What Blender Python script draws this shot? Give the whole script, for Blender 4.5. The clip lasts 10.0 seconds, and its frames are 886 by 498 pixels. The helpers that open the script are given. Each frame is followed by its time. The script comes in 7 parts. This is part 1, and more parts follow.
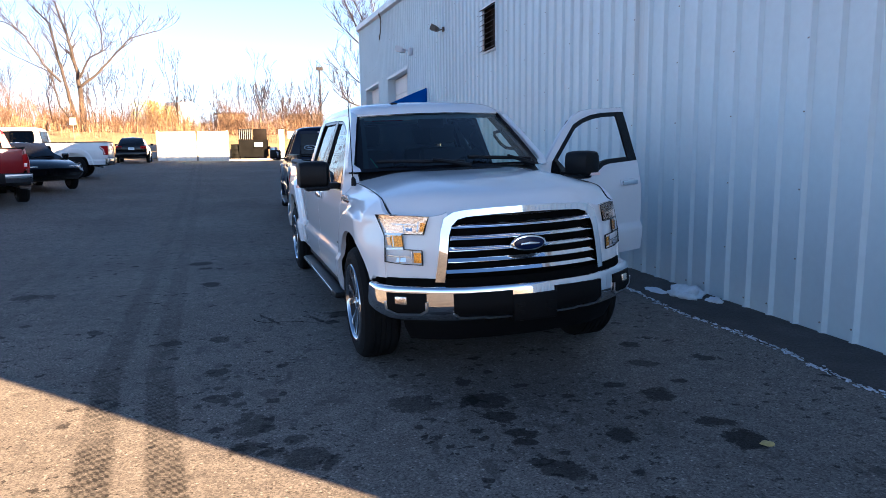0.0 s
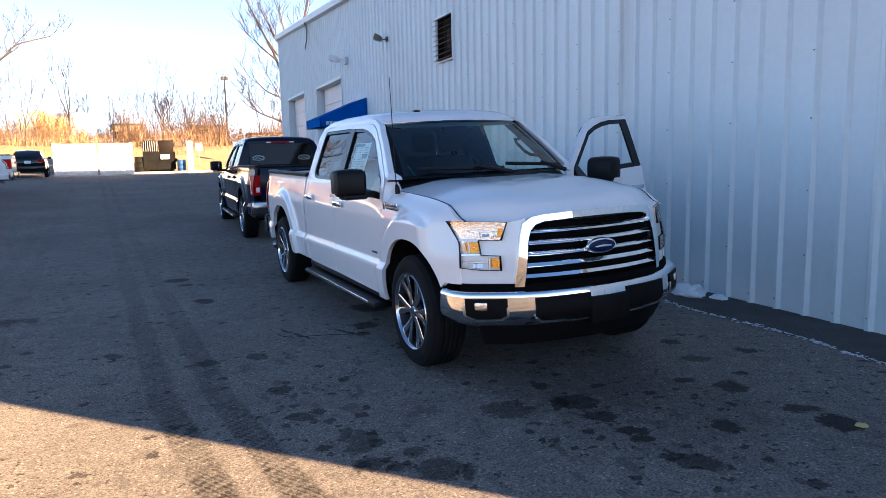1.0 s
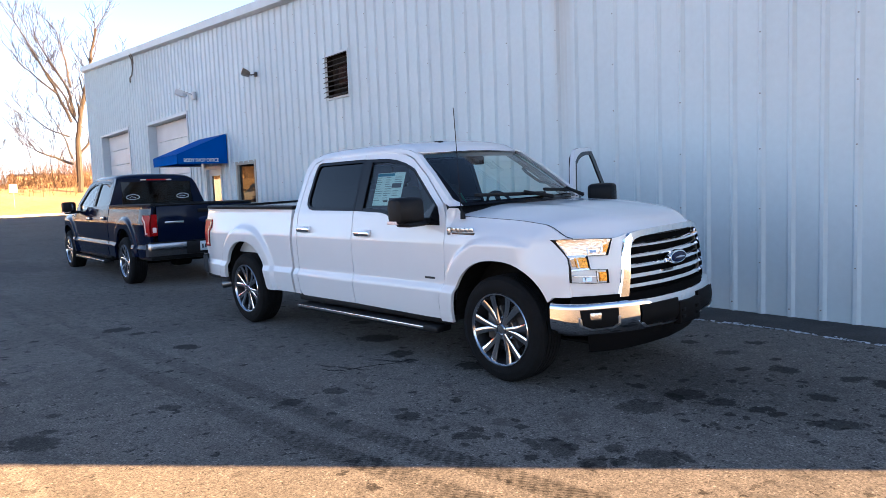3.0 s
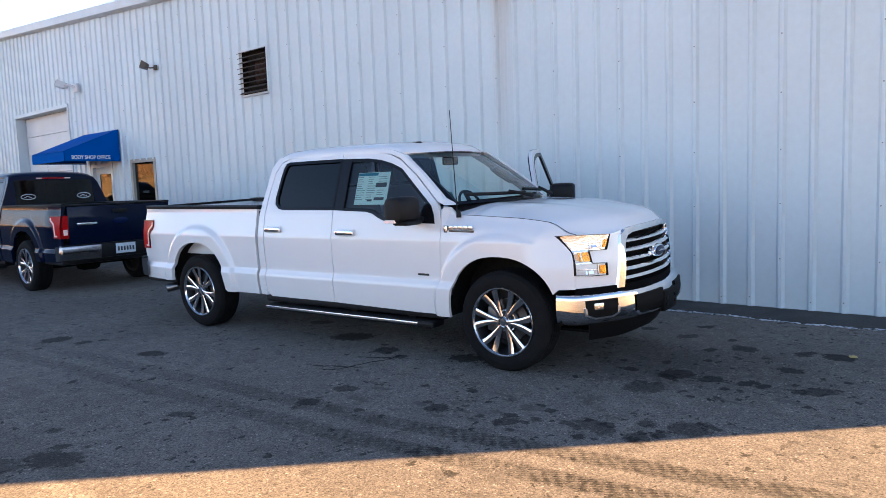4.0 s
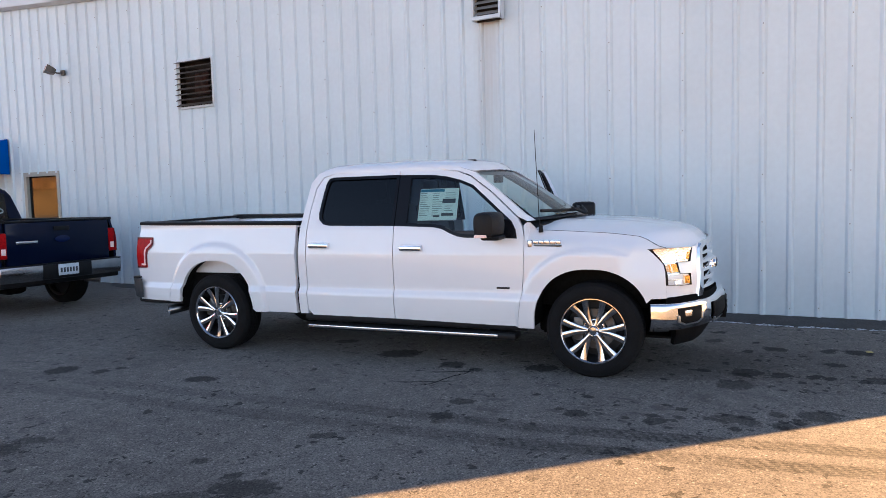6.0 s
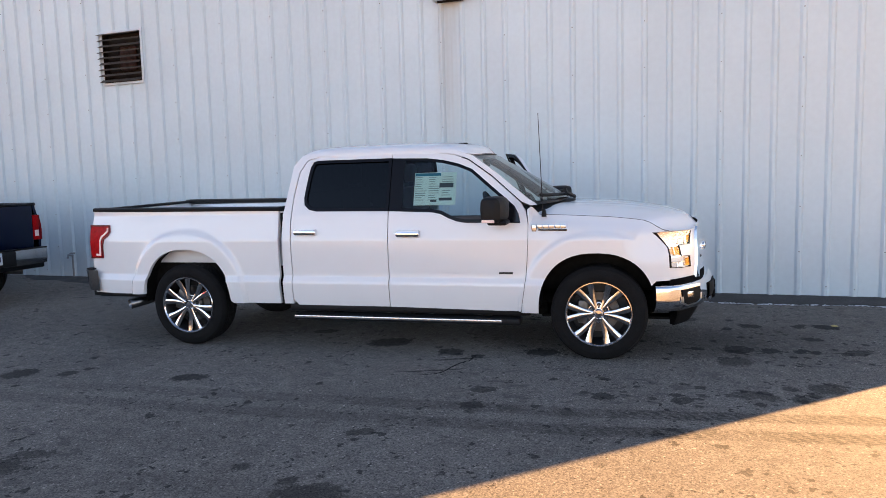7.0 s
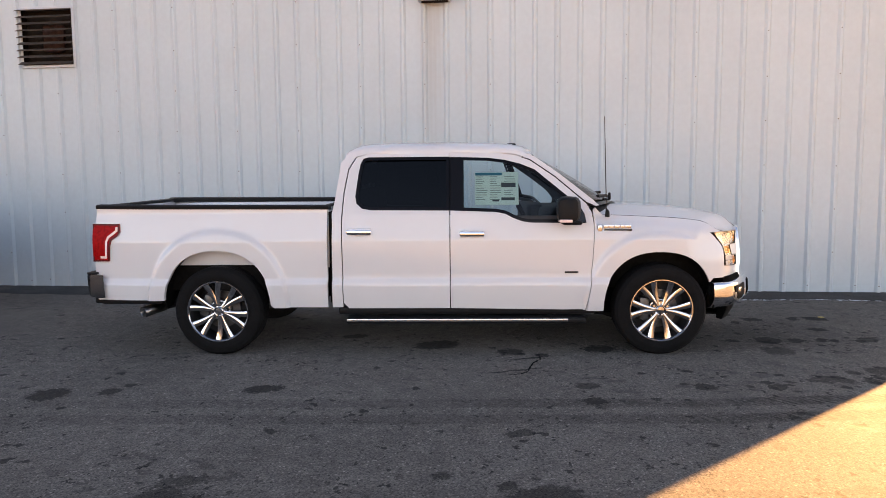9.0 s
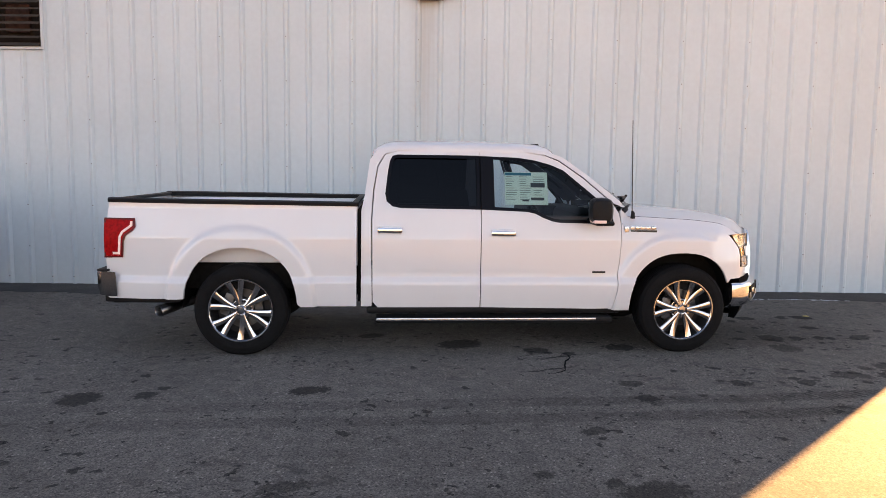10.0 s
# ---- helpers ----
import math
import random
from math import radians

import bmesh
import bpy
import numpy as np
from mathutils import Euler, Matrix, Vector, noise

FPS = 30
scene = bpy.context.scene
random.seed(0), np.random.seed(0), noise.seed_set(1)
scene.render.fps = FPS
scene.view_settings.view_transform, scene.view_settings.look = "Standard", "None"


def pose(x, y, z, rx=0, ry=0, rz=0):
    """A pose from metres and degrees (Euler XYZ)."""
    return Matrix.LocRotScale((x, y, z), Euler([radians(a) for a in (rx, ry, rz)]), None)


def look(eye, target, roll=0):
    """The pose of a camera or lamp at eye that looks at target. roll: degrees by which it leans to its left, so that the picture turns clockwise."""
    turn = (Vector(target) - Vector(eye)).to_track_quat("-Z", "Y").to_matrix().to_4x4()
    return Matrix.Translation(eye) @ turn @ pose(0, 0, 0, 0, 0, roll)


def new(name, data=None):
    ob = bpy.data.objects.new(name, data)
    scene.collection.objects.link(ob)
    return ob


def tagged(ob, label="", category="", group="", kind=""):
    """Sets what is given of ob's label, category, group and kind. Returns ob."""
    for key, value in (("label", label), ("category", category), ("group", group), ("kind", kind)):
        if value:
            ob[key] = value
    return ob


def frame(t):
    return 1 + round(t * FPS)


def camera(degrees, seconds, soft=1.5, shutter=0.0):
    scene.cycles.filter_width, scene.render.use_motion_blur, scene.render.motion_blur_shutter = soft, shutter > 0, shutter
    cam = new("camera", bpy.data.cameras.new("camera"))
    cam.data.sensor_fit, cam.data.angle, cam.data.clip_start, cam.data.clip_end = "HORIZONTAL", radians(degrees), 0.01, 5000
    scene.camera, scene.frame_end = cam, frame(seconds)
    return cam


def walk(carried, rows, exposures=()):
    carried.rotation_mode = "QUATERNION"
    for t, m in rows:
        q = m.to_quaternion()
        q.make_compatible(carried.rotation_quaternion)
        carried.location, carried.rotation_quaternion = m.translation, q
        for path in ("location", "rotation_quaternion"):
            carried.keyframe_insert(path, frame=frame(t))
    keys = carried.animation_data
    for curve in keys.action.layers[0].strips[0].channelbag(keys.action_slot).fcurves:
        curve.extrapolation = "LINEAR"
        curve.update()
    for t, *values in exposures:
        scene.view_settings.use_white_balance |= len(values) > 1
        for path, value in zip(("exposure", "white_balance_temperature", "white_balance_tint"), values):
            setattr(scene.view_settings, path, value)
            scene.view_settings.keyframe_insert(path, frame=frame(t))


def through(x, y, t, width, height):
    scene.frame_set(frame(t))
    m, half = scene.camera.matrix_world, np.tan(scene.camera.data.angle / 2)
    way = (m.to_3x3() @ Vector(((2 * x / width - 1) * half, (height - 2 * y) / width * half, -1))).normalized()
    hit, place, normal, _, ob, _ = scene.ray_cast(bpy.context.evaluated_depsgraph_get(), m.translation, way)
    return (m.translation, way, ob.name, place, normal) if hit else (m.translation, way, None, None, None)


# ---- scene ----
cam = camera(65.3, 10.0, 0.6)
PATH = [
    (0, (0.37, 0.131, 1.52), (0.827, 2.056, 1.225), -0.8),
    (0.5, (-0.139, 0.278, 1.504), (0.45, 2.168, 1.217), -2.2),
    (1, (-0.676, 0.467, 1.51), (0.046, 2.312, 1.24), -1.3),
    (1.5, (-1.151, 0.681, 1.496), (-0.276, 2.466, 1.276), -2.2),
    (2, (-1.633, 0.884, 1.493), (-0.621, 2.594, 1.275), -1.5),
    (2.5, (-2.128, 1.094, 1.512), (-0.983, 2.722, 1.31), -0.9),
    (2.7, (-2.332, 1.202, 1.463), (-1.15, 2.806, 1.284), -2.1),
    (3.8, (-3.359, 1.796, 1.52), (-1.891, 3.14, 1.328), -0.9),
    (4, (-3.502, 1.94, 1.512), (-1.987, 3.232, 1.321), -2.1),
    (4.5, (-3.877, 2.275, 1.5), (-2.316, 3.51, 1.302), -0.9),
    (5, (-4.233, 2.688, 1.53), (-2.64, 3.887, 1.364), -2.3),
    (5.5, (-4.481, 3.121, 1.548), (-2.812, 4.209, 1.371), -2.1),
    (5.7, (-4.612, 3.295, 1.512), (-2.892, 4.303, 1.349), -1.6),
    (6.8, (-4.906, 4.239, 1.562), (-3.053, 4.974, 1.391), -2.0),
    (7, (-4.972, 4.431, 1.551), (-3.091, 5.083, 1.355), -1.5),
    (7.5, (-5.093, 4.899, 1.567), (-3.181, 5.461, 1.399), -0.6),
    (8, (-5.158, 5.366, 1.549), (-3.214, 5.801, 1.372), -0.5),
    (8.5, (-5.278, 5.866, 1.534), (-3.311, 6.189, 1.37), -0.2),
    (9, (-5.32, 6.329, 1.522), (-3.341, 6.549, 1.336), -0.5),
    (9.5, (-5.356, 6.768, 1.51), (-3.365, 6.872, 1.343), 1.8),
    (10, (-5.349, 7.282, 1.519), (-3.358, 7.281, 1.33), 0.7),
]
EXPOSURES = [(0.0, 2.05, 4470, 12), (1.0, 2.17, 4620, 13), (2.0, 2.22, 4840, 14), (2.5, 2.38, 4950, 14), (4.5, 2.66, 5250, 15), (5.0, 2.68, 5370, 16), (7.5, 2.74, 5980, 19), (9.5, 2.70, 6700, 23), (10.0, 2.73, 6680, 23)]
walk(cam, [(t, look(eye, target, roll)) for t, eye, target, roll in PATH], EXPOSURES)

# ---- world, sun ----
SUN_AZ, SUN_EL = radians(-45.0), radians(14.5)
world = bpy.data.worlds.new("world")
scene.world = world
world.use_nodes = True
wt = world.node_tree
sky = wt.nodes.new("ShaderNodeTexSky")
sky.sky_type, sky.sun_disc = "NISHITA", False
sky.sun_elevation, sky.sun_rotation = SUN_EL, math.pi / 2 - SUN_AZ
sky.altitude, sky.air_density, sky.dust_density = 200, 1.0, 0.7
sky.ozone_density = 0.0
wt.nodes["Background"].inputs["Strength"].default_value = 0.04
# winter haze: the sky whitens smoothly from the zenith down to the horizon, all round
way = wt.nodes.new("ShaderNodeSeparateXYZ")
wt.links.new(wt.nodes.new("ShaderNodeTexCoord").outputs["Generated"], way.inputs[0])
low = wt.nodes.new("ShaderNodeMapRange")
low.inputs["To Min"].default_value, low.inputs["To Max"].default_value = 1.0, 0.0
wt.links.new(way.outputs["Z"], low.inputs["Value"])
thick = wt.nodes.new("ShaderNodeMath")
thick.operation = "POWER"
thick.inputs[1].default_value = 4.0
wt.links.new(low.outputs[0], thick.inputs[0])
haze = wt.nodes.new("ShaderNodeVectorMath")
haze.operation = "MULTIPLY_ADD"
haze.inputs[1].default_value = (7.4, 7.1, 6.9)
wt.links.new(thick.outputs[0], haze.inputs[0])
wt.links.new(sky.outputs[0], haze.inputs[2])
wt.links.new(haze.outputs[0], wt.nodes["Background"].inputs["Color"])
sun_dir = Vector((math.cos(SUN_EL) * math.cos(SUN_AZ), math.cos(SUN_EL) * math.sin(SUN_AZ), math.sin(SUN_EL)))
sun = new("sun", bpy.data.lights.new("sun", "SUN"))
sun.data.energy, sun.data.angle, sun.data.color = 11.8, radians(0.5), (1.0, 0.55, 0.19)
sun.matrix_world = look(sun_dir * 100, (0, 0, 0))


# ---- materials ----
def shader(name, color, rough=0.6, metal=0.0, grain=0.0, grain_size=60.0, blotch=0.0, blotch_size=2.0, bump=0.0, bump_size=80.0, coat=0.0, vary=0.0, **extra):
    """A surface with two scales of variation (fine grain, wide blotches), relief, and a shade that differs a little from object to object."""
    m = bpy.data.materials.new(name)
    m.use_nodes = True
    nt = m.node_tree
    b = nt.nodes["Principled BSDF"]
    b.inputs["Base Color"].default_value = (*color, 1)
    b.inputs["Roughness"].default_value, b.inputs["Metallic"].default_value = rough, metal
    b.inputs["Coat Weight"].default_value, b.inputs["Coat Roughness"].default_value = coat, 0.03
    for key, value in extra.items():
        b.inputs[key.replace("_", " ")].default_value = value
    co = nt.nodes.new("ShaderNodeTexCoord").outputs["Object"]

    def noise_tex(size, detail=4.0):
        n = nt.nodes.new("ShaderNodeTexNoise")
        n.inputs["Scale"].default_value, n.inputs["Detail"].default_value = size, detail
        nt.links.new(co, n.inputs["Vector"])
        return n.outputs["Fac"]

    last = None
    for amount, size in ((grain, grain_size), (blotch, blotch_size)):
        if amount:
            r = nt.nodes.new("ShaderNodeMapRange")
            r.inputs["From Min"].default_value, r.inputs["From Max"].default_value = 0.25, 0.75
            r.inputs["To Min"].default_value, r.inputs["To Max"].default_value = 1 - amount, 1 + amount
            nt.links.new(noise_tex(size), r.inputs["Value"])
            last = r.outputs[0] if last is None else math_node(nt, "MULTIPLY", last, r.outputs[0])
    if vary:
        info = nt.nodes.new("ShaderNodeObjectInfo")
        v = math_node(nt, "MULTIPLY_ADD", info.outputs["Random"], vary, 1 - vary / 2)
        last = v if last is None else math_node(nt, "MULTIPLY", last, v)
    if last is not None:
        mix = nt.nodes.new("ShaderNodeVectorMath")
        mix.operation = "SCALE"
        mix.inputs[0].default_value = color
        nt.links.new(last, mix.inputs["Scale"])
        nt.links.new(mix.outputs[0], b.inputs["Base Color"])
    if bump:
        bn = nt.nodes.new("ShaderNodeBump")
        bn.inputs["Strength"].default_value, bn.inputs["Distance"].default_value = bump, 0.01
        nt.links.new(noise_tex(bump_size), bn.inputs["Height"])
        nt.links.new(bn.outputs[0], b.inputs["Normal"])
    return m


def math_node(nt, op, a, b=None, c=None):
    n = nt.nodes.new("ShaderNodeMath")
    n.operation = op
    for i, v in enumerate((a, b, c)):
        if v is None:
            continue
        if isinstance(v, (int, float)):
            n.inputs[i].default_value = v
        else:
            nt.links.new(v, n.inputs[i])
    return n.outputs[0]


def glass(name, color, rough=0.02, through=0.5, ior=1.5):
    """A thin tinted pane: part clear, part mirror."""
    m = bpy.data.materials.new(name)
    m.use_nodes = True
    nt = m.node_tree
    nt.nodes.remove(nt.nodes["Principled BSDF"])
    clear, gloss, mix, fres = (nt.nodes.new("ShaderNode" + k) for k in ("BsdfTransparent", "BsdfGlossy", "MixShader", "Fresnel"))
    clear.inputs["Color"].default_value = (*[c * through for c in color], 1)
    gloss.inputs["Roughness"].default_value = rough
    fres.inputs["IOR"].default_value = ior
    nt.links.new(fres.outputs[0], mix.inputs[0])
    nt.links.new(clear.outputs[0], mix.inputs[1])
    nt.links.new(gloss.outputs[0], mix.inputs[2])
    nt.links.new(mix.outputs[0], nt.nodes["Material Output"].inputs["Surface"])
    return m


WHITE_PAINT = shader("white paint", (0.75, 0.75, 0.765), 0.35, 0, blotch=0.015, blotch_size=3, coat=1.0)
NAVY_PAINT = shader("navy paint", (0.0028, 0.0062, 0.022), 0.12, 0.0, blotch=0.05, blotch_size=3, Specular_IOR_Level=0.16)
RED_PAINT = shader("red paint", (0.22, 0.008, 0.009), 0.25, 0.1, blotch=0.05, coat=1.0)
DULL_WHITE = shader("aged white paint", (0.72, 0.72, 0.71), 0.35, 0, blotch=0.05, coat=0.5)
BLACK_PAINT = shader("black paint", (0.004, 0.004, 0.005), 0.08, 0, blotch=0.05, Specular_IOR_Level=0.35)
CHROME = shader("chrome", (0.86, 0.86, 0.87), 0.045, 1.0, blotch=0.03, blotch_size=6)
RIM_CHROME = shader("rim chrome", (0.62, 0.62, 0.63), 0.10, 1.0, grain=0.04, blotch=0.08, blotch_size=8)
DULL_CHROME = shader("dull chrome", (0.30, 0.30, 0.31), 0.16, 1.0, grain=0.08, blotch=0.15, blotch_size=4)
BRIGHT_TRIM = shader("bright trim", (0.85, 0.85, 0.86), 0.32, 1.0, grain=0.04)
SATIN = shader("satin aluminium", (0.62, 0.63, 0.65), 0.25, 1.0, grain=0.05)
SOOTY_STEEL = shader("sooty steel", (0.28, 0.27, 0.26), 0.3, 1.0, grain=0.2, blotch=0.2, blotch_size=12)
RIM_DARK = shader("dark rim pocket", (0.022, 0.022, 0.024), 0.5, 0.4, grain=0.1)
BRAKE = shader("brake steel", (0.11, 0.105, 0.10), 0.38, 0.8, grain=0.15, grain_size=30, blotch=0.2, blotch_size=9)
RUBBER = shader("tyre rubber", (0.009, 0.009, 0.0095), 0.8, 0, grain=0.2, grain_size=90, blotch=0.2, blotch_size=9, bump=0.3, bump_size=200, Specular_IOR_Level=0.12)
TRIM = shader("black plastic trim", (0.007, 0.007, 0.008), 0.5, 0, grain=0.15, bump=0.15, bump_size=300, Specular_IOR_Level=0.2)
GLOSS_BLACK = shader("gloss black trim", (0.008, 0.008, 0.01), 0.12, 0, blotch=0.05)
PILLAR_BLACK = shader("black pillar film", (0.005, 0.005, 0.007), 0.25, 0, blotch=0.05, Specular_IOR_Level=0.18)
MATT_BLACK = shader("matt black plastic", (0.0045, 0.0045, 0.005), 0.6, 0, grain=0.2, grain_size=90, bump=0.1, bump_size=250, Specular_IOR_Level=0.1)
UNDER = shader("undercarriage", (0.010, 0.0095, 0.009), 0.85, 0, grain=0.3, grain_size=20, blotch=0.3, Specular_IOR_Level=0.05)
CABIN = shader("grey cabin cloth", (0.05, 0.05, 0.053), 0.9, 0, grain=0.15, grain_size=120, bump=0.2, bump_size=400)
CABIN_DARK = shader("dark dashboard", (0.012, 0.012, 0.013), 0.7, 0, grain=0.15, Specular_IOR_Level=0.2)
CLEAR_GLASS = glass("clear glass", (0.80, 0.93, 0.95), through=0.82)
SCREEN_GLASS = glass("laminated screen glass", (0.80, 0.95, 0.88), through=0.80, ior=1.62)
TINT_GLASS = glass("tinted glass", (0.7, 0.75, 0.85), through=0.025, ior=1.4)
REAR_GLASS = glass("smoked rear glass", (0.72, 0.82, 0.95), through=0.16, ior=1.4)
LAMP_GLASS = glass("lamp lens", (1.0, 1.0, 1.0), through=0.98, ior=1.14)
AMBER = shader("amber reflector", (1.0, 0.42, 0.03), 0.14, 0.85, blotch=0.15, blotch_size=40, bump=0.7, bump_size=80, coat=0.6)
RED_LENS = shader("red lamp lens", (0.34, 0.004, 0.005), 0.32, 0, grain=0.4, grain_size=45, Specular_IOR_Level=0.06)
RED_DARK = shader("dark red lamp lens", (0.10, 0.003, 0.004), 0.3, 0, grain=0.2, Specular_IOR_Level=0.2)
FROST = shader("pale lamp lens", (0.95, 0.72, 0.66), 0.25, 0, grain=0.1, coat=0.3)
REFLECTOR = shader("faceted reflector", (1.0, 0.84, 0.68), 0.16, 0.97, grain=0.06, grain_size=70, bump=0.5, bump_size=48)
VOID = shader("deep black mesh", (0.003, 0.003, 0.003), 0.9, 0, grain=0.2, Specular_IOR_Level=0.05)
PAPER = shader("paper", (0.78, 0.90, 0.84), 0.7, 0, grain=0.03)
INK = shader("printed ink", (0.05, 0.06, 0.07), 0.7)
PALE_INK = shader("pale printed ink", (0.26, 0.33, 0.31), 0.7)
TEAL_INK = shader("teal ink", (0.02, 0.20, 0.30), 0.7)
BLUE_BADGE = shader("blue enamel", (0.003, 0.009, 0.05), 0.25, 0.0, Specular_IOR_Level=0.3)
PLATE = shader("plate enamel", (0.62, 0.68, 0.72), 0.4, 0, blotch=0.1, blotch_size=12)


# ---- mesh tools ----
def part(name, bm, material, parent=None, label="", smooth=35):
    me = bpy.data.meshes.new(name)
    bmesh.ops.remove_doubles(bm, verts=bm.verts, dist=0.0001)
    bmesh.ops.recalc_face_normals(bm, faces=bm.faces)
    bm.to_mesh(me)
    bm.free()
    me.materials.append(material)
    if smooth:
        me.polygons.foreach_set("use_smooth", [True] * len(me.polygons))
        me.set_sharp_from_angle(angle=radians(smooth))
    ob = new(name, me)
    ob.parent = parent
    if label:
        ob["label"] = label
    return ob


def shared(name, me, parent, m=None, label=""):
    ob = new(name, me)
    ob.parent = parent
    if m is not None:
        ob.matrix_basis = m
    if label:
        ob["label"] = label
    return ob


def thing(name, m, label, category, group="", kind=""):
    ob = new(name)
    ob.empty_display_size = 0.1
    ob.matrix_basis = m
    return tagged(ob, label, category, group, kind)


def box(bm, x0, x1, y0, y1, z0, z1, bevel=0.0, m=None):
    r = bmesh.ops.create_cube(bm, size=1.0, matrix=Matrix.Translation(((x0 + x1) / 2, (y0 + y1) / 2, (z0 + z1) / 2)) @ Matrix.Diagonal((x1 - x0, y1 - y0, z1 - z0, 1)))
    vs = r["verts"]
    if bevel:
        es = list({e for v in vs for e in v.link_edges})
        vs = list({v for f in bmesh.ops.bevel(bm, geom=es, offset=bevel, segments=2, profile=0.5, affect="EDGES")["faces"] for v in f.verts} | {v for v in vs if v.is_valid})
    if m is not None:
        bmesh.ops.transform(bm, matrix=m, verts=vs)
    return bm


def boxes(*items):
    bm = bmesh.new()
    for it in items:
        box(bm, *it)
    return bm


def loft(bm, rings, closed=True, caps=True):
    """Skin a row of rings, each a list of points of one length."""
    rows = [[bm.verts.new(p) for p in ring] for ring in rings]
    n = len(rows[0])
    for a, b in zip(rows, rows[1:]):
        for i in range(n if closed else n - 1):
            j = (i + 1) % n
            bm.faces.new((a[i], a[j], b[j], b[i]))
    if closed and caps:
        bm.faces.new(rows[0])
        bm.faces.new(rows[-1])
    return bm


def tube(bm, pts, radii, n=8):
    """A round bar along points."""
    pts = [Vector(p) for p in pts]
    if isinstance(radii, (int, float)):
        radii = [radii] * len(pts)
    rings = []
    for i, p in enumerate(pts):
        d = (pts[min(i + 1, len(pts) - 1)] - pts[max(i - 1, 0)]).normalized()
        u = d.orthogonal().normalized() if i == 0 else (u - d * u.dot(d)).normalized()
        v = d.cross(u)
        rings.append([p + (u * math.cos(k * math.tau / n) + v * math.sin(k * math.tau / n)) * radii[i] for k in range(n)])
    return loft(bm, rings)


def revolve(bm, profile, n=40):
    """Turn a profile of (radius, y) round the y axis; a closed loop."""
    rings = [[Vector((r * math.cos(k * math.tau / n), y, r * math.sin(k * math.tau / n))) for r, y in profile] for k in range(n)]
    rows = [[bm.verts.new(p) for p in ring] for ring in rings]
    m = len(profile)
    for k in range(n):
        a, b = rows[k], rows[(k + 1) % n]
        for i in range(m):
            j = (i + 1) % m
            bm.faces.new((a[i], a[j], b[j], b[i]))
    return bm


def sheet(outline, fn, step=0.1, thick=0.02, inward=(0, 1, 0), creases=()):
    """Fill an outline of (u, z), cut it in a grid, bend it by fn(u, z), and turn its rim inward."""
    bm = bmesh.new()
    bm.faces.new([bm.verts.new((u, 0, z)) for u, z in outline])
    us, zs = [p[0] for p in outline], [p[1] for p in outline]
    for axis, lo, hi in ((0, min(us), max(us)), (2, min(zs), max(zs))):
        k = max(1, int((hi - lo) / step))
        for i in range(1, k):
            no = Vector((1, 0, 0)) if axis == 0 else Vector((0, 0, 1))
            bmesh.ops.bisect_plane(bm, geom=list(bm.verts) + list(bm.edges) + list(bm.faces), plane_co=no * (lo + (hi - lo) * i / k + 0.0003), plane_no=no, dist=0.0002)
    for z in creases:
        if min(zs) < z < max(zs):
            bmesh.ops.bisect_plane(bm, geom=list(bm.verts) + list(bm.edges) + list(bm.faces), plane_co=(0, 0, z), plane_no=(0, 0, 1), dist=0.0002)
    for v in bm.verts:
        v.co = fn(v.co.x, v.co.z)
    if thick:
        rim = [e for e in bm.edges if e.is_boundary]
        ext = bmesh.ops.extrude_edge_only(bm, edges=rim)
        for v in ext["geom"]:
            if isinstance(v, bmesh.types.BMVert):
                v.co += Vector(inward) * thick
    return bm


def ring_strip(outline, amount, fn, thick=0.01, inward=(0, 1, 0)):
    """A border that runs inside an outline of (u, z), amount wide."""
    n = len(outline)
    area = sum(outline[i][0] * outline[(i + 1) % n][1] - outline[(i + 1) % n][0] * outline[i][1] for i in range(n))
    sign = 1 if area > 0 else -1
    inner = []
    for i in range(n):
        a, b, c = (Vector(outline[k % n]) for k in (i - 1, i, i + 1))
        d1, d2 = (b - a).normalized(), (c - b).normalized()
        n1, n2 = Vector((-d1.y, d1.x)) * sign, Vector((-d2.y, d2.x)) * sign
        h = (n1 + n2).normalized()
        inner.append(tuple(b + h * amount / max(0.35, h.dot(n1))))
    bm = bmesh.new()
    a = [bm.verts.new(fn(*p)) for p in outline]
    b = [bm.verts.new(fn(*p)) for p in inner]
    for i in range(n):
        j = (i + 1) % n
        bm.faces.new((a[i], a[j], b[j], b[i]))
    rim = [e for e in bm.edges if e.is_boundary]
    ext = bmesh.ops.extrude_edge_only(bm, edges=rim)
    for v in ext["geom"]:
        if isinstance(v, bmesh.types.BMVert):
            v.co += Vector(inward) * thick
    return bm


def lerp_curve(table, x):
    """Smooth reading of a table of (x, value)."""
    if x <= table[0][0]:
        return table[0][1]
    n = len(table)
    for i in range(n - 1):
        (x0, y0), (x1, y1) = table[i], table[i + 1]
        if x <= x1:
            h = x1 - x0
            d = (y1 - y0) / h
            da = 0.0 if i == 0 else (d + (y0 - table[i - 1][1]) / (x0 - table[i - 1][0])) / 2
            db = d if i == n - 2 else (d + (table[i + 2][1] - y1) / (table[i + 2][0] - x1)) / 2
            k = (x - x0) / h
            return y0 * (1 + 2 * k) * (1 - k) ** 2 + da * h * k * (1 - k) ** 2 + y1 * k * k * (3 - 2 * k) + db * h * k * k * (k - 1)
    return table[-1][1]


def straight_curve(table, x):
    """A table of (x, value) read along straight pieces."""
    if x <= table[0][0]:
        return table[0][1]
    for (x0, y0), (x1, y1) in zip(table, table[1:]):
        if x <= x1:
            return y0 + (y1 - y0) * (x - x0) / (x1 - x0)
    return table[-1][1]


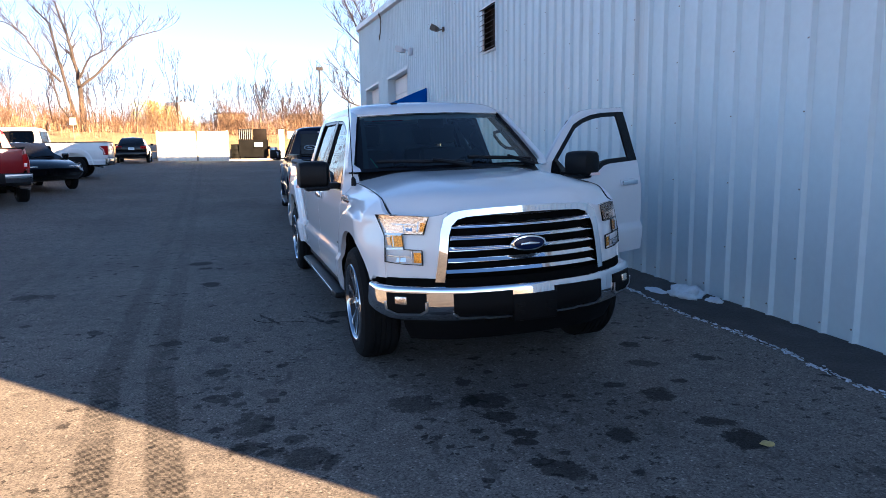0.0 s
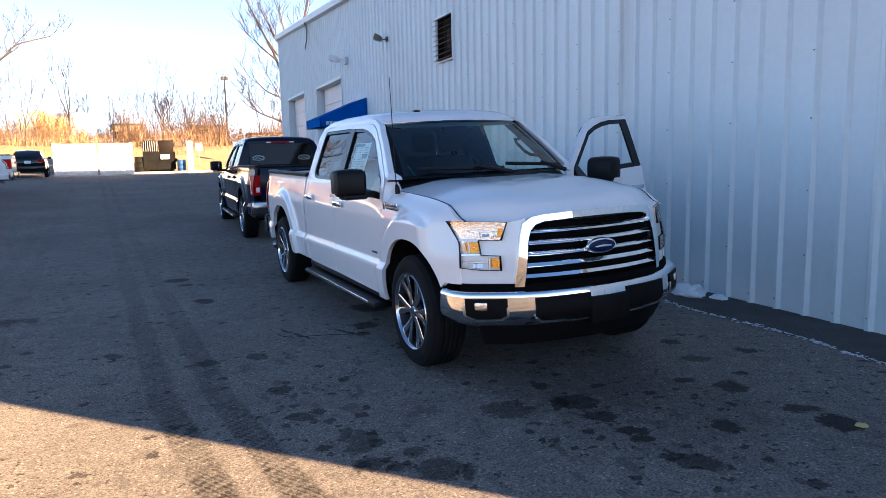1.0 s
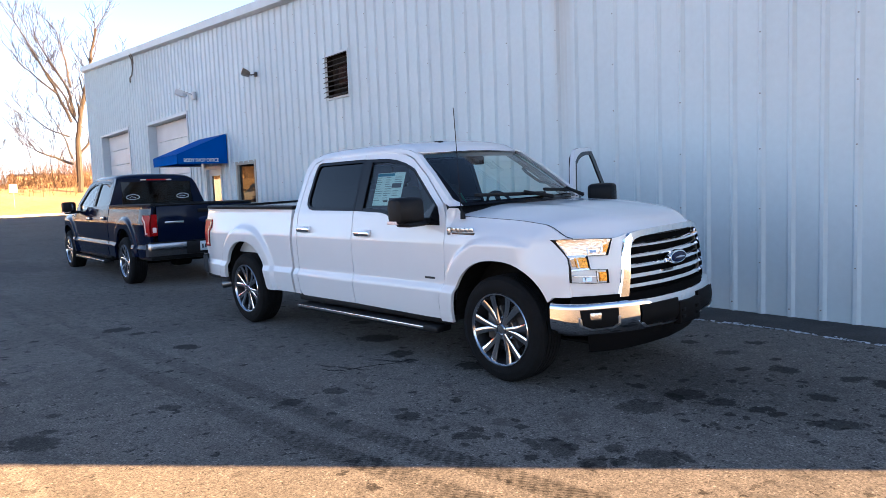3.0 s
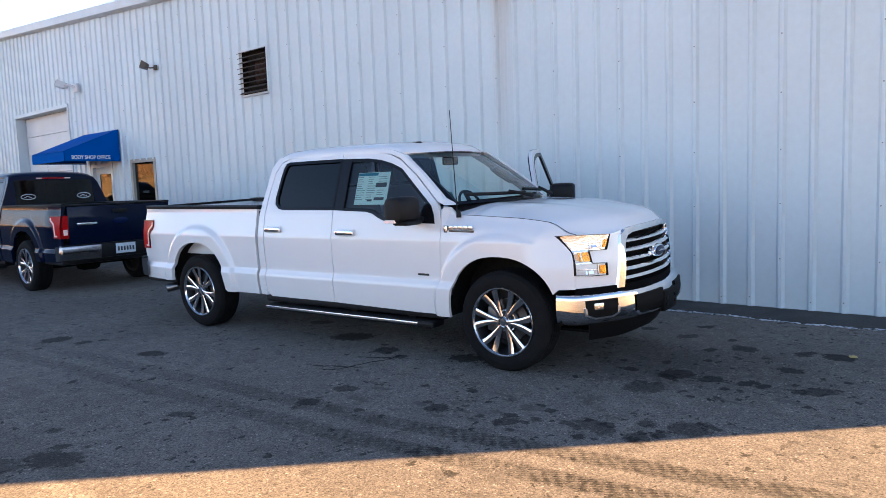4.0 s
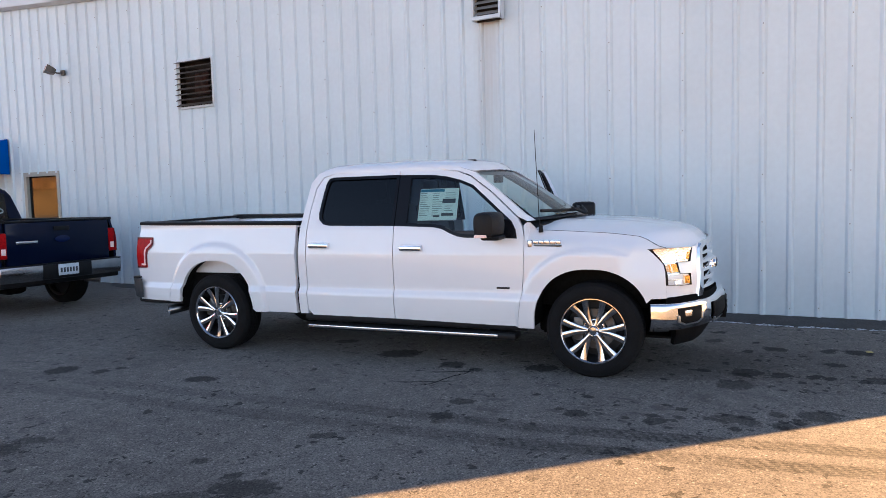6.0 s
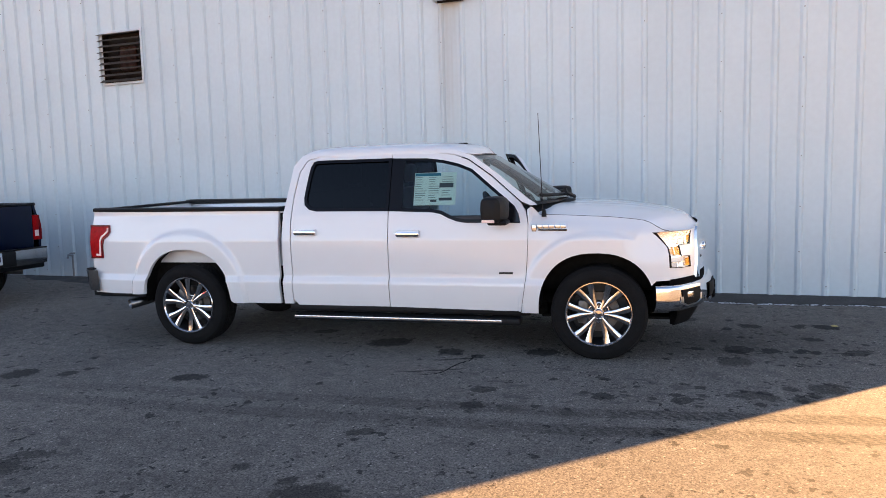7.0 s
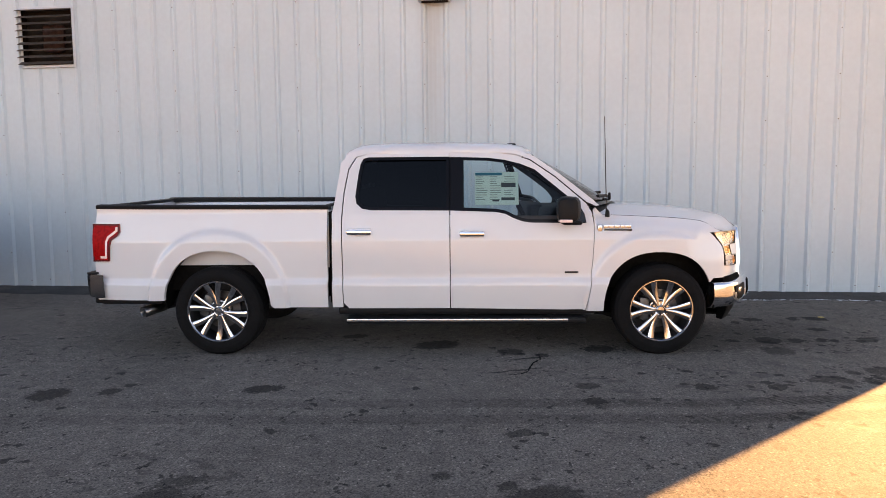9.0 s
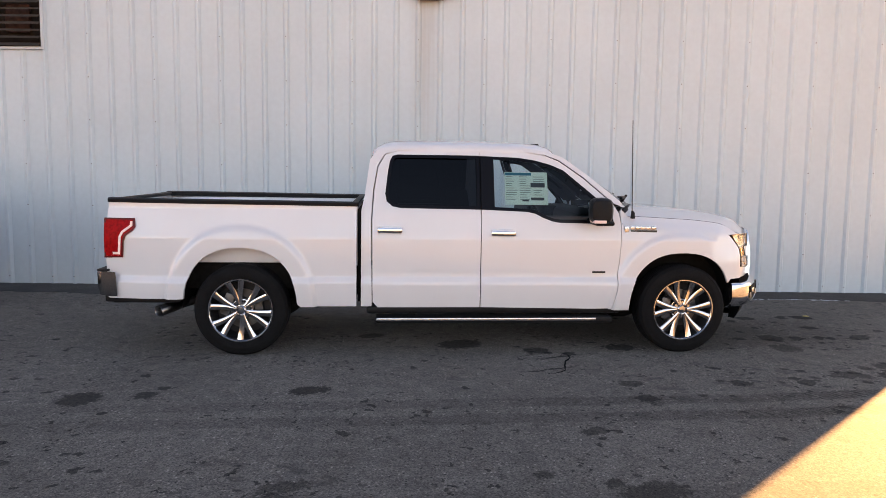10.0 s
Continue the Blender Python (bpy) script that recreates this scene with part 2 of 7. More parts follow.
def soft(a, b, x):
    k = min(1.0, max(0.0, (x - a) / (b - a)))
    return k * k * (3 - 2 * k)


# ---- pickup truck: +x is its front, +y its left side; the origin lies on the ground under the front axle ----
WHEELBASE = 3.983
PLAN = [(0.00, 0.885), (0.20, 0.876), (0.35, 0.852), (0.46, 0.824), (0.55, 0.795), (0.605, 0.758), (0.651, 0.722), (0.755, 0.648), (0.856, 0.552), (0.89, 0.50), (0.915, 0.44), (0.94, 0.38), (0.965, 0.30), (0.985, 0.21), (1.0, 0.10), (1.02, 0.0)]


def tuck(y, z):
    """How far the corner of the nose leans in towards its top."""
    return 0.042 * soft(0.80, 1.08, z) * soft(0.6, 0.85, abs(y))


def arch(cx, a, b, z0, start=0.0, end=180.0, n=22, zc=0.40, power=2.35):
    """The rim of a wheel opening from its rear foot over the top to its front foot."""
    pts = []
    for i in range(n + 1):
        th = radians(start + (end - start) * i / n)
        c, s = math.cos(th), math.sin(th)
        x = cx - a * math.copysign(abs(c) ** (2 / power), c)
        z = zc + b * abs(s) ** (2 / power)
        pts.append((x, max(z, z0)))
    return pts


def hood_half(s):
    return lerp_curve([(-0.62, 0.815), (-0.3, 0.812), (0.0, 0.814), (0.3, 0.818), (0.5, 0.812), (0.6, 0.80), (0.75, 0.76)], s)


def plan_width(s):
    """Half the width of the front at a place along the truck."""
    lo, hi = 0.0, 1.02
    for _ in range(30):
        mid = (lo + hi) / 2
        if lerp_curve(PLAN, mid) > s:
            lo = mid
        else:
            hi = mid
    return (lo + hi) / 2


SIDE = [(0.36, 0.922), (0.44, 0.946), (0.56, 0.962), (0.640, 0.968), (0.690, 0.942), (0.702, 0.940), (0.86, 0.948), (1.02, 0.950), (1.035, 0.949), (1.12, 0.932), (1.22, 0.913), (1.28, 0.899)]
CREASES = (0.56, 0.615, 0.640, 0.665, 0.690, 0.702, 0.74, 1.02, 1.035, 1.27)


def half_width(s, z):
    """Half the truck's width at a place along it and a height."""
    w = straight_curve(SIDE, z)
    if s <= -0.60 and s > -2.96 and z > 1.27:
        w = 0.901 - (z - 1.27) * 0.36 - 0.10 * max(0.0, z - 1.72)
    for cx, b in ((-0.05, 0.52), (-WHEELBASE, 0.55)):
        if abs(s - cx) < 1.0 and z < 1.3:
            r = (abs((s - cx) / 0.485) ** 2.2 + abs(max(0, z - 0.40) / b) ** 2.2) ** (1 / 2.2)
            w += 0.038 * (1 - soft(1.27, 1.355, r)) * soft(0.30, 0.62, z + 0.25)
    if s > 0.08:
        p = plan_width(s)
        w = min(w, 0.003 + p - tuck(p, z) * soft(0.08, 0.40, s))
    if s > -0.60:
        top = hood_height(s, hood_half(s)) - 0.004
        k = soft(top - 0.15, top + 0.02, z)
        w -= (w - hood_half(s) - 0.006) * k ** 1.6
    if s < -4.7:
        w -= 0.06 * soft(-4.7, -5.20, s)
    return w


def nose(y, z, out=0.0):
    """A place on the truck's front at a width and a height."""
    a = abs(y)
    s = lerp_curve(PLAN, a + tuck(a, z))
    lean = -0.05 * soft(0.75, 1.25, z) * (1 - soft(0.7, 0.95, a))
    k = soft(0.3, 0.95, a)
    return Vector((s + lean + out * (1 - 0.5 * k), y + out * k * 0.8 * math.copysign(1.0, y), z))


def hood_height(s, y):
    z = lerp_curve([(-0.62, 1.326), (-0.35, 1.318), (-0.1, 1.306), (0.15, 1.293), (0.4, 1.264), (0.6, 1.229), (0.74, 1.187), (0.83, 1.145), (0.90, 1.097), (0.93, 1.070)], s)
    a = abs(y)
    z -= 0.092 * (a / 0.83) ** 3
    z += 0.008 * (soft(0.30, 0.42, a) - soft(0.52, 0.70, a)) * soft(0.7, 0.2, s)
    return z


def hood_point(k, q):
    """A place on the hood, k from its rear edge to its front, q across it."""
    y = q * (hood_half(-0.585 + 1.16 * k) - 0.008)
    rear = -0.30 - 0.285 * q * q
    s = rear + (nose(y, 1.10).x - 0.012 - rear) * k
    z = hood_height(s + 0.05 * (abs(q) ** 3) * k, y)
    z += (1.088 - z) * soft(0.36, 0.60, abs(y)) * soft(0.80, 1.0, k) ** 1.6
    z -= 0.050 * (1 - abs(q) ** 4) * soft(0.90, 1.0, k)
    return Vector((s, y, z))


def SCREEN(f, q):
    """Where the windscreen lies along the truck, by its height and width."""
    return -0.32 - 0.82 * f - (0.27 - 0.14 * f) * q * q + 0.03 * math.sin(f * 3.14)


def wheel(parent, m, side, tyre_me, rim_me, pocket_me, cap_me, turn=0.0):
    w = new("wheel")
    w.parent = parent
    w.matrix_basis = m @ (pose(0, 0, 0, 0, 0, 180) if side > 0 else Matrix()) @ pose(0, 0, 0, 0, turn, 0)
    shared("tyre", tyre_me, w)
    shared("rim", rim_me, w, label="chrome split-spoke alloy rim")
    shared("rim_barrel", pocket_me[0], w)
    shared("brake_disc", pocket_me[1], w, label="grey steel brake disc and caliper")
    shared("hub_cap", cap_me[0], w)
    for nut in cap_me[1:]:
        shared("lug_nut", nut, w)
    return w


def mesh_of(bm, material, smooth=35):
    ob = part("made", bm, material, None, "", smooth)
    me = ob.data
    bpy.data.objects.remove(ob)
    return me


def wheel_meshes(radius, rim_r, width, spokes=6, chrome=RIM_CHROME):
    """Tyre, rim, brake and cap; the outer face looks to -y."""
    h = width / 2
    bm = bmesh.new()
    prof = [(rim_r - 0.012, -h + 0.02), (rim_r + 0.01, -h + 0.005), (rim_r + 0.05, -h - 0.004), (radius - 0.06, -h), (radius - 0.025, -h + 0.012), (radius - 0.006, -h + 0.035)]
    grooves = 5
    for i in range(grooves):
        y0 = -h + 0.045 + (width - 0.09) * i / grooves
        y1 = -h + 0.045 + (width - 0.09) * (i + 0.78) / grooves
        prof += [(radius, y0), (radius, y1), (radius - 0.009, y1 + 0.003), (radius - 0.009, y1 + 0.007)]
    prof += [(radius - 0.006, h - 0.035), (radius - 0.03, h - 0.012), (rim_r + 0.05, h), (rim_r - 0.012, h - 0.02)]
    revolve(bm, prof, 56)
    tyre = mesh_of(bm, RUBBER, 30)
    bm = bmesh.new()
    f = -h + 0.01
    revolve(bm, [(rim_r + 0.004, f + 0.004), (rim_r - 0.001, f - 0.006), (rim_r - 0.010, f - 0.003), (rim_r - 0.016, f + 0.006), (rim_r - 0.014, f + 0.016)], 56)
    for k in range(spokes):
        for d in (-1, 1):
            a0, a1 = radians(k * 360 / spokes + d * 4.5), radians(k * 360 / spokes + d * 13.5 * 6 / spokes)
            rings = []
            for t in (0.0, 0.15, 0.3, 0.45, 0.6, 0.8, 1.0):
                r = 0.046 + (rim_r - 0.050) * t
                a = a0 + (a1 - a0) * t ** 0.9
                c, sn = math.cos(a), math.sin(a)
                wd = 0.0175 + 0.0135 * t
                y = f + 0.021 - 0.015 * t + 0.007 * math.sin(t * 3.1)
                rad, tan = Vector((c, 0, sn)), Vector((-sn, 0, c))
                p = rad * r
                rings.append([p - tan * wd + Vector((0, y + 0.016, 0)), p - tan * wd * 0.88 + Vector((0, y - 0.001, 0)), p - tan * wd * 0.45 + Vector((0, y - 0.0045, 0)), p + Vector((0, y - 0.0055, 0)), p + tan * wd * 0.45 + Vector((0, y - 0.0045, 0)), p + tan * wd * 0.88 + Vector((0, y - 0.001, 0)), p + tan * wd + Vector((0, y + 0.016, 0)), p + tan * wd * 0.6 + Vector((0, y + 0.055, 0)), p - tan * wd * 0.6 + Vector((0, y + 0.055, 0))])
            loft(bm, rings)
    revolve(bm, [(rim_r + 0.005, f - 0.006), (rim_r + 0.001, f - 0.0125), (rim_r - 0.007, f - 0.0125), (rim_r - 0.015, f - 0.004), (rim_r - 0.017, f + 0.010)], 64)
    rim = mesh_of(bm, chrome, 40)
    bm = bmesh.new()
    revolve(bm, [(rim_r + 0.006, f), (rim_r + 0.002, f - 0.010), (rim_r - 0.006, f - 0.004), (rim_r - 0.016, f + 0.016), (rim_r - 0.03, f + 0.06), (rim_r - 0.04, h), (rim_r, h)], 56)
    revolve(bm, [(0.03, f + 0.17), (rim_r - 0.035, f + 0.17), (rim_r - 0.035, f + 0.18), (0.03, f + 0.18)], 40)
    for k in range(6):
        a = k * math.tau / 6 + math.tau / 12
        tube(bm, [(0.067 * math.cos(a), f + 0.040, 0.067 * math.sin(a)), (0.067 * math.cos(a), f + 0.09, 0.067 * math.sin(a))], 0.021, 12)
    barrel_me = mesh_of(bm, RIM_DARK)
    bm = bmesh.new()
    revolve(bm, [(0.085, f + 0.085), (0.10, f + 0.11), (rim_r - 0.105, f + 0.11), (rim_r - 0.105, f + 0.13), (0.085, f + 0.13)], 48)
    box(bm, -0.17, -0.09, f + 0.06, f + 0.14, -0.10, 0.10, 0.012)
    for v in bm.verts:
        if v.co.x < -0.16:
            v.co.x -= 0.01 * math.cos(v.co.z * 12)
    disc = (barrel_me, mesh_of(bm, BRAKE))
    bm = bmesh.new()
    revolve(bm, [(0.0005, f + 0.010), (0.030, f + 0.012), (0.038, f + 0.02), (0.040, f + 0.06), (0.0005, f + 0.06)], 24)
    revolve(bm, [(0.034, f + 0.040), (0.052, f + 0.043), (0.092, f + 0.052), (0.094, f + 0.09), (0.034, f + 0.09)], 36)
    cap = [mesh_of(bm, chrome)]
    for k in range(6):
        bm = bmesh.new()
        a = k * math.tau / 6 + math.tau / 12
        tube(bm, [(0.067 * math.cos(a), f + 0.020, 0.067 * math.sin(a)), (0.067 * math.cos(a), f + 0.10, 0.067 * math.sin(a))], 0.0118, 6)
        cap.append(mesh_of(bm, chrome))
    return tyre, rim, disc, cap


def seat(parent, x, y):
    bm = bmesh.new()
    box(bm, x - 0.27, x + 0.25, y - 0.25, y + 0.25, 0.72, 0.90, 0.05)
    box(bm, -0.09, 0.09, y - 0.25, y + 0.25, 0.0, 0.62, 0.06, pose(x - 0.27, 0, 0.86, 0, -8, 0))
    box(bm, -0.05, 0.05, y - 0.13, y + 0.13, 0.66, 0.86, 0.04, pose(x - 0.27, 0, 0.86, 0, -6, 0))
    part("seat", bm, CABIN, parent)


FRONT_WIN = [(-1.883, 1.290), (-1.883, 1.765), (-1.55, 1.755), (-1.40, 1.735), (-1.26, 1.70), (-1.13, 1.648), (-0.74, 1.322), (-0.700, 1.25), (-0.685, 1.172), (-1.18, 1.180), (-1.25, 1.192), (-1.33, 1.222), (-1.40, 1.258), (-1.48, 1.274)]
REAR_WIN = [(-1.893, 1.768), (-1.893, 1.290), (-2.60, 1.297), (-2.675, 1.312), (-2.725, 1.355), (-2.738, 1.42), (-2.715, 1.62), (-2.698, 1.71), (-2.675, 1.755), (-2.63, 1.768)]
FRONT_DOOR = [(-1.885, 0.42), (-0.690, 0.40), (-0.655, 0.60), (-0.632, 0.85), (-0.622, 1.05), (-0.622, 1.17), (-0.640, 1.27), (-0.685, 1.345), (-0.95, 1.575), (-1.17, 1.728), (-1.30, 1.776), (-1.45, 1.794), (-1.885, 1.803)] + [(-1.885, 1.765)] + FRONT_WIN[2:] + [(-1.885, 1.290)]
REAR_DOOR = [(-1.893, 0.42), (-1.893, 1.290)] + REAR_WIN[2:] + [(-1.893, 1.768), (-1.893, 1.803), (-2.62, 1.797), (-2.735, 1.765), (-2.80, 1.66), (-2.835, 1.45), (-2.85, 1.2), (-2.845, 0.47), (-2.80, 0.42)]


def lateral(side, out=0.0):
    return lambda s, z: Vector((s, side * (half_width(s, z) + out), z))


def door(parent, outline, window, side, paint, glass_mat, handle, name, open_turn=0.0):
    """A door with its pane, seal and pull; its own origin is the hinge."""
    hinge = Vector((-0.66 if name == "front_door" else -1.90, side * 0.90, 0))
    inward = (0, -side, 0)
    d = part(name, sheet(outline, lateral(side), 0.09, 0.035, inward, CREASES), paint, parent)
    ws = lateral(side, -0.006)
    if not open_turn:                                   # the open door has its window wound down
        part("window_pane", sheet(window, lateral(side, -0.022), 0.14, 0, inward), glass_mat, d)
    part("inner_frame", ring_strip(window, -0.042, lateral(side, -0.038), 0.012, inward), TRIM, d)
    part("window_seal", ring_strip(window, 0.042 if open_turn else 0.028, ws, 0.03, inward), PILLAR_BLACK, d)
    post = [(-1.765, 1.294), (-1.765, 1.760), (-1.884, 1.762), (-1.884, 1.292)] if name == "front_door" else [(-1.893, 1.292), (-1.893, 1.762), (-2.02, 1.762), (-2.02, 1.296)]
    if name == "front_door":
        part("post_trim", sheet(post, lateral(side, -0.003), 0.1, 0.02, inward), PILLAR_BLACK, d)
    hx, hz = handle
    bm = bmesh.new()
    w = half_width(hx, hz)
    box(bm, hx - 0.112, hx + 0.112, w + 0.012, w + 0.045, hz - 0.024, hz + 0.026, 0.016)
    bmesh.ops.transform(bm, matrix=Matrix.Diagonal((1, side, 1, 1)), verts=bm.verts)
    part("handle", bm, CHROME, d, "chrome pull handle")
    bm = boxes((hx - 0.105, hx + 0.105, w - 0.01, w + 0.010, hz - 0.036, hz + 0.034, 0.008))
    bmesh.ops.transform(bm, matrix=Matrix.Diagonal((1, side, 1, 1)), verts=bm.verts)
    part("handle_cup", bm, paint, d)
    bm = bmesh.new()
    lo = [p for p in outline if p[1] < 1.3]
    x0, x1 = min(p[0] for p in outline) + 0.07, max(p[0] for p in outline) - 0.10
    box(bm, x0, x1, -0.03, 0.03, 0.48, 1.24, 0.02)
    bmesh.ops.transform(bm, matrix=Matrix.Translation((0, side * 0.86, 0)), verts=bm.verts)
    part("inner_panel", bm, CABIN, d)
    if open_turn:
        d.matrix_basis = Matrix.Translation(hinge) @ pose(0, 0, 0, 0, 0, open_turn) @ Matrix.Translation(-hinge)
    return d


def mirror(parent, side, paint_cap):
    """A folded-out door mirror: head on a short arm, with an amber side repeater."""
    bm = bmesh.new()
    rings = []
    for k, (dy, sc) in enumerate(((0.0, 0.55), (0.03, 0.9), (0.10, 1.0), (0.19, 0.97), (0.235, 0.8), (0.25, 0.5))):
        ring = []
        for i in range(16):
            a = i * math.tau / 16
            c, s = math.cos(a), math.sin(a)
            px = 0.098 * math.copysign(abs(c) ** 0.6, c) * sc
            pz = 0.112 * math.copysign(abs(s) ** 0.55, s) * (0.6 + 0.4 * sc)
            ring.append(Vector((-0.86 + px * (1.0 if px < 0 else 1.15) - dy * 0.15, side * (0.985 + dy), 1.305 + pz)))
        rings.append(ring)
    loft(bm, rings)
    head = part("mirror", bm, TRIM, parent, "black door mirror")
    bm = bmesh.new()
    box(bm, -0.90, -0.80, 0.89, 1.06, 1.185, 1.235, 0.015)
    box(bm, -0.93, -0.76, 0.985, 1.185, 1.175, 1.215, 0.02)
    bmesh.ops.transform(bm, matrix=Matrix.Diagonal((1, side, 1, 1)), verts=bm.verts)
    part("mirror_arm", bm, TRIM, head)
    bm = boxes((-0.962, -0.855, 1.10, 1.246, 1.202, 1.228, 0.006))
    bmesh.ops.transform(bm, matrix=Matrix.Diagonal((1, side, 1, 1)), verts=bm.verts)
    part("side_repeater", bm, FROST, head, "pale amber repeater lens")
    bm = boxes((-0.968, -0.960, 1.045, 1.185, 1.240, 1.372, 0.002))
    bmesh.ops.transform(bm, matrix=Matrix.Diagonal((1, side, 1, 1)), verts=bm.verts)
    part("mirror_glass", bm, CHROME, head)
    return head


HEADLIGHT = [(0.605, 1.074), (0.70, 1.079), (0.80, 1.081), (0.876, 1.080), (0.868, 1.045), (0.858, 0.998), (0.848, 0.950), (0.852, 0.87), (0.856, 0.782), (0.76, 0.770), (0.651, 0.766), (0.651, 0.862), (0.750, 0.868), (0.752, 0.960), (0.640, 0.958)]


def pickup(m, paint, label, group="", open_door=False, rear_text=False, wheel_set=None, drop=0.0):
    t = thing("pickup_truck", m, label, "pickup truck", group)
    R = -1
    for side in (-1, 1):
        inward = (0, -side, 0)
        lat = lateral(side)
        # front wing with its wheel opening
        edge = arch(-0.05, 0.485, 0.52, 0.40, 0, 156)
        top = [(0.545, 0.76), (0.535, 0.945), (0.50, 1.0), (0.436, 1.080), (0.50, 1.084), (0.612, 1.083), (0.590, 1.086)] + [(p.x, p.z - 0.003) for p in (hood_point(k, 1.0) for k in (1.0, 0.97, 0.94, 0.91, 0.87, 0.82, 0.75, 0.65, 0.55, 0.45, 0.35, 0.25, 0.15, 0.05))] + [(-0.602, 1.31), (-0.630, 1.285), (-0.617, 1.17), (-0.617, 1.05), (-0.627, 0.85), (-0.650, 0.60), (-0.685, 0.395)]
        part("fender", sheet([(-0.535, 0.395)] + edge + [(0.435, 0.677), (0.55, 0.677)] + top, lat, 0.018, 0.03, inward, CREASES), paint, t)
        door(t, FRONT_DOOR, FRONT_WIN, side, paint, CLEAR_GLASS, (-1.695, 1.085), "front_door", -72.0 if (open_door and side > 0) else 0.0)
        door(t, REAR_DOOR, REAR_WIN, side, paint, TINT_GLASS, (-2.695, 1.105), "rear_door")
        # pillar behind the rear door, and the rail over both doors
        cab = [(-2.855, 0.43), (-2.853, 0.47), (-2.86, 1.2), (-2.845, 1.45), (-2.808, 1.668), (-2.742, 1.773), (-2.625, 1.806), (-1.45, 1.804), (-1.30, 1.786), (-1.165, 1.738), (-0.945, 1.585), (-0.68, 1.356), (-0.60, 1.322), (-0.555, 1.322), (-0.90, 1.600), (-1.13, 1.765), (-1.28, 1.815), (-1.45, 1.838), (-2.66, 1.838), (-2.80, 1.815), (-2.875, 1.72), (-2.912, 1.45), (-2.940, 1.2), (-2.948, 0.43)]
        part("cab_pillar", sheet(cab, lat, 0.07, 0.05, inward, CREASES), paint, t)
        part("sill", boxes((-2.90, -0.60, -0.06, 0.03, 0.36, 0.43, 0.02)), TRIM, t).location = (0, side * 0.875, 0)
        # bed
        edge = arch(-WHEELBASE, 0.485, 0.55, 0.43, 8, 176)
        bed = [(-5.115, 0.50)] + [(-4.52, 0.50)] + [(x, max(z, 0.50)) if x < -4.3 else (x, z) for x, z in edge] + [(-3.47, 0.43), (-2.988, 0.43), (-2.984, 1.312), (-4.4, 1.322), (-5.10, 1.328), (-5.125, 1.1), (-5.125, 0.75)]
        part("bed_side", sheet(bed, lat, 0.018, 0.04, inward, CREASES), paint, t)
        bm = bmesh.new()
        loft(bm, [[Vector((s, side * (half_width(s, 1.31) - dy), z + (1.328 - 1.312) * (-2.97 - s) / 2.1)) for dy, z in ((-0.004, 1.308), (-0.008, 1.335), (0.010, 1.346), (0.10, 1.346), (0.125, 1.338), (0.125, 1.300))] for s in (-2.972, -3.5, -4.0, -4.5, -4.7, -4.8, -4.9, -5.0, -5.11)])
        part("bed_rail_cap", bm, TRIM, t, "black plastic rail cap")
        part("bed_inner_wall", boxes((-5.06, -2.99, -0.03, 0.03, 0.80, 1.305, 0.01)), UNDER if paint is NAVY_PAINT else paint, t).location = (0, side * 0.80, 0)
        # wheel housings
        for cx, a, b, lo in ((-0.05, 0.50, 0.535, 0.36), (-WHEELBASE, 0.50, 0.565, 0.42)):
            rim = arch(cx, a, b, lo, 0, 180, 18)
            bm = bmesh.new()
            loft(bm, [[Vector((x, side * y, z)) for x, z in rim] for y in (0.925, 0.70, 0.52)], closed=False)
            bm.faces.new([bm.verts.new((x, side * 0.52, z)) for x, z in rim])
            part("wheel_housing", bm, UNDER, t)
        # running board
        bm = bmesh.new()
        box(bm, -2.82, -0.69, 0.84, 1.015, 0.290, 0.345, 0.018)
        for x in (-2.5, -1.7, -1.0):
            box(bm, x - 0.04, x + 0.04, 0.62, 0.90, 0.30, 0.40, 0.01)
        bmesh.ops.transform(bm, matrix=Matrix.Diagonal((1, side, 1, 1)), verts=bm.verts)
        board = part("running_board", bm, TRIM, t, "black running board with bright edge")
        bm = boxes((-2.81, -0.85, side * 1.017 - 0.006, side * 1.017 + 0.006, 0.312, 0.338, 0.004))
        part("bright_strip", bm, SATIN, board)
        head = mirror(t, side, paint)
        # triangle trim at the mirror foot
        tri = [(-0.95, 1.19), (-0.687, 1.178), (-0.705, 1.255), (-0.745, 1.318), (-0.80, 1.355)]
        foot = part("mirror_foot", sheet(tri, lateral(side, 0.004), 0.1, 0.02, inward), GLOSS_BLACK, t)
        if open_door and side > 0:
            head.matrix_basis = foot.matrix_basis = Matrix.Translation((-0.66, 0.90, 0)) @ pose(0, 0, 0, 0, 0, -72.0) @ Matrix.Translation((0.66, -0.90, 0))
        # headlight: fluted reflector behind a clear lens, with three amber pieces
        sg = (lambda o: (lambda y, z: nose(side * y, z, o)))
        hl = part("headlight", sheet(HEADLIGHT, (lambda y, z: nose(side * y, z, -0.026 + 0.105 * (z - 0.766) + 0.0012 * math.sin(y * 240))), 0.012, 0.02, (-1, 0, 0)), REFLECTOR, t, "clear headlight with fluted chrome reflector")
        part("bezel", ring_strip(HEADLIGHT, 0.0035, sg(0.011), 0.03, (-1, 0, 0)), PILLAR_BLACK, hl)
        part("lens", sheet(HEADLIGHT, sg(0.010), 0.06, 0, (-1, 0, 0)), LAMP_GLASS, hl)
        part("turn_lamp", sheet([(0.758, 0.882), (0.818, 0.882), (0.818, 0.950), (0.758, 0.950)], sg(0.002), 0.03, 0.01, (-1, 0, 0)), AMBER, hl, "amber turn reflector")
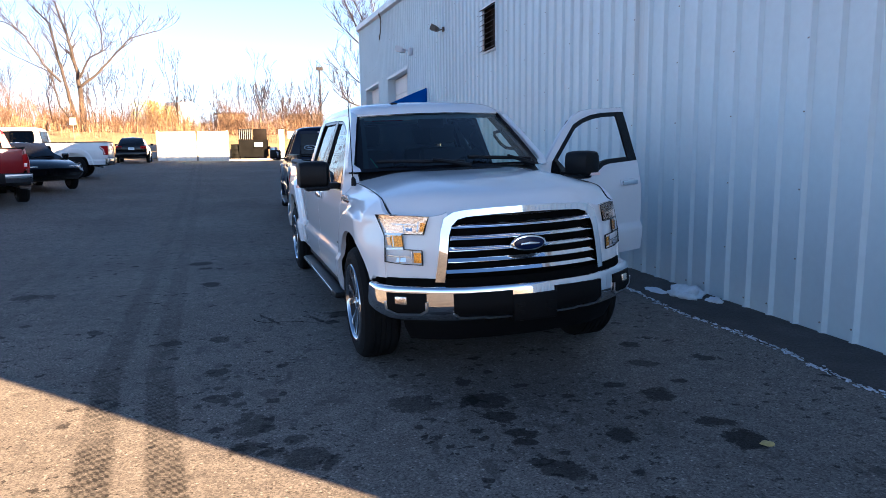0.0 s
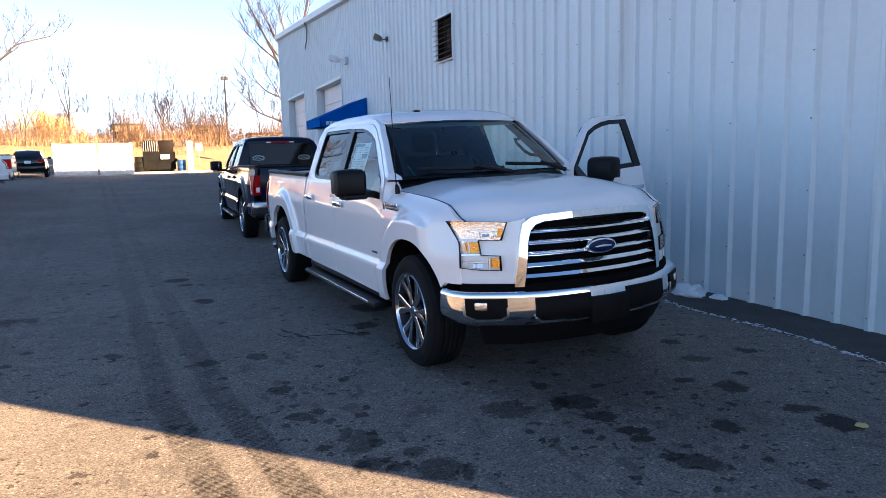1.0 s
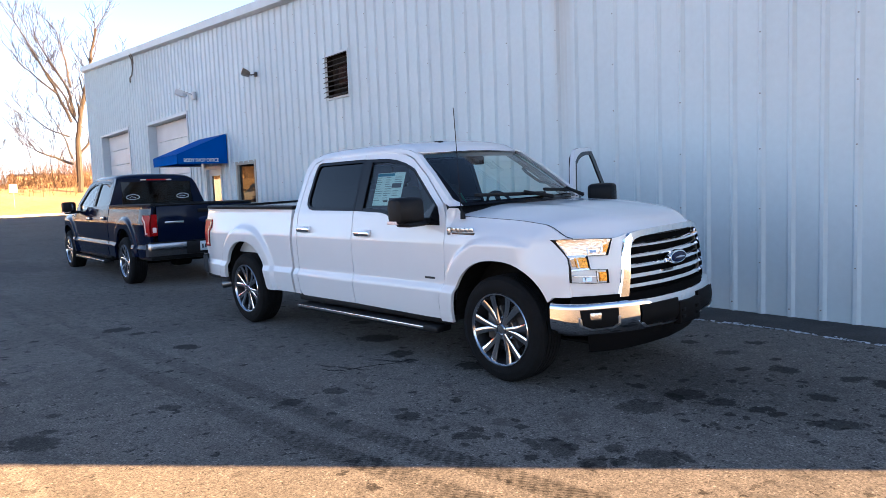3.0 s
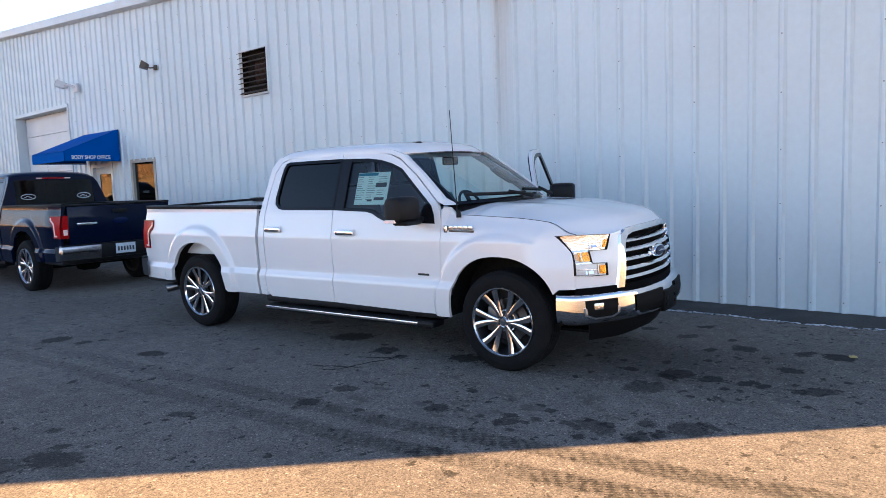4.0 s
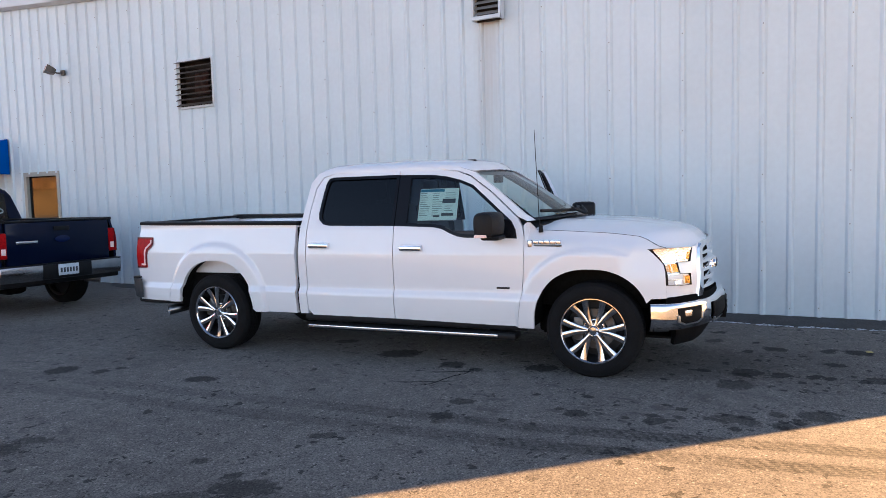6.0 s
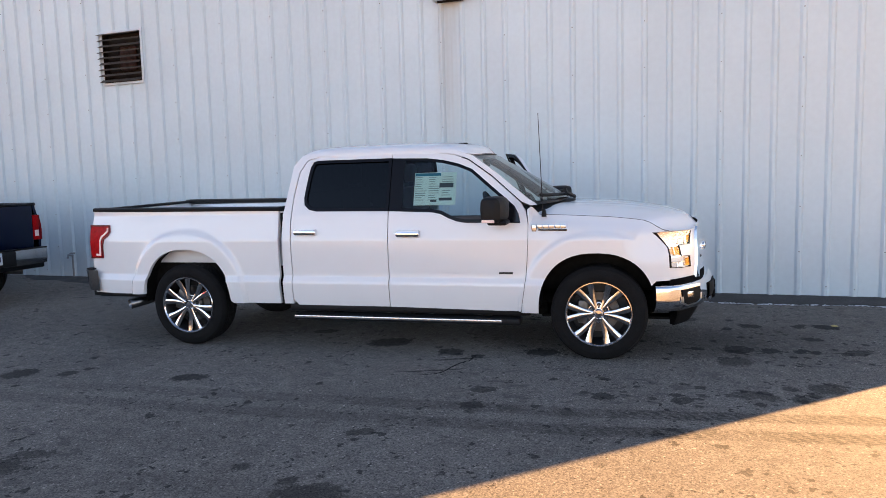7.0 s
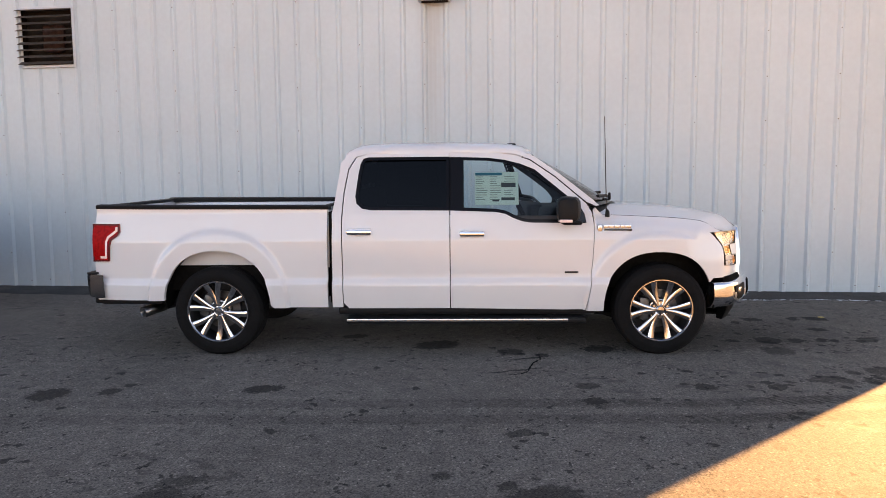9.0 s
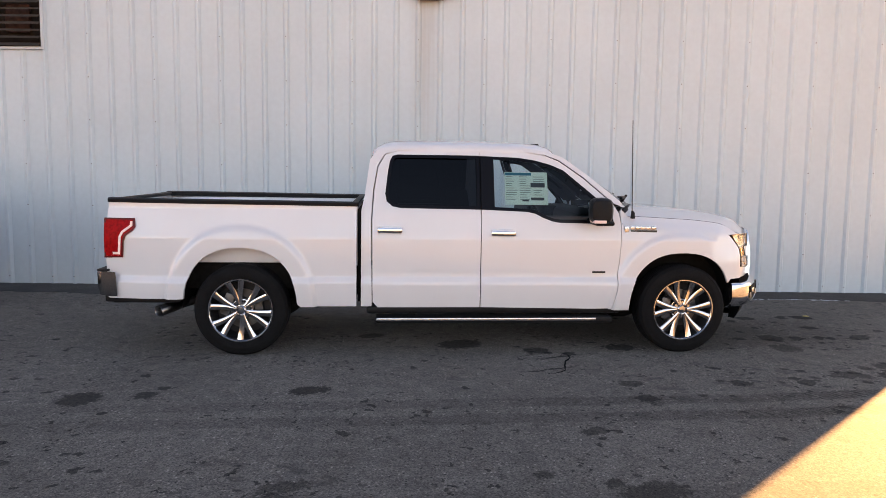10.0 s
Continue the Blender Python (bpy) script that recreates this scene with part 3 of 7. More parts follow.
        part("turn_lamp", sheet([(0.662, 0.782), (0.702, 0.784), (0.702, 0.846), (0.662, 0.844)], sg(0.004), 0.03, 0.01, (-1, 0, 0)), AMBER, hl, "amber corner reflector")
        part("turn_lamp", sheet([(0.642, 0.980), (0.662, 0.980), (0.650, 1.052), (0.622, 1.050)], sg(0.002), 0.03, 0.01, (-1, 0, 0)), AMBER, hl, "amber upper reflector")
        part("divider", sheet([(0.755, 0.955), (0.850, 0.955), (0.851, 0.968), (0.745, 0.968)], sg(0.006), 0.05, 0.01, (-1, 0, 0)), SATIN, hl)
        part("divider", sheet([(0.755, 0.866), (0.850, 0.862), (0.850, 0.874), (0.755, 0.878)], sg(0.006), 0.05, 0.01, (-1, 0, 0)), SATIN, hl)
        for strip in ([(0.68, 1.018), (0.86, 1.024), (0.86, 1.030), (0.68, 1.023)], [(0.672, 0.978), (0.678, 0.978), (0.664, 1.058), (0.658, 1.058)], [(0.742, 0.972), (0.747, 0.972), (0.747, 1.018), (0.742, 1.018)], [(0.806, 0.880), (0.811, 0.880), (0.811, 0.950), (0.806, 0.950)],
                      [(0.712, 0.780), (0.718, 0.780), (0.718, 0.856), (0.712, 0.856)], [(0.72, 0.815), (0.845, 0.822), (0.845, 0.828), (0.72, 0.821)], [(0.78, 0.780), (0.784, 0.780), (0.784, 0.815), (0.780, 0.815)]):
            part("divider", sheet(strip, sg(0.003), 0.05, 0.008, (-1, 0, 0)), SATIN, hl)
        for y0, y1, z0, z1, tilt in ((0.70, 0.735, 0.982, 1.012, -0.014), (0.824, 0.842, 0.89, 0.94, 0.016), (0.75, 0.80, 0.785, 0.812, -0.012)):
            bm = bmesh.new()
            loft(bm, [[nose(side * y, z, o) for z, o in ((z0, -0.001 - tilt * 0.3), (z1, -0.001 + tilt * 0.3), (z1, -0.02), (z0, -0.02))] for y in (y0, (y0 + y1) / 2, y1)])
            part("lamp_facet", bm, CHROME, hl)
        # front cover between headlight, grille and bumper
        cover = [(0.575, 0.668), (0.75, 0.675), (0.906, 0.677), (0.890, 0.85), (0.872, 0.98), (0.862, 1.076), (0.80, 1.079), (0.70, 1.077), (0.60, 1.072), (0.53, 1.085), (0.50, 1.10)]
        part("front_cover", sheet(cover, sg(-0.006), 0.05, 0.02, (-1, 0, 0)), paint, t)
        # tail lamp
        tl = [(-5.135, 1.192), (-4.870, 1.192), (-4.862, 1.12), (-4.885, 1.085), (-4.945, 1.045), (-4.965, 0.99), (-4.975, 0.855), (-5.135, 0.850)]
        tail = part("tail_lamp", sheet(tl, lateral(side, 0.010), 0.06, 0.03, inward), RED_LENS, t, "red tail lamp")
        part("lamp_rim", ring_strip(tl, 0.014, lateral(side, 0.014), 0.02, inward), RED_DARK, tail)
        bm = boxes((-5.135, -5.09, 0.77, 0.868, 0.85, 1.192, 0.012))
        bmesh.ops.transform(bm, matrix=Matrix.Diagonal((1, side, 1, 1)), verts=bm.verts)
        part("rear_lens", bm, RED_LENS, tail)
        pale = [(-4.905, 1.165), (-4.885, 1.165), (-4.885, 1.125), (-4.968, 1.065), (-4.985, 1.03), (-4.998, 0.88), (-5.06, 0.88), (-5.06, 0.90), (-5.016, 0.90), (-5.004, 1.035), (-4.983, 1.08), (-4.905, 1.135)]
        part("light_guide", sheet(pale, lateral(side, 0.016), 0.2, 0.01, inward), FROST, tail)
        bm = boxes((-5.139, -5.132, 0.79, 0.85, 0.90, 0.985, 0.003))
        bmesh.ops.transform(bm, matrix=Matrix.Diagonal((1, side, 1, 1)), verts=bm.verts)
        part("reversing_lens", bm, FROST, tail)
        # badge on the wing, a plain bright plate with a dark bar
        w = half_width(-0.45, 1.12)
        bm = boxes((-0.590, -0.546, w - 0.004, w + 0.003, 1.096, 1.158, 0.003), (-0.535, -0.290, w - 0.004, w + 0.006, 1.094, 1.120, 0.003))
        bmesh.ops.transform(bm, matrix=Matrix.Diagonal((1, side, 1, 1)), verts=bm.verts)
        badge = part("wing_badge", bm, GLOSS_BLACK, t, "dark wing badge with bright blocks")
        for x0, x1, z0 in [(-0.586, -0.550, 1.100)] + [(-0.538 + 0.049 * k, -0.495 + 0.049 * k, 1.127) for k in range(5)]:
            bm = boxes((x0, x1, w - 0.002, w + 0.009, z0, 1.156, 0.002))
            bmesh.ops.transform(bm, matrix=Matrix.Diagonal((1, side, 1, 1)), verts=bm.verts)
            part("badge_block", bm, SATIN, badge)
        w = half_width(-0.8, 0.74)
        bm = boxes((-0.875, -0.755, w - 0.004, w + 0.004, 0.730, 0.748, 0.002))
        bmesh.ops.transform(bm, matrix=Matrix.Diagonal((1, side, 1, 1)), verts=bm.verts)
        part("door_emblem", bm, RIM_DARK, t)
    # roof and cab back
    bm = bmesh.new()
    sect = [(0.699, 1.812), (0.688, 1.838), (0.655, 1.866), (0.58, 1.888), (0.42, 1.904), (0.21, 1.912), (0.0, 1.915)]
    ring = [(y, z) for y, z in sect] + [(-y, z) for y, z in sect[-2::-1]]
    rows = []
    for s, dz, k in ((-1.205, -0.125, 0.945), (-1.235, -0.085, 0.955), (-1.285, -0.048, 0.968), (-1.37, -0.022, 0.985), (-1.50, -0.006, 1.0), (-1.9, 0.004, 1.0), (-2.4, 0.002, 1.0), (-2.66, -0.008, 1.0), (-2.75, -0.027, 0.985), (-2.812, -0.062, 0.968), (-2.832, -0.098, 0.955)):
        bow = 0.125 * soft(-1.55, -1.275, s)
        rows.append([Vector((s + bow * (1 - (y / 0.70) ** 2), y * k, z + dz * min(1.0, max(0.15, (z - 1.80) * 9)))) for y, z in ring])
    loft(bm, rows, closed=False)
    ext = bmesh.ops.extrude_edge_only(bm, edges=[e for e in bm.edges if e.is_boundary])
    for v in ext["geom"]:
        if isinstance(v, bmesh.types.BMVert):
            v.co.z -= 0.05
            v.co.y *= 0.985
    part("roof", bm, paint, t)
    part("roof_fin", boxes((-1.355, -1.265, -0.33, -0.27, 1.866, 1.896, 0.012)), TRIM, t, "small black roof aerial")
    outer = [(-0.90, 0.70), (0.90, 0.70), (0.888, 1.27), (0.716, 1.73), (0.625, 1.815), (-0.625, 1.815), (-0.716, 1.73), (-0.888, 1.27)]
    inner = [(-0.64, 1.28), (0.64, 1.28), (0.67, 1.31), (0.62, 1.70), (0.57, 1.75), (-0.57, 1.75), (-0.62, 1.70), (-0.67, 1.31)]
    bm = bmesh.new()
    loft(bm, [[Vector((-2.950 + 0.11 * soft(1.2, 1.85, z) + dx, y, z)) for y, z in loop] for loop, dx in ((outer, 0.03), (outer, 0.0), (inner, 0.0), (inner, 0.03))], caps=False)
    back = part("cab_back", bm, paint, t)
    part("rear_window", boxes((-0.005, 0.005, -0.64, 0.64, -0.24, 0.24)), REAR_GLASS, back, "tinted rear window").matrix_basis = pose(-2.895, 0, 1.52, 0, 9, 0)
    part("brake_lamp", boxes((-2.866, -2.81, -0.18, 0.18, 1.778, 1.802, 0.008)), RED_LENS, back)
    for side in (-1, 1):
        part("cargo_lamp", boxes((-2.864, -2.81, -0.05, 0.05, 1.779, 1.801, 0.008)), FROST, back, "pale cargo lamp lens").location = (0, side * 0.235, 0)
    # hood
    bm = bmesh.new()
    S, Y = 30, 26
    grid = []
    for i in range(S + 1):
        k = i / S
        row = []
        for j in range(Y + 1):
            row.append(bm.verts.new(hood_point(k, -1 + 2 * j / Y)))
        grid.append(row)
    for a, b in zip(grid, grid[1:]):
        for j in range(Y):
            bm.faces.new((a[j], a[j + 1], b[j + 1], b[j]))
    ext = bmesh.ops.extrude_edge_only(bm, edges=[e for e in bm.edges if e.is_boundary])
    for v in ext["geom"]:
        if isinstance(v, bmesh.types.BMVert):
            v.co.z -= 0.03
    part("hood", bm, paint, t)
    # thin black cords drawn along the shut lines in place of the gaps' shade
    for side in (-1, 1):
        bm = bmesh.new()
        tube(bm, [hood_point(k, side) + Vector((0, side * 0.010, -0.004)) for k in [i / 24 for i in range(25)]], 0.0048, 5)
        part("hood_seal", bm, TRIM, t)
    # the same shade line between the hood and the grille surround
    bm = bmesh.new()
    tube(bm, [hood_point(1.0, q) + Vector((0.008, 0, -0.020)) for q in [-0.62 + i * 1.24 / 24 for i in range(25)]], 0.009, 5)
    part("hood_seal", bm, TRIM, t)
    # dark filler stands in for the shade between cab and bed
    part("bed_gap_panel", boxes((-2.978, -2.960, -0.875, 0.875, 0.46, 1.285)), UNDER, t)
    # unseen plate added below the engine to block light and darken the ground
    part("splash_shield", boxes((-0.55, 0.66, -0.60, 0.60, 0.285, 0.310, 0.01), (-0.60, -0.50, -0.55, 0.55, 0.29, 0.42, 0.02)), UNDER, t, "unseen dark plate that blocks light under the engine")
    part("engine_bay", boxes((-0.60, 0.50, -0.68, 0.68, 0.55, 1.06, 0.05)), UNDER, t)
    # windscreen, cowl, wipers
    bm = bmesh.new()
    rows = []
    for k in range(9):
        f = k / 8
        half = 0.805 + (0.668 - 0.805) * f
        row = []
        for j in range(13):
            q = -1 + 2 * j / 12
            row.append(Vector((SCREEN(f, q), q * half, 1.325 + (1.815 - 1.325) * f - 0.012 * q * q)))
        rows.append(row)
    loft(bm, rows, closed=False)
    screen = part("windscreen", bm, SCREEN_GLASS, t, "clear windscreen")
    bm = bmesh.new()
    for a, b, n0 in ((0, 0.05, 0), (0.925, 1.0, 0)):
        rows = []
        for f in (a, b):
            half = 0.805 + (0.668 - 0.805) * f
            rows.append([Vector((SCREEN(f, q) + 0.004, q * half, 1.330 + (1.815 - 1.325) * f - 0.012 * q * q)) for q in [-1 + j / 6 for j in range(13)]])
        loft(bm, rows, closed=False)
    for q0, q1 in ((-1.0, -0.935), (0.935, 1.0)):
        rows = []
        for k in range(9):
            f = k / 8
            half = 0.805 + (0.668 - 0.805) * f
            rows.append([Vector((SCREEN(f, q), q * half, 1.330 + (1.815 - 1.325) * f - 0.012 * q * q)) for q in (q0, q1)])
        loft(bm, rows, closed=False)
    part("screen_border", bm, PILLAR_BLACK, screen)
    bm = bmesh.new()
    tube(bm, [(SCREEN(0.12, -0.8) + 0.03, -0.645, 1.398), (SCREEN(0.09, -0.4) + 0.03, -0.33, 1.388), (SCREEN(0.07, 0) + 0.03, 0.02, 1.378)], 0.015, 6)
    tube(bm, [(-0.29, 0.06, 1.345), (SCREEN(0.08, -0.3) + 0.05, -0.24, 1.404)], [0.020, 0.013], 6)
    part("wiper", bm, TRIM, t)
    bm = bmesh.new()
    tube(bm, [(SCREEN(0.13, 0.08) + 0.03, 0.07, 1.408), (SCREEN(0.10, 0.45) + 0.03, 0.36, 1.392), (SCREEN(0.07, 0.85) + 0.03, 0.68, 1.372)], 0.015, 6)
    tube(bm, [(-0.40, 0.66, 1.330), (SCREEN(0.10, 0.5) + 0.05, 0.42, 1.406)], [0.020, 0.013], 6)
    part("wiper", bm, TRIM, t)
    # lining of the screen pillars inside, with a grab handle before the driver
    for side in (-1, 1):
        bm = bmesh.new()
        rings = []
        for k in range(9):
            f = 0.02 + 0.94 * k / 8
            half, z = 0.805 - 0.137 * f, 1.318 + 0.49 * f
            rings.append([Vector((SCREEN(f, 1.0) - 0.035, side * (half - 0.02), z)), Vector((SCREEN(f, 0.88) - 0.030, side * half * 0.88, z)), Vector((SCREEN(f, 0.88) - 0.100, side * half * 0.86, z - 0.02)), Vector((SCREEN(f, 1.0) - 0.125, side * (half - 0.03), z - 0.02))])
        loft(bm, rings)
        lining = part("pillar_lining", bm, CABIN, t)
        if side > 0:
            bm = bmesh.new()
            tube(bm, [(SCREEN(f, 0.88) - 0.075 - dx, (0.805 - 0.137 * f) * 0.87 - dy, 1.310 + 0.49 * f) for f, dx, dy in ((0.28, 0.0, 0.0), (0.31, 0.03, 0.075), (0.38, 0.03, 0.095), (0.52, 0.03, 0.095), (0.59, 0.03, 0.075), (0.62, 0.0, 0.0))], 0.014, 8)
            part("grab_handle", bm, CABIN_DARK, lining, "dark grab handle")
    bm = bmesh.new()
    loft(bm, [[Vector((-0.27 - 0.285 * q * q, q * 0.775, 1.29 - 0.05 * abs(q) ** 3)), Vector((-0.27 - 0.285 * q * q, q * 0.775, 1.318 - 0.06 * abs(q) ** 3)), Vector((-0.36 - 0.28 * q * q, q * 0.775, 1.340 - 0.03 * q * q)), Vector((-0.36 - 0.28 * q * q, q * 0.775, 1.30 - 0.05 * abs(q) ** 3))] for q in [-1 + j / 6 for j in range(13)]])
    part("cowl", bm, TRIM, t)
    # aerial
    bm = bmesh.new()
    tube(bm, [(-0.49, -0.845, 1.22), (-0.49, -0.847, 1.27), (-0.50, -0.85, 1.29)], [0.022, 0.018, 0.008], 8)
    tube(bm, [(-0.50, -0.85, 1.28), (-0.53, -0.85, 2.10)], [0.0045, 0.003], 6)
    part("aerial", bm, TRIM, t)
    # grille
    def front(o):
        return lambda y, z: nose(y, z, o)
    gr = part("grille", sheet([(-0.565, 0.655), (0.565, 0.655), (0.49, 1.05), (0.42, 1.085), (-0.42, 1.085), (-0.49, 1.05)], front(-0.045), 0.06, 0.02, (-1, 0, 0)), VOID, t, "black grille with chrome bars and surround")
    half_o = [(0.0, 1.120), (0.20, 1.119), (0.40, 1.110), (0.468, 1.098), (0.525, 1.062), (0.548, 0.98), (0.592, 0.662)]
    half_i = [(0.540, 0.662), (0.503, 0.95), (0.482, 1.015), (0.446, 1.052), (0.39, 1.068), (0.20, 1.078), (0.0, 1.080)]
    outline = [(-y, z) for y, z in half_o[:0:-1]] + half_o + half_i + [(-y, z) for y, z in half_i[-2::-1]]
    part("surround", sheet(outline, front(0.014), 0.05, 0.026, (-1, 0, 0)), CHROME, gr, "chrome grille surround")
    for k, z in enumerate((1.010, 0.938, 0.867, 0.796, 0.725)):
        half = 0.486 + (1.01 - z) * 0.15
        bm = bmesh.new()
        rows = []
        for j in range(15):
            y = half * (-1 + j / 7)
            rows.append([nose(y, z + dz, o) for o, dz in ((-0.04, -0.014), (0.002, -0.013), (0.008, -0.008), (-0.010, 0.012), (-0.04, 0.018))])
        loft(bm, rows)
        part("grille_bar", bm, CHROME, gr)
    for nm, a, b, o, mt in (("emblem_rim", 0.122, 0.052, 0.024, CHROME), ("emblem", 0.108, 0.041, 0.030, BLUE_BADGE)):
        bm = bmesh.new()
        p = nose(0, 0.883, 0).x
        loft(bm, [[Vector((p + o + dx, a * sc * math.cos(k * math.tau / 28), 0.883 + b * sc * math.sin(k * math.tau / 28))) for k in range(28)] for dx, sc in ((-0.05, 1.0), (-0.008, 1.0), (0.0, 0.93), (0.004, 0.6))])
        part(nm, bm, mt, gr)
    bm = bmesh.new()
    p = nose(0, 0.883, 0).x + 0.034
    tube(bm, [(p, -0.065, 0.881), (p + 0.002, 0.0, 0.886), (p, 0.065, 0.881)], [0.005, 0.010, 0.005], 6)
    part("emblem_mark", bm, SATIN, gr)
    # front bumper
    def bumper_at(y, o):
        a = abs(y)
        s = lerp_curve([(0.0, 0.945), (0.15, 0.932), (0.3, 0.912), (0.5, 0.866), (0.6, 0.815), (0.65, 0.782), (0.75, 0.715), (0.84, 0.645), (0.895, 0.57), (0.92, 0.50), (0.929, 0.425)], a)
        k = soft(0.4, 1.0, a)
        return Vector((s + o * (1 - 0.7 * k), y + o * k * math.copysign(1.0, y), 0))
    ys = [-0.929, -0.925, -0.915, -0.90, -0.87, -0.83, -0.78, -0.72, -0.65, -0.58, -0.45, -0.3, -0.15, 0]
    ys = ys + [-y for y in ys[-2::-1]]
    shell = [(-0.05, 0.640), (0.006, 0.639), (0.019, 0.632), (0.025, 0.620), (0.027, 0.605), (0.030, 0.57), (0.034, 0.535), (0.033, 0.50), (0.020, 0.465), (-0.012, 0.425), (-0.065, 0.398), (-0.12, 0.396)]
    bm = bmesh.new()
    loft(bm, [[bumper_at(y, o) + Vector((0, 0, z)) for o, z in shell] for y in ys])
    bumper = part("front_bumper", bm, CHROME, t, "polished chrome front bumper", 50)
    bm = bmesh.new()
    loft(bm, [[bumper_at(y * 0.90, o - 0.05) + Vector((0, 0, z)) for o, z in ((-0.14, 0.43), (-0.02, 0.43), (-0.04, 0.35), (-0.09, 0.265), (-0.16, 0.265))] for y in ys])
    part("air_dam", bm, MATT_BLACK, bumper)
    # black strip set into the gap above the bumper to stand for its shade
    bm = bmesh.new()
    loft(bm, [[bumper_at(y * 0.97, o) + Vector((0, 0, z)) for o, z in ((-0.16, 0.60), (-0.035, 0.60), (-0.045, 0.682), (-0.16, 0.682))] for y in ys])
    part("bumper_gap_trim", bm, VOID, bumper)

    def on_bumper(o):
        return lambda y, z: bumper_at(y, o + 0.002 + lerp_curve([(zz, oo) for oo, zz in shell[-2:0:-1]], z)) + Vector((0, 0, z))
    for side in (-1, 1):
        fog = [(side * y, z) for y, z in ((0.655, 0.490), (0.685, 0.468), (0.80, 0.464), (0.846, 0.492), (0.852, 0.600), (0.655, 0.600))]
        part("fog_pocket", sheet(fog, on_bumper(0.008), 0.03, 0.01, (-1, 0, 0)), MATT_BLACK, bumper)
        lip = [(side * y, z) for y, z in ((0.648, 0.545), (0.648, 0.486), (0.681, 0.460), (0.803, 0.456), (0.853, 0.487), (0.858, 0.545), (0.850, 0.545), (0.845, 0.494), (0.799, 0.467), (0.686, 0.471), (0.657, 0.493), (0.657, 0.545))]
        part("fog_trim", sheet(lip, on_bumper(0.016), 0.04, 0.012, (-1, 0, 0)), BRIGHT_TRIM, bumper)
        bm = boxes((0.0, 0.02, -0.042, 0.042, 0.525, 0.580, 0.008))
        fl = part("fog_lamp", bm, REFLECTOR, bumper, "clear rectangular fog lamp")
        fl.matrix_basis = Matrix.Translation(bumper_at(side * 0.785, 0.022)) @ pose(0, 0, 0, 0, 0, side * 38)
        mesh = [(side * y, z) for y, z in ((0.150, 0.438), (0.47, 0.448), (0.512, 0.475), (0.512, 0.602), (0.150, 0.606))]
        part("intake", sheet(mesh, on_bumper(0.010), 0.03, 0.01, (-1, 0, 0)), MATT_BLACK, bumper)
        line = [(side * y, z) for y, z in ((0.150, 0.428), (0.30, 0.428), (0.33, 0.436), (0.48, 0.440), (0.518, 0.474), (0.510, 0.480), (0.474, 0.452), (0.325, 0.448), (0.295, 0.440), (0.150, 0.440))]
        part("intake_trim", sheet(line, on_bumper(0.022), 0.04, 0.014, (-1, 0, 0)), BRIGHT_TRIM, bumper)
    x = bumper_at(0, 0.03).x
    bm = boxes((x - 0.05, x + 0.012, -0.150, 0.150, 0.405, 0.575, 0.01))
    for y, z in ((-0.1, 0.51), (0.1, 0.51), (-0.1, 0.46), (0.1, 0.46)):
        box(bm, x + 0.01, x + 0.018, y - 0.025, y + 0.025, z - 0.012, z + 0.012, 0.003)
    part("plate_bracket", bm, MATT_BLACK, bumper, "empty black number plate bracket")
    # tailgate, bed floor, rear bumper
    bm = boxes((-5.13, -5.06, -0.775, 0.775, 0.74, 1.325, 0.018))
    gate = part("tailgate", bm, paint, t)
    part("tailgate_cap", boxes((-5.135, -5.05, -0.775, 0.775, 1.325, 1.352, 0.012)), TRIM, gate)
    part("tailgate_handle", boxes((-5.162, -5.148, -0.12, 0.12, 1.20, 1.26, 0.008)), TRIM, gate)
    bm = bmesh.new()
    loft(bm, [[Vector((-5.152 - dx, 0.115 * sc * math.cos(k * math.tau / 24), 1.08 + 0.048 * sc * math.sin(k * math.tau / 24))) for k in range(24)] for dx, sc in ((0.0, 1.0), (0.012, 1.0), (0.016, 0.8))])
    part("tailgate_emblem", bm, BLUE_BADGE if paint is NAVY_PAINT else SATIN, gate)
    part("tailgate_badge", boxes((-5.158, -5.15, 0.36, 0.66, 1.04, 1.075, 0.003)), SATIN, gate)
    part("bed_floor", boxes((-5.07, -2.98, -0.79, 0.79, 0.76, 0.80, 0.01)), UNDER, t)
    part("bed_front_wall", boxes((-3.02, -2.975, -0.86, 0.86, 0.78, 1.325, 0.01)), paint, t)
    part("bed_front_cap", boxes((-3.03, -2.972, -0.84, 0.84, 1.325, 1.346, 0.008)), TRIM, t)
    bm = bmesh.new()
    pl = [(-0.945, -5.085), (-0.942, -5.14), (-0.91, -5.18), (-0.6, -5.225), (-0.25, -5.235), (0.25, -5.235), (0.6, -5.225), (0.91, -5.18), (0.942, -5.14), (0.945, -5.085)]
    loft(bm, [[Vector((s + dx, y, z)) for dx, z in ((0.05, 0.73), (-0.01, 0.735), (-0.018, 0.72), (-0.015, 0.60), (0.0, 0.53), (0.06, 0.52))] for y, s in pl])
    rb = part("rear_bumper", bm, DULL_CHROME, t, "dull chrome rear step bumper")
    part("step_pad", boxes((-5.20, -5.10, -0.915, 0.915, 0.733, 0.752, 0.006)), TRIM, rb)
    part("bumper_centre", boxes((-5.258, -5.2, -0.37, 0.37, 0.535, 0.737, 0.012)), TRIM, rb)
    part("valance", boxes((-5.08, -4.52, -0.90, -0.78, 0.455, 0.515, 0.01), (-5.08, -4.52, 0.78, 0.90, 0.455, 0.515, 0.01), (-5.15, -5.0, -0.9, 0.9, 0.46, 0.56, 0.02)), TRIM, rb)
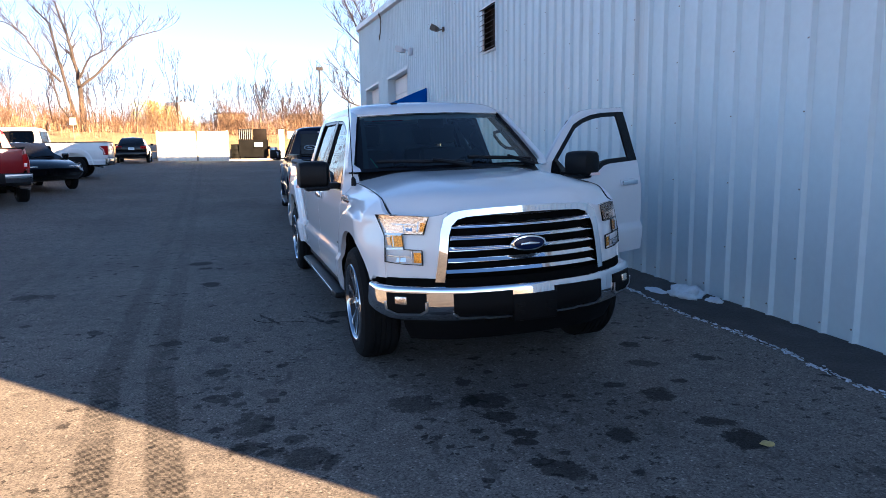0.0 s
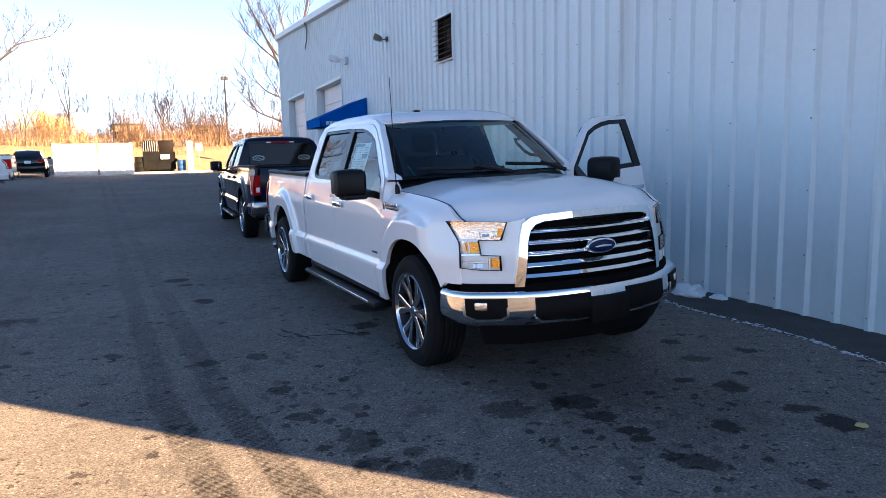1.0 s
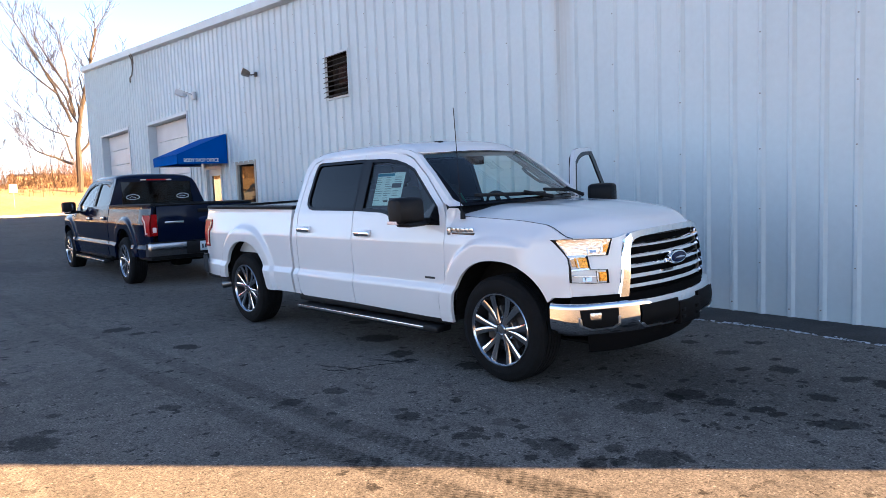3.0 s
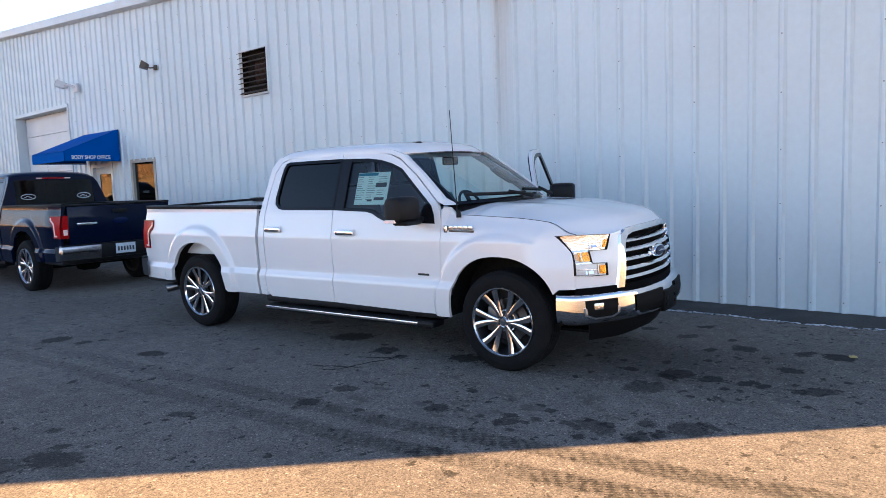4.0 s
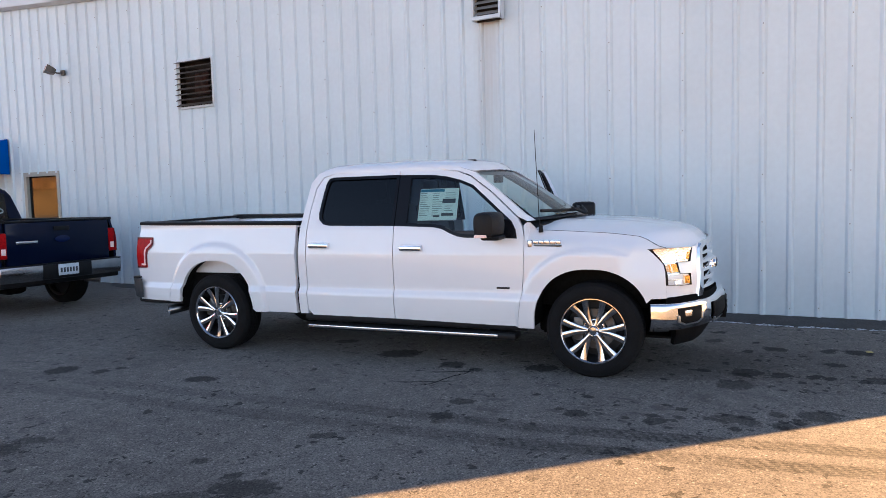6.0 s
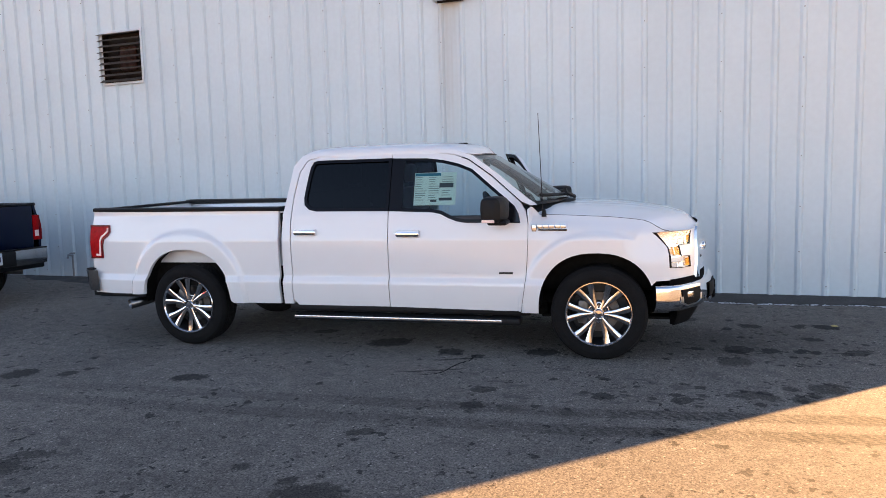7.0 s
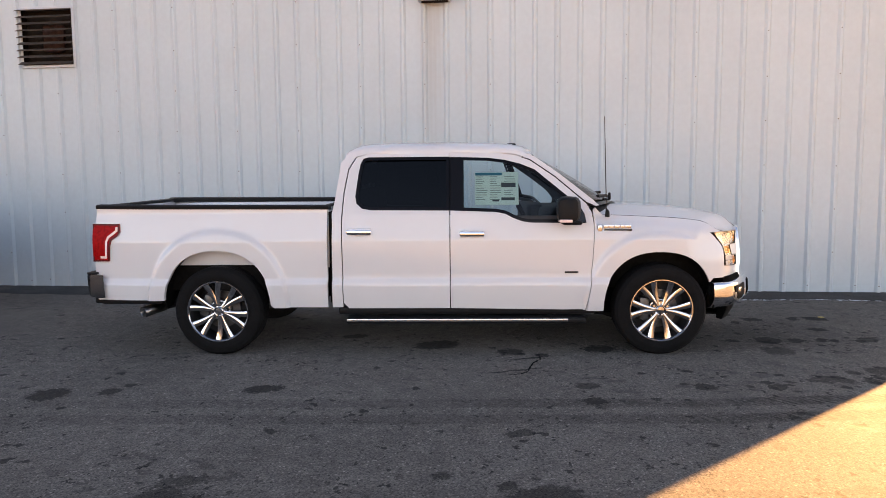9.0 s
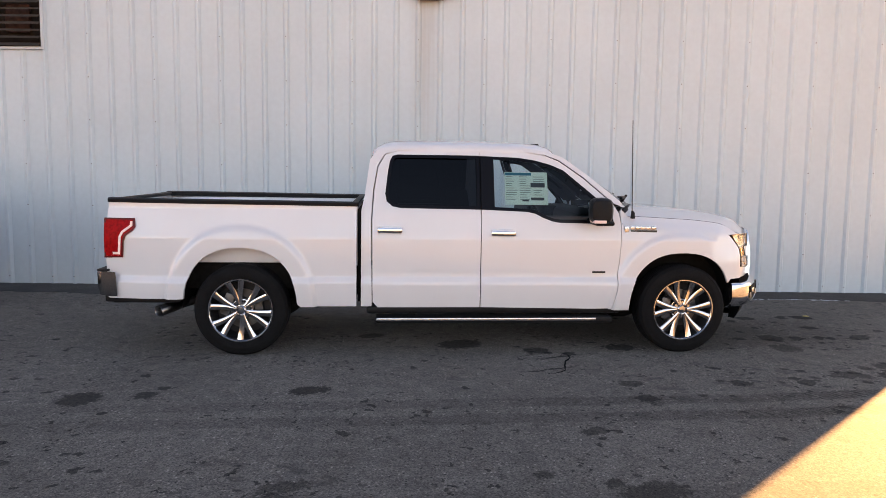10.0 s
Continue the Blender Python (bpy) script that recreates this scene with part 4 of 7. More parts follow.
    if rear_text:
        pm = part("number_plate", boxes((-5.268, -5.256, -0.155, 0.155, 0.575, 0.73, 0.004)), PLATE, rb, "white number plate with dark bars")
        bm = bmesh.new()
        for k in range(6):
            y = -0.115 + 0.046 * k
            box(bm, -5.271, -5.267, y - 0.014, y + 0.014, 0.615, 0.680)
        part("plate_bar", bm, INK, pm)
        for y in (-0.46, 0.46):
            bm = bmesh.new()
            tube(bm, [(-2.925, y + 0.115 * math.cos(k * math.tau / 20), 1.47 + (0.05 if math.sin(k * math.tau / 20) > 0 else 0.038) * math.sin(k * math.tau / 20)) for k in range(21)], 0.007, 5)
            tube(bm, [(-2.925, y - 0.05, 1.465), (-2.925, y + 0.02, 1.482), (-2.925, y + 0.06, 1.465)], 0.006, 5)
            part("screen_decal", bm, PLATE, back, "white outline decal")
    # chassis, axles, exhaust
    bm = boxes((-4.95, 0.70, -0.52, -0.40, 0.46, 0.62, 0.02), (-4.95, 0.70, 0.40, 0.52, 0.46, 0.62, 0.02), (-2.85, -0.62, -0.84, 0.84, 0.38, 0.56, 0.03), (-0.10, 0.10, -0.75, 0.75, 0.33, 0.45, 0.04), (-4.08, -3.88, -0.75, 0.75, 0.32, 0.46, 0.05), (-5.06, -2.95, -0.80, 0.80, 0.56, 0.78, 0.02))
    box(bm, -4.12, -3.84, -0.15, 0.2, 0.24, 0.52, 0.08)
    tube(bm, [(-3.9, 0, 0.40), (-2.0, 0, 0.42), (-0.6, 0, 0.45)], 0.05, 10)
    part("chassis", bm, UNDER, t)
    bm = bmesh.new()
    tube(bm, [(-4.20, -0.58, 0.47), (-4.42, -0.64, 0.44), (-4.56, -0.76, 0.415)], [0.036, 0.038, 0.040], 14)
    pipe = part("exhaust_pipe", bm, RIM_DARK, t, "dull steel exhaust pipe")
    bm = bmesh.new()
    turned = [[Vector((r * math.cos(k * math.tau / 18), r * math.sin(k * math.tau / 18), z)) for k in range(18)] for r, z in ((0.044, -0.10), (0.050, -0.09), (0.052, 0.12), (0.050, 0.126), (0.046, 0.12), (0.044, 0.0))]
    loft(bm, turned)
    part("exhaust_tip", bm, SOOTY_STEEL, pipe, "bright rolled exhaust tip").matrix_basis = Matrix.Translation((-4.62, -0.83, 0.402)) @ Vector((-0.55, -0.80, -0.13)).to_track_quat("Z", "Y").to_matrix().to_4x4()
    part("tip_throat", boxes((-0.03, 0.03, -0.03, 0.03, -0.02, 0.01)), VOID, pipe).matrix_basis = Matrix.Translation((-4.62, -0.83, 0.402)) @ Vector((-0.55, -0.80, -0.13)).to_track_quat("Z", "Y").to_matrix().to_4x4()
    # cabin
    part("dashboard", boxes((-1.00, -0.66, -0.84, 0.84, 0.95, 1.27, 0.05), (-1.10, -0.95, 0.12, 0.62, 1.12, 1.29, 0.04), (-2.0, -0.9, -0.14, 0.14, 0.7, 0.98, 0.04)), CABIN_DARK, t)
    bm = bmesh.new()
    pts = [(0.19 * math.cos(k * math.tau / 24), 0.19 * math.sin(k * math.tau / 24), 0) for k in range(25)]
    tube(bm, pts, 0.015, 6)
    box(bm, -0.18, 0.18, -0.03, 0.03, -0.012, 0.012, 0.008)
    box(bm, -0.06, 0.06, -0.08, 0.08, -0.03, 0.015, 0.015)
    part("steering_wheel", bm, CABIN_DARK, t).matrix_basis = pose(-1.16, 0.38, 1.22, 0, 62, 0)
    for y in (-0.40, 0.40):
        seat(t, -1.72, y)
        seat(t, -2.38, y)
    part("cabin_floor", boxes((-2.90, -0.62, -0.85, 0.85, 0.55, 0.60)), CABIN, t)
    part("headlining", boxes((-2.66, -1.44, -0.66, 0.66, 1.825, 1.835)), CABIN, t)
    part("inside_mirror", boxes((-1.16, -1.13, -0.12, 0.12, 1.66, 1.74, 0.012)), CABIN_DARK, t)
    tyre, rim, disc, cap = wheel_set
    for x, turn in ((-0.030, 2.0), (-WHEELBASE, 19.0)):
        for side in (-1, 1):
            wheel(t, pose(x, side * 0.848, 0.400 - (drop if side > 0 else 0)), side, tyre, rim, disc, cap, turn)
    return t


def window_sticker(parent):
    """Price sheet behind the passenger glass, and a green note on the screen."""
    fn = lateral(-1, -0.030)
    st = part("window_sheet", sheet([(-1.665, 1.335), (-1.275, 1.335), (-1.275, 1.625), (-1.665, 1.625)], fn, 0.2, 0), PAPER, parent, "printed price sheet on the glass")
    fn = lateral(-1, -0.027)
    rng = random.Random(4)
    part("print_header", sheet([(-1.66, 1.595), (-1.42, 1.595), (-1.42, 1.62), (-1.66, 1.62)], fn, 0.2, 0), TEAL_INK, st)
    part("print_block", sheet([(-1.43, 1.49), (-1.30, 1.49), (-1.30, 1.53), (-1.43, 1.53)], fn, 0.2, 0), INK, st)
    part("print_block", sheet([(-1.43, 1.375), (-1.31, 1.375), (-1.31, 1.40), (-1.43, 1.40)], fn, 0.2, 0), INK, st)
    part("print_block", sheet([(-1.51, 1.365), (-1.45, 1.365), (-1.45, 1.38), (-1.51, 1.38)], fn, 0.2, 0), INK, st)
    bm = bmesh.new()
    for col in range(3):
        for k in range(11):
            z = 1.58 - k * 0.020
            x0 = -1.655 + col * 0.125
            x1 = x0 + rng.uniform(0.05, 0.11)
            if col == 2 and k in (3, 4, 5, 9, 10):
                continue
            bm.faces.new([bm.verts.new(fn(*p)) for p in ((x0, z), (x1, z), (x1, z + 0.006), (x0, z + 0.006))])
    part("print_line", bm, PALE_INK, st)
    note = bmesh.new()
    box(note, -0.07, 0.07, -0.02, 0.02, -0.002, 0.002, 0.001)
    part("screen_note", note, shader("green note", (0.10, 0.42, 0.22), 0.6), parent, "green note on the screen").matrix_basis = pose(-0.70, -0.62, 1.365, 0, 55, 90)


# ---- ground ----
def ground_z(x, y):
    """The yard is level by the building, rises a little beyond it, and ends in a grassy bank."""
    z = 0.62 * soft(12, 46, y)
    z += 0.032 * max(0.0, -x - 2) * soft(11, 19, y) * (1 - soft(30, 60, -x))
    z += 2.1 * soft(52, 66, y)
    if y > 70:
        z = ground_z(x, 70)
    return z


# oil and damp stains of the yard: place, half length, half width, share of light kept
DRIPS_BY_THE_TRACKS = [
    (-0.09, 4.95, 0.08, 0.08, 0.50), (-0.04, 5.08, 0.03, 0.04, 0.60), (0.35, 4.98, 0.04, 0.05, 0.50), (0.20, 4.72, 0.04, 0.03, 0.50), (0.05, 4.82, 0.04, 0.03, 0.70), (-0.06, 4.42, 0.09, 0.06, 0.55),
    (0.06, 4.46, 0.05, 0.05, 0.50), (-0.06, 4.61, 0.03, 0.03, 0.60), (0.01, 4.32, 0.03, 0.04, 0.55), (0.09, 4.28, 0.03, 0.04, 0.65), (0.28, 4.29, 0.04, 0.04, 0.50), (0.34, 4.39, 0.03, 0.04, 0.50),
    (-0.16, 4.31, 0.03, 0.03, 0.60), (-0.03, 3.92, 0.04, 0.04, 0.45), (0.00, 3.83, 0.02, 0.03, 0.50), (0.19, 3.93, 0.08, 0.15, 0.66),
]
PATCHES_BY_THE_SHADE = [
    (0.26, 4.02, 0.03, 0.03, 0.55), (0.12, 4.04, 0.04, 0.09, 0.66), (0.25, 3.86, 0.04, 0.06, 0.60), (0.14, 3.64, 0.08, 0.08, 0.62), (0.28, 3.55, 0.06, 0.05, 0.55), (0.23, 3.65, 0.03, 0.03, 0.50),
    (0.45, 3.44, 0.12, 0.12, 0.60), (0.40, 3.68, 0.06, 0.06, 0.62), (0.56, 3.36, 0.03, 0.08, 0.64), (0.39, 3.83, 0.02, 0.02, 0.50), (0.48, 3.73, 0.02, 0.02, 0.50), (1.06, 4.54, 0.02, 0.05, 0.40),
    (1.48, 4.30, 0.05, 0.06, 0.42), (1.10, 4.01, 0.15, 0.13, 0.68), (1.06, 3.53, 0.02, 0.04, 0.40), (1.05, 3.66, 0.03, 0.03, 0.45),
]
OIL_BEFORE_THE_PICKUP = [
    (1.43, 3.96, 0.05, 0.10, 0.40), (1.54, 3.94, 0.12, 0.12, 0.48), (1.54, 3.69, 0.10, 0.07, 0.42), (1.57, 3.44, 0.09, 0.06, 0.33), (1.56, 3.33, 0.06, 0.04, 0.36), (1.36, 3.53, 0.04, 0.03, 0.38),
    (1.55, 3.10, 0.07, 0.04, 0.48), (1.62, 3.00, 0.12, 0.07, 0.52), (1.70, 3.16, 0.03, 0.03, 0.50), (2.07, 3.28, 0.08, 0.08, 0.42), (2.57, 3.76, 0.09, 0.11, 0.44), (2.83, 3.96, 0.05, 0.04, 0.45),
    (2.39, 4.00, 0.07, 0.05, 0.50), (2.65, 3.31, 0.11, 0.05, 0.46), (2.66, 3.07, 0.10, 0.12, 0.30), (1.95, 2.87, 0.03, 0.03, 0.45),
]
DRIPS_BY_THE_WALL = [
    (1.95, 2.59, 0.04, 0.04, 0.50), (1.50, 2.75, 0.03, 0.02, 0.50), (2.03, 3.88, 0.04, 0.03, 0.45), (2.93, 4.78, 0.07, 0.07, 0.50), (2.79, 4.34, 0.12, 0.07, 0.65), (3.27, 4.35, 0.08, 0.06, 0.50),
    (-0.68, 9.79, 0.14, 0.14, 0.45), (-0.57, 9.38, 0.08, 0.08, 0.50), (-0.41, 9.31, 0.04, 0.05, 0.50), (-0.42, 8.24, 0.15, 0.09, 0.40), (1.11, 7.10, 0.22, 0.15, 0.45), (1.42, 7.98, 0.13, 0.09, 0.60),
    (0.88, 6.41, 0.11, 0.11, 0.45), (0.78, 6.14, 0.06, 0.06, 0.50), (1.05, 5.60, 0.16, 0.12, 0.40), (-0.14, 5.82, 0.09, 0.07, 0.60), (0.26, 6.36, 0.24, 0.016, 0.42), (0.66, 6.26, 0.22, 0.016, 0.42),
]
DRIPS_BESIDE_THE_PICKUP = [
    (-0.51, 5.80, 0.09, 0.08, 0.50), (-2.25, 8.08, 0.14, 0.14, 0.68), (-2.03, 8.07, 0.13, 0.07, 0.72), (-1.84, 6.74, 0.06, 0.05, 0.65), (-2.04, 6.21, 0.19, 0.11, 0.66), (-2.31, 6.43, 0.26, 0.09, 0.72),
    (-1.94, 6.39, 0.06, 0.05, 0.58), (-1.19, 6.33, 0.09, 0.06, 0.60),
]
# first entry paints the white pickup's shade on the ground; the rest are stains
STAINS_AND_SHADE = ((0, [(1.75, 5.05, 0.75, 1.25, 0.95)]), (-25, DRIPS_BY_THE_TRACKS + PATCHES_BY_THE_SHADE + OIL_BEFORE_THE_PICKUP + DRIPS_BY_THE_WALL[:6]), (-65, DRIPS_BY_THE_WALL[6:] + DRIPS_BESIDE_THE_PICKUP))


def asphalt():
    m = shader("asphalt", (0.085, 0.082, 0.080), 0.88)
    nt = m.node_tree
    b = nt.nodes["Principled BSDF"]
    co = nt.nodes.new("ShaderNodeTexCoord").outputs["Object"]

    def noise_tex(size, detail=5.0, rough=0.55, src=None):
        n = nt.nodes.new("ShaderNodeTexNoise")
        n.inputs["Scale"].default_value, n.inputs["Detail"].default_value, n.inputs["Roughness"].default_value = size, detail, rough
        nt.links.new(src or co, n.inputs["Vector"])
        return n.outputs["Fac"]

    def remap(v, a, b2, lo, hi):
        r = nt.nodes.new("ShaderNodeMapRange")
        for key, val in zip(("From Min", "From Max", "To Min", "To Max"), (a, b2, lo, hi)):
            r.inputs[key].default_value = val
        nt.links.new(v, r.inputs["Value"])
        return r.outputs[0]

    vor = nt.nodes.new("ShaderNodeTexVoronoi")
    vor.inputs["Scale"].default_value = 110.0
    nt.links.new(co, vor.inputs["Vector"])
    grey = nt.nodes.new("ShaderNodeSeparateColor")
    nt.links.new(vor.outputs["Color"], grey.inputs[0])
    stones = remap(grey.outputs[0], 0.0, 1.0, 0.58, 1.36)
    # paler chips worn bare at the surface
    vor2 = nt.nodes.new("ShaderNodeTexVoronoi")
    vor2.inputs["Scale"].default_value = 55.0
    nt.links.new(co, vor2.inputs["Vector"])
    grey2 = nt.nodes.new("ShaderNodeSeparateColor")
    nt.links.new(vor2.outputs["Color"], grey2.inputs[0])
    chip = math_node(nt, "MULTIPLY", remap(grey2.outputs[0], 0.78, 0.92, 0.0, 1.0), remap(vor2.outputs["Distance"], 0.25, 0.5, 1.0, 0.0))
    pit = math_node(nt, "MULTIPLY", remap(grey2.outputs[1], 0.80, 0.92, 0.0, 1.0), remap(vor2.outputs["Distance"], 0.2, 0.45, 1.0, 0.0))
    stones = math_node(nt, "MULTIPLY", stones, math_node(nt, "SUBTRACT", math_node(nt, "MULTIPLY_ADD", chip, 0.9, 1.0), math_node(nt, "MULTIPLY", pit, 0.65)))
    fine = remap(noise_tex(240, 2), 0.3, 0.7, 0.82, 1.18)
    mid = remap(noise_tex(7, 4), 0.3, 0.7, 0.86, 1.14)
    wide = remap(noise_tex(0.45, 3), 0.3, 0.7, 0.84, 1.16)
    v = math_node(nt, "MULTIPLY", math_node(nt, "MULTIPLY", stones, fine), math_node(nt, "MULTIPLY", mid, wide))
    # small random drips and damp spots
    warp = nt.nodes.new("ShaderNodeVectorMath")
    warp.operation = "MULTIPLY"
    nt.links.new(co, warp.inputs[0])
    warp.inputs[1].default_value = (1.6, 0.8, 1)
    spots = remap(noise_tex(5.5, 2.0, 0.5, warp.outputs[0]), 0.60, 0.63, 1.0, 0.55)
    area = remap(noise_tex(0.33, 2), 0.46, 0.56, 0.0, 1.0)
    spots = math_node(nt, "SUBTRACT", 1.0, math_node(nt, "MULTIPLY", math_node(nt, "SUBTRACT", 1.0, spots), area))
    v = math_node(nt, "MULTIPLY", v, spots)
    # drips: dark dots of many sizes, bunched in places
    shaken = nt.nodes.new("ShaderNodeVectorMath")
    shaken.operation = "MULTIPLY_ADD"
    jig = nt.nodes.new("ShaderNodeTexNoise")
    jig.inputs["Scale"].default_value, jig.inputs["Detail"].default_value = 16.0, 4.0
    nt.links.new(co, jig.inputs["Vector"])
    nt.links.new(jig.outputs["Color"], shaken.inputs[0])
    shaken.inputs[1].default_value = (0.16, 0.10, 0)
    nt.links.new(co, shaken.inputs[2])
    # the wet, oily stretch before the white pickup: drips, with contact shade painted in
    gap_to = nt.nodes.new("ShaderNodeVectorMath")
    gap_to.operation = "DISTANCE"
    nt.links.new(co, gap_to.inputs[0])
    gap_to.inputs[1].default_value = (1.85, 3.7, 0)
    oil_and_shade = remap(math_node(nt, "ADD", gap_to.outputs["Value"], math_node(nt, "MULTIPLY", noise_tex(2.5, 4), 0.9)), 0.95, 1.35, 1.0, 0.0)
    # even darkening: part oil, part shade below the bumper put into the colour
    v = math_node(nt, "MULTIPLY", v, math_node(nt, "SUBTRACT", 1.0, math_node(nt, "MULTIPLY", oil_and_shade, 0.22)))
    for size, least, most, bunch in ((4.2, 0.60, 0.22, 0.50), (9.0, 0.45, 0.36, 0.9), (20.0, 0.45, 0.45, 1.6)):
        dv = nt.nodes.new("ShaderNodeTexVoronoi")
        dv.inputs["Scale"].default_value = size
        nt.links.new(shaken.outputs[0], dv.inputs["Vector"])
        dc = nt.nodes.new("ShaderNodeSeparateColor")
        nt.links.new(dv.outputs["Color"], dc.inputs[0])
        reach = remap(dc.outputs[0], least, 1.0, 0.0, most)
        inside = remap(math_node(nt, "SUBTRACT", reach, dv.outputs["Distance"]), 0.0, 0.05, 0.0, 0.68)
        here = math_node(nt, "MAXIMUM", remap(noise_tex(bunch, 2), 0.46, 0.54, 0.0, 1.0), oil_and_shade)
        v = math_node(nt, "MULTIPLY", v, math_node(nt, "SUBTRACT", 1.0, math_node(nt, "MULTIPLY", inside, here)))
    # oil and damp patches of the yard, and the shade painted under the pickup
    ragged = nt.nodes.new("ShaderNodeVectorMath")
    ragged.operation = "MULTIPLY_ADD"
    ntex = nt.nodes.new("ShaderNodeTexNoise")
    ntex.inputs["Scale"].default_value, ntex.inputs["Detail"].default_value, ntex.inputs["Roughness"].default_value = 9.0, 8.0, 0.70
    nt.links.new(co, ntex.inputs["Vector"])
    nt.links.new(ntex.outputs["Color"], ragged.inputs[0])
    ragged.inputs[1].default_value = (0.15, 0.15, 0)
    nt.links.new(co, ragged.inputs[2])
    frayed = math_node(nt, "MULTIPLY_ADD", noise_tex(22, 6, 0.7), 1.7, -0.88)
    for turn, dark_marks in STAINS_AND_SHADE:
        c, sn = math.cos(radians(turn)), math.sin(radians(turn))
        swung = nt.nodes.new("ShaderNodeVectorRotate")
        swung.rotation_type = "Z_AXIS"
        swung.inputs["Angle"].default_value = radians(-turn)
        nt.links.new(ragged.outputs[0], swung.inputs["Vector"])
        for x, y, rx, ry, dark in dark_marks:
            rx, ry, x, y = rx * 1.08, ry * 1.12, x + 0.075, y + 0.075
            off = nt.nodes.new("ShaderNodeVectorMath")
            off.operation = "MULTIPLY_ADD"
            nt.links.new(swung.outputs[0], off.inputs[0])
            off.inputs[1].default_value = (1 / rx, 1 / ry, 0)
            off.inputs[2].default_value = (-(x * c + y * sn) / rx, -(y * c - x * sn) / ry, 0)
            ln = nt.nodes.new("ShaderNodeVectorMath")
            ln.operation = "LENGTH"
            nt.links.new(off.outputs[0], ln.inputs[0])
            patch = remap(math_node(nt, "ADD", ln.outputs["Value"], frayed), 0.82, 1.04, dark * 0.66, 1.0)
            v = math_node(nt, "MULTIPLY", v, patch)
    # tyre marks that bend along the wall: shift and strength; tread blocks across them
    sep = nt.nodes.new("ShaderNodeSeparateXYZ")
    nt.links.new(co, sep.inputs[0])
    dy = math_node(nt, "SUBTRACT", sep.outputs["Y"], 4.5)
    bend = math_node(nt, "MULTIPLY_ADD", dy, -0.09, math_node(nt, "MULTIPLY", math_node(nt, "MINIMUM", dy, 0.5), -0.08))
    side = math_node(nt, "SUBTRACT", sep.outputs["X"], bend)
    jitter = math_node(nt, "MULTIPLY", noise_tex(3.0, 3), 0.10)
    lug = math_node(nt, "SINE", math_node(nt, "MULTIPLY", math_node(nt, "ADD", math_node(nt, "ADD", sep.outputs["Y"], jitter), math_node(nt, "MULTIPLY", side, 0.7)), 92.0))
    rib = math_node(nt, "SINE", math_node(nt, "MULTIPLY", side, 128.0))
    tread = remap(math_node(nt, "MULTIPLY", lug, rib), -0.3, 0.3, 0.97, 0.42)
    smeared = remap(math_node(nt, "ADD", sep.outputs["Y"], math_node(nt, "MULTIPLY", noise_tex(1.7, 3), 2.4)), 5.3, 6.6, 0.0, 0.78)
    tread = math_node(nt, "ADD", math_node(nt, "MULTIPLY", tread, math_node(nt, "SUBTRACT", 1.0, smeared)), math_node(nt, "MULTIPLY", smeared, 0.52))
    wear = math_node(nt, "MULTIPLY", remap(noise_tex(1.1, 4), 0.36, 0.54, 0.55, 1.0), remap(noise_tex(20, 4), 0.34, 0.56, 0.45, 1.0))
    near = remap(math_node(nt, "ABSOLUTE", math_node(nt, "SUBTRACT", sep.outputs["Y"], 3.2)), 1.6, 6.5, 1.0, 0.32)
    wear = math_node(nt, "MULTIPLY", wear, near)
    for centre, half, dark in ((-0.39, 0.092, 0.84), (-0.72, 0.092, 0.84), (-1.88, 0.11, 0.5), (-2.20, 0.11, 0.5)):
        d = math_node(nt, "ABSOLUTE", math_node(nt, "SUBTRACT", side, centre))
        band = math_node(nt, "MULTIPLY", remap(d, half * 0.8, half * 1.15, dark, 0.0), math_node(nt, "MULTIPLY", tread, wear))
        v = math_node(nt, "MULTIPLY", v, math_node(nt, "SUBTRACT", 1.0, band))
    mix = nt.nodes.new("ShaderNodeVectorMath")
    mix.operation = "SCALE"
    mix.inputs[0].default_value = (0.143, 0.128, 0.113)
    b.inputs["Diffuse Roughness"].default_value = 0.45
    b.inputs["Specular IOR Level"].default_value = 0.18
    nt.links.new(v, mix.inputs["Scale"])
    nt.links.new(mix.outputs[0], b.inputs["Base Color"])
    nt.links.new(remap(spots, 0.45, 1.0, 0.62, 0.9), b.inputs["Roughness"])
    bn = nt.nodes.new("ShaderNodeBump")
    bn.inputs["Strength"].default_value, bn.inputs["Distance"].default_value = 0.35, 0.003
    nt.links.new(math_node(nt, "ADD", stones, math_node(nt, "MULTIPLY", fine, 0.5)), bn.inputs["Height"])
    nt.links.new(bn.outputs[0], b.inputs["Normal"])
    return m


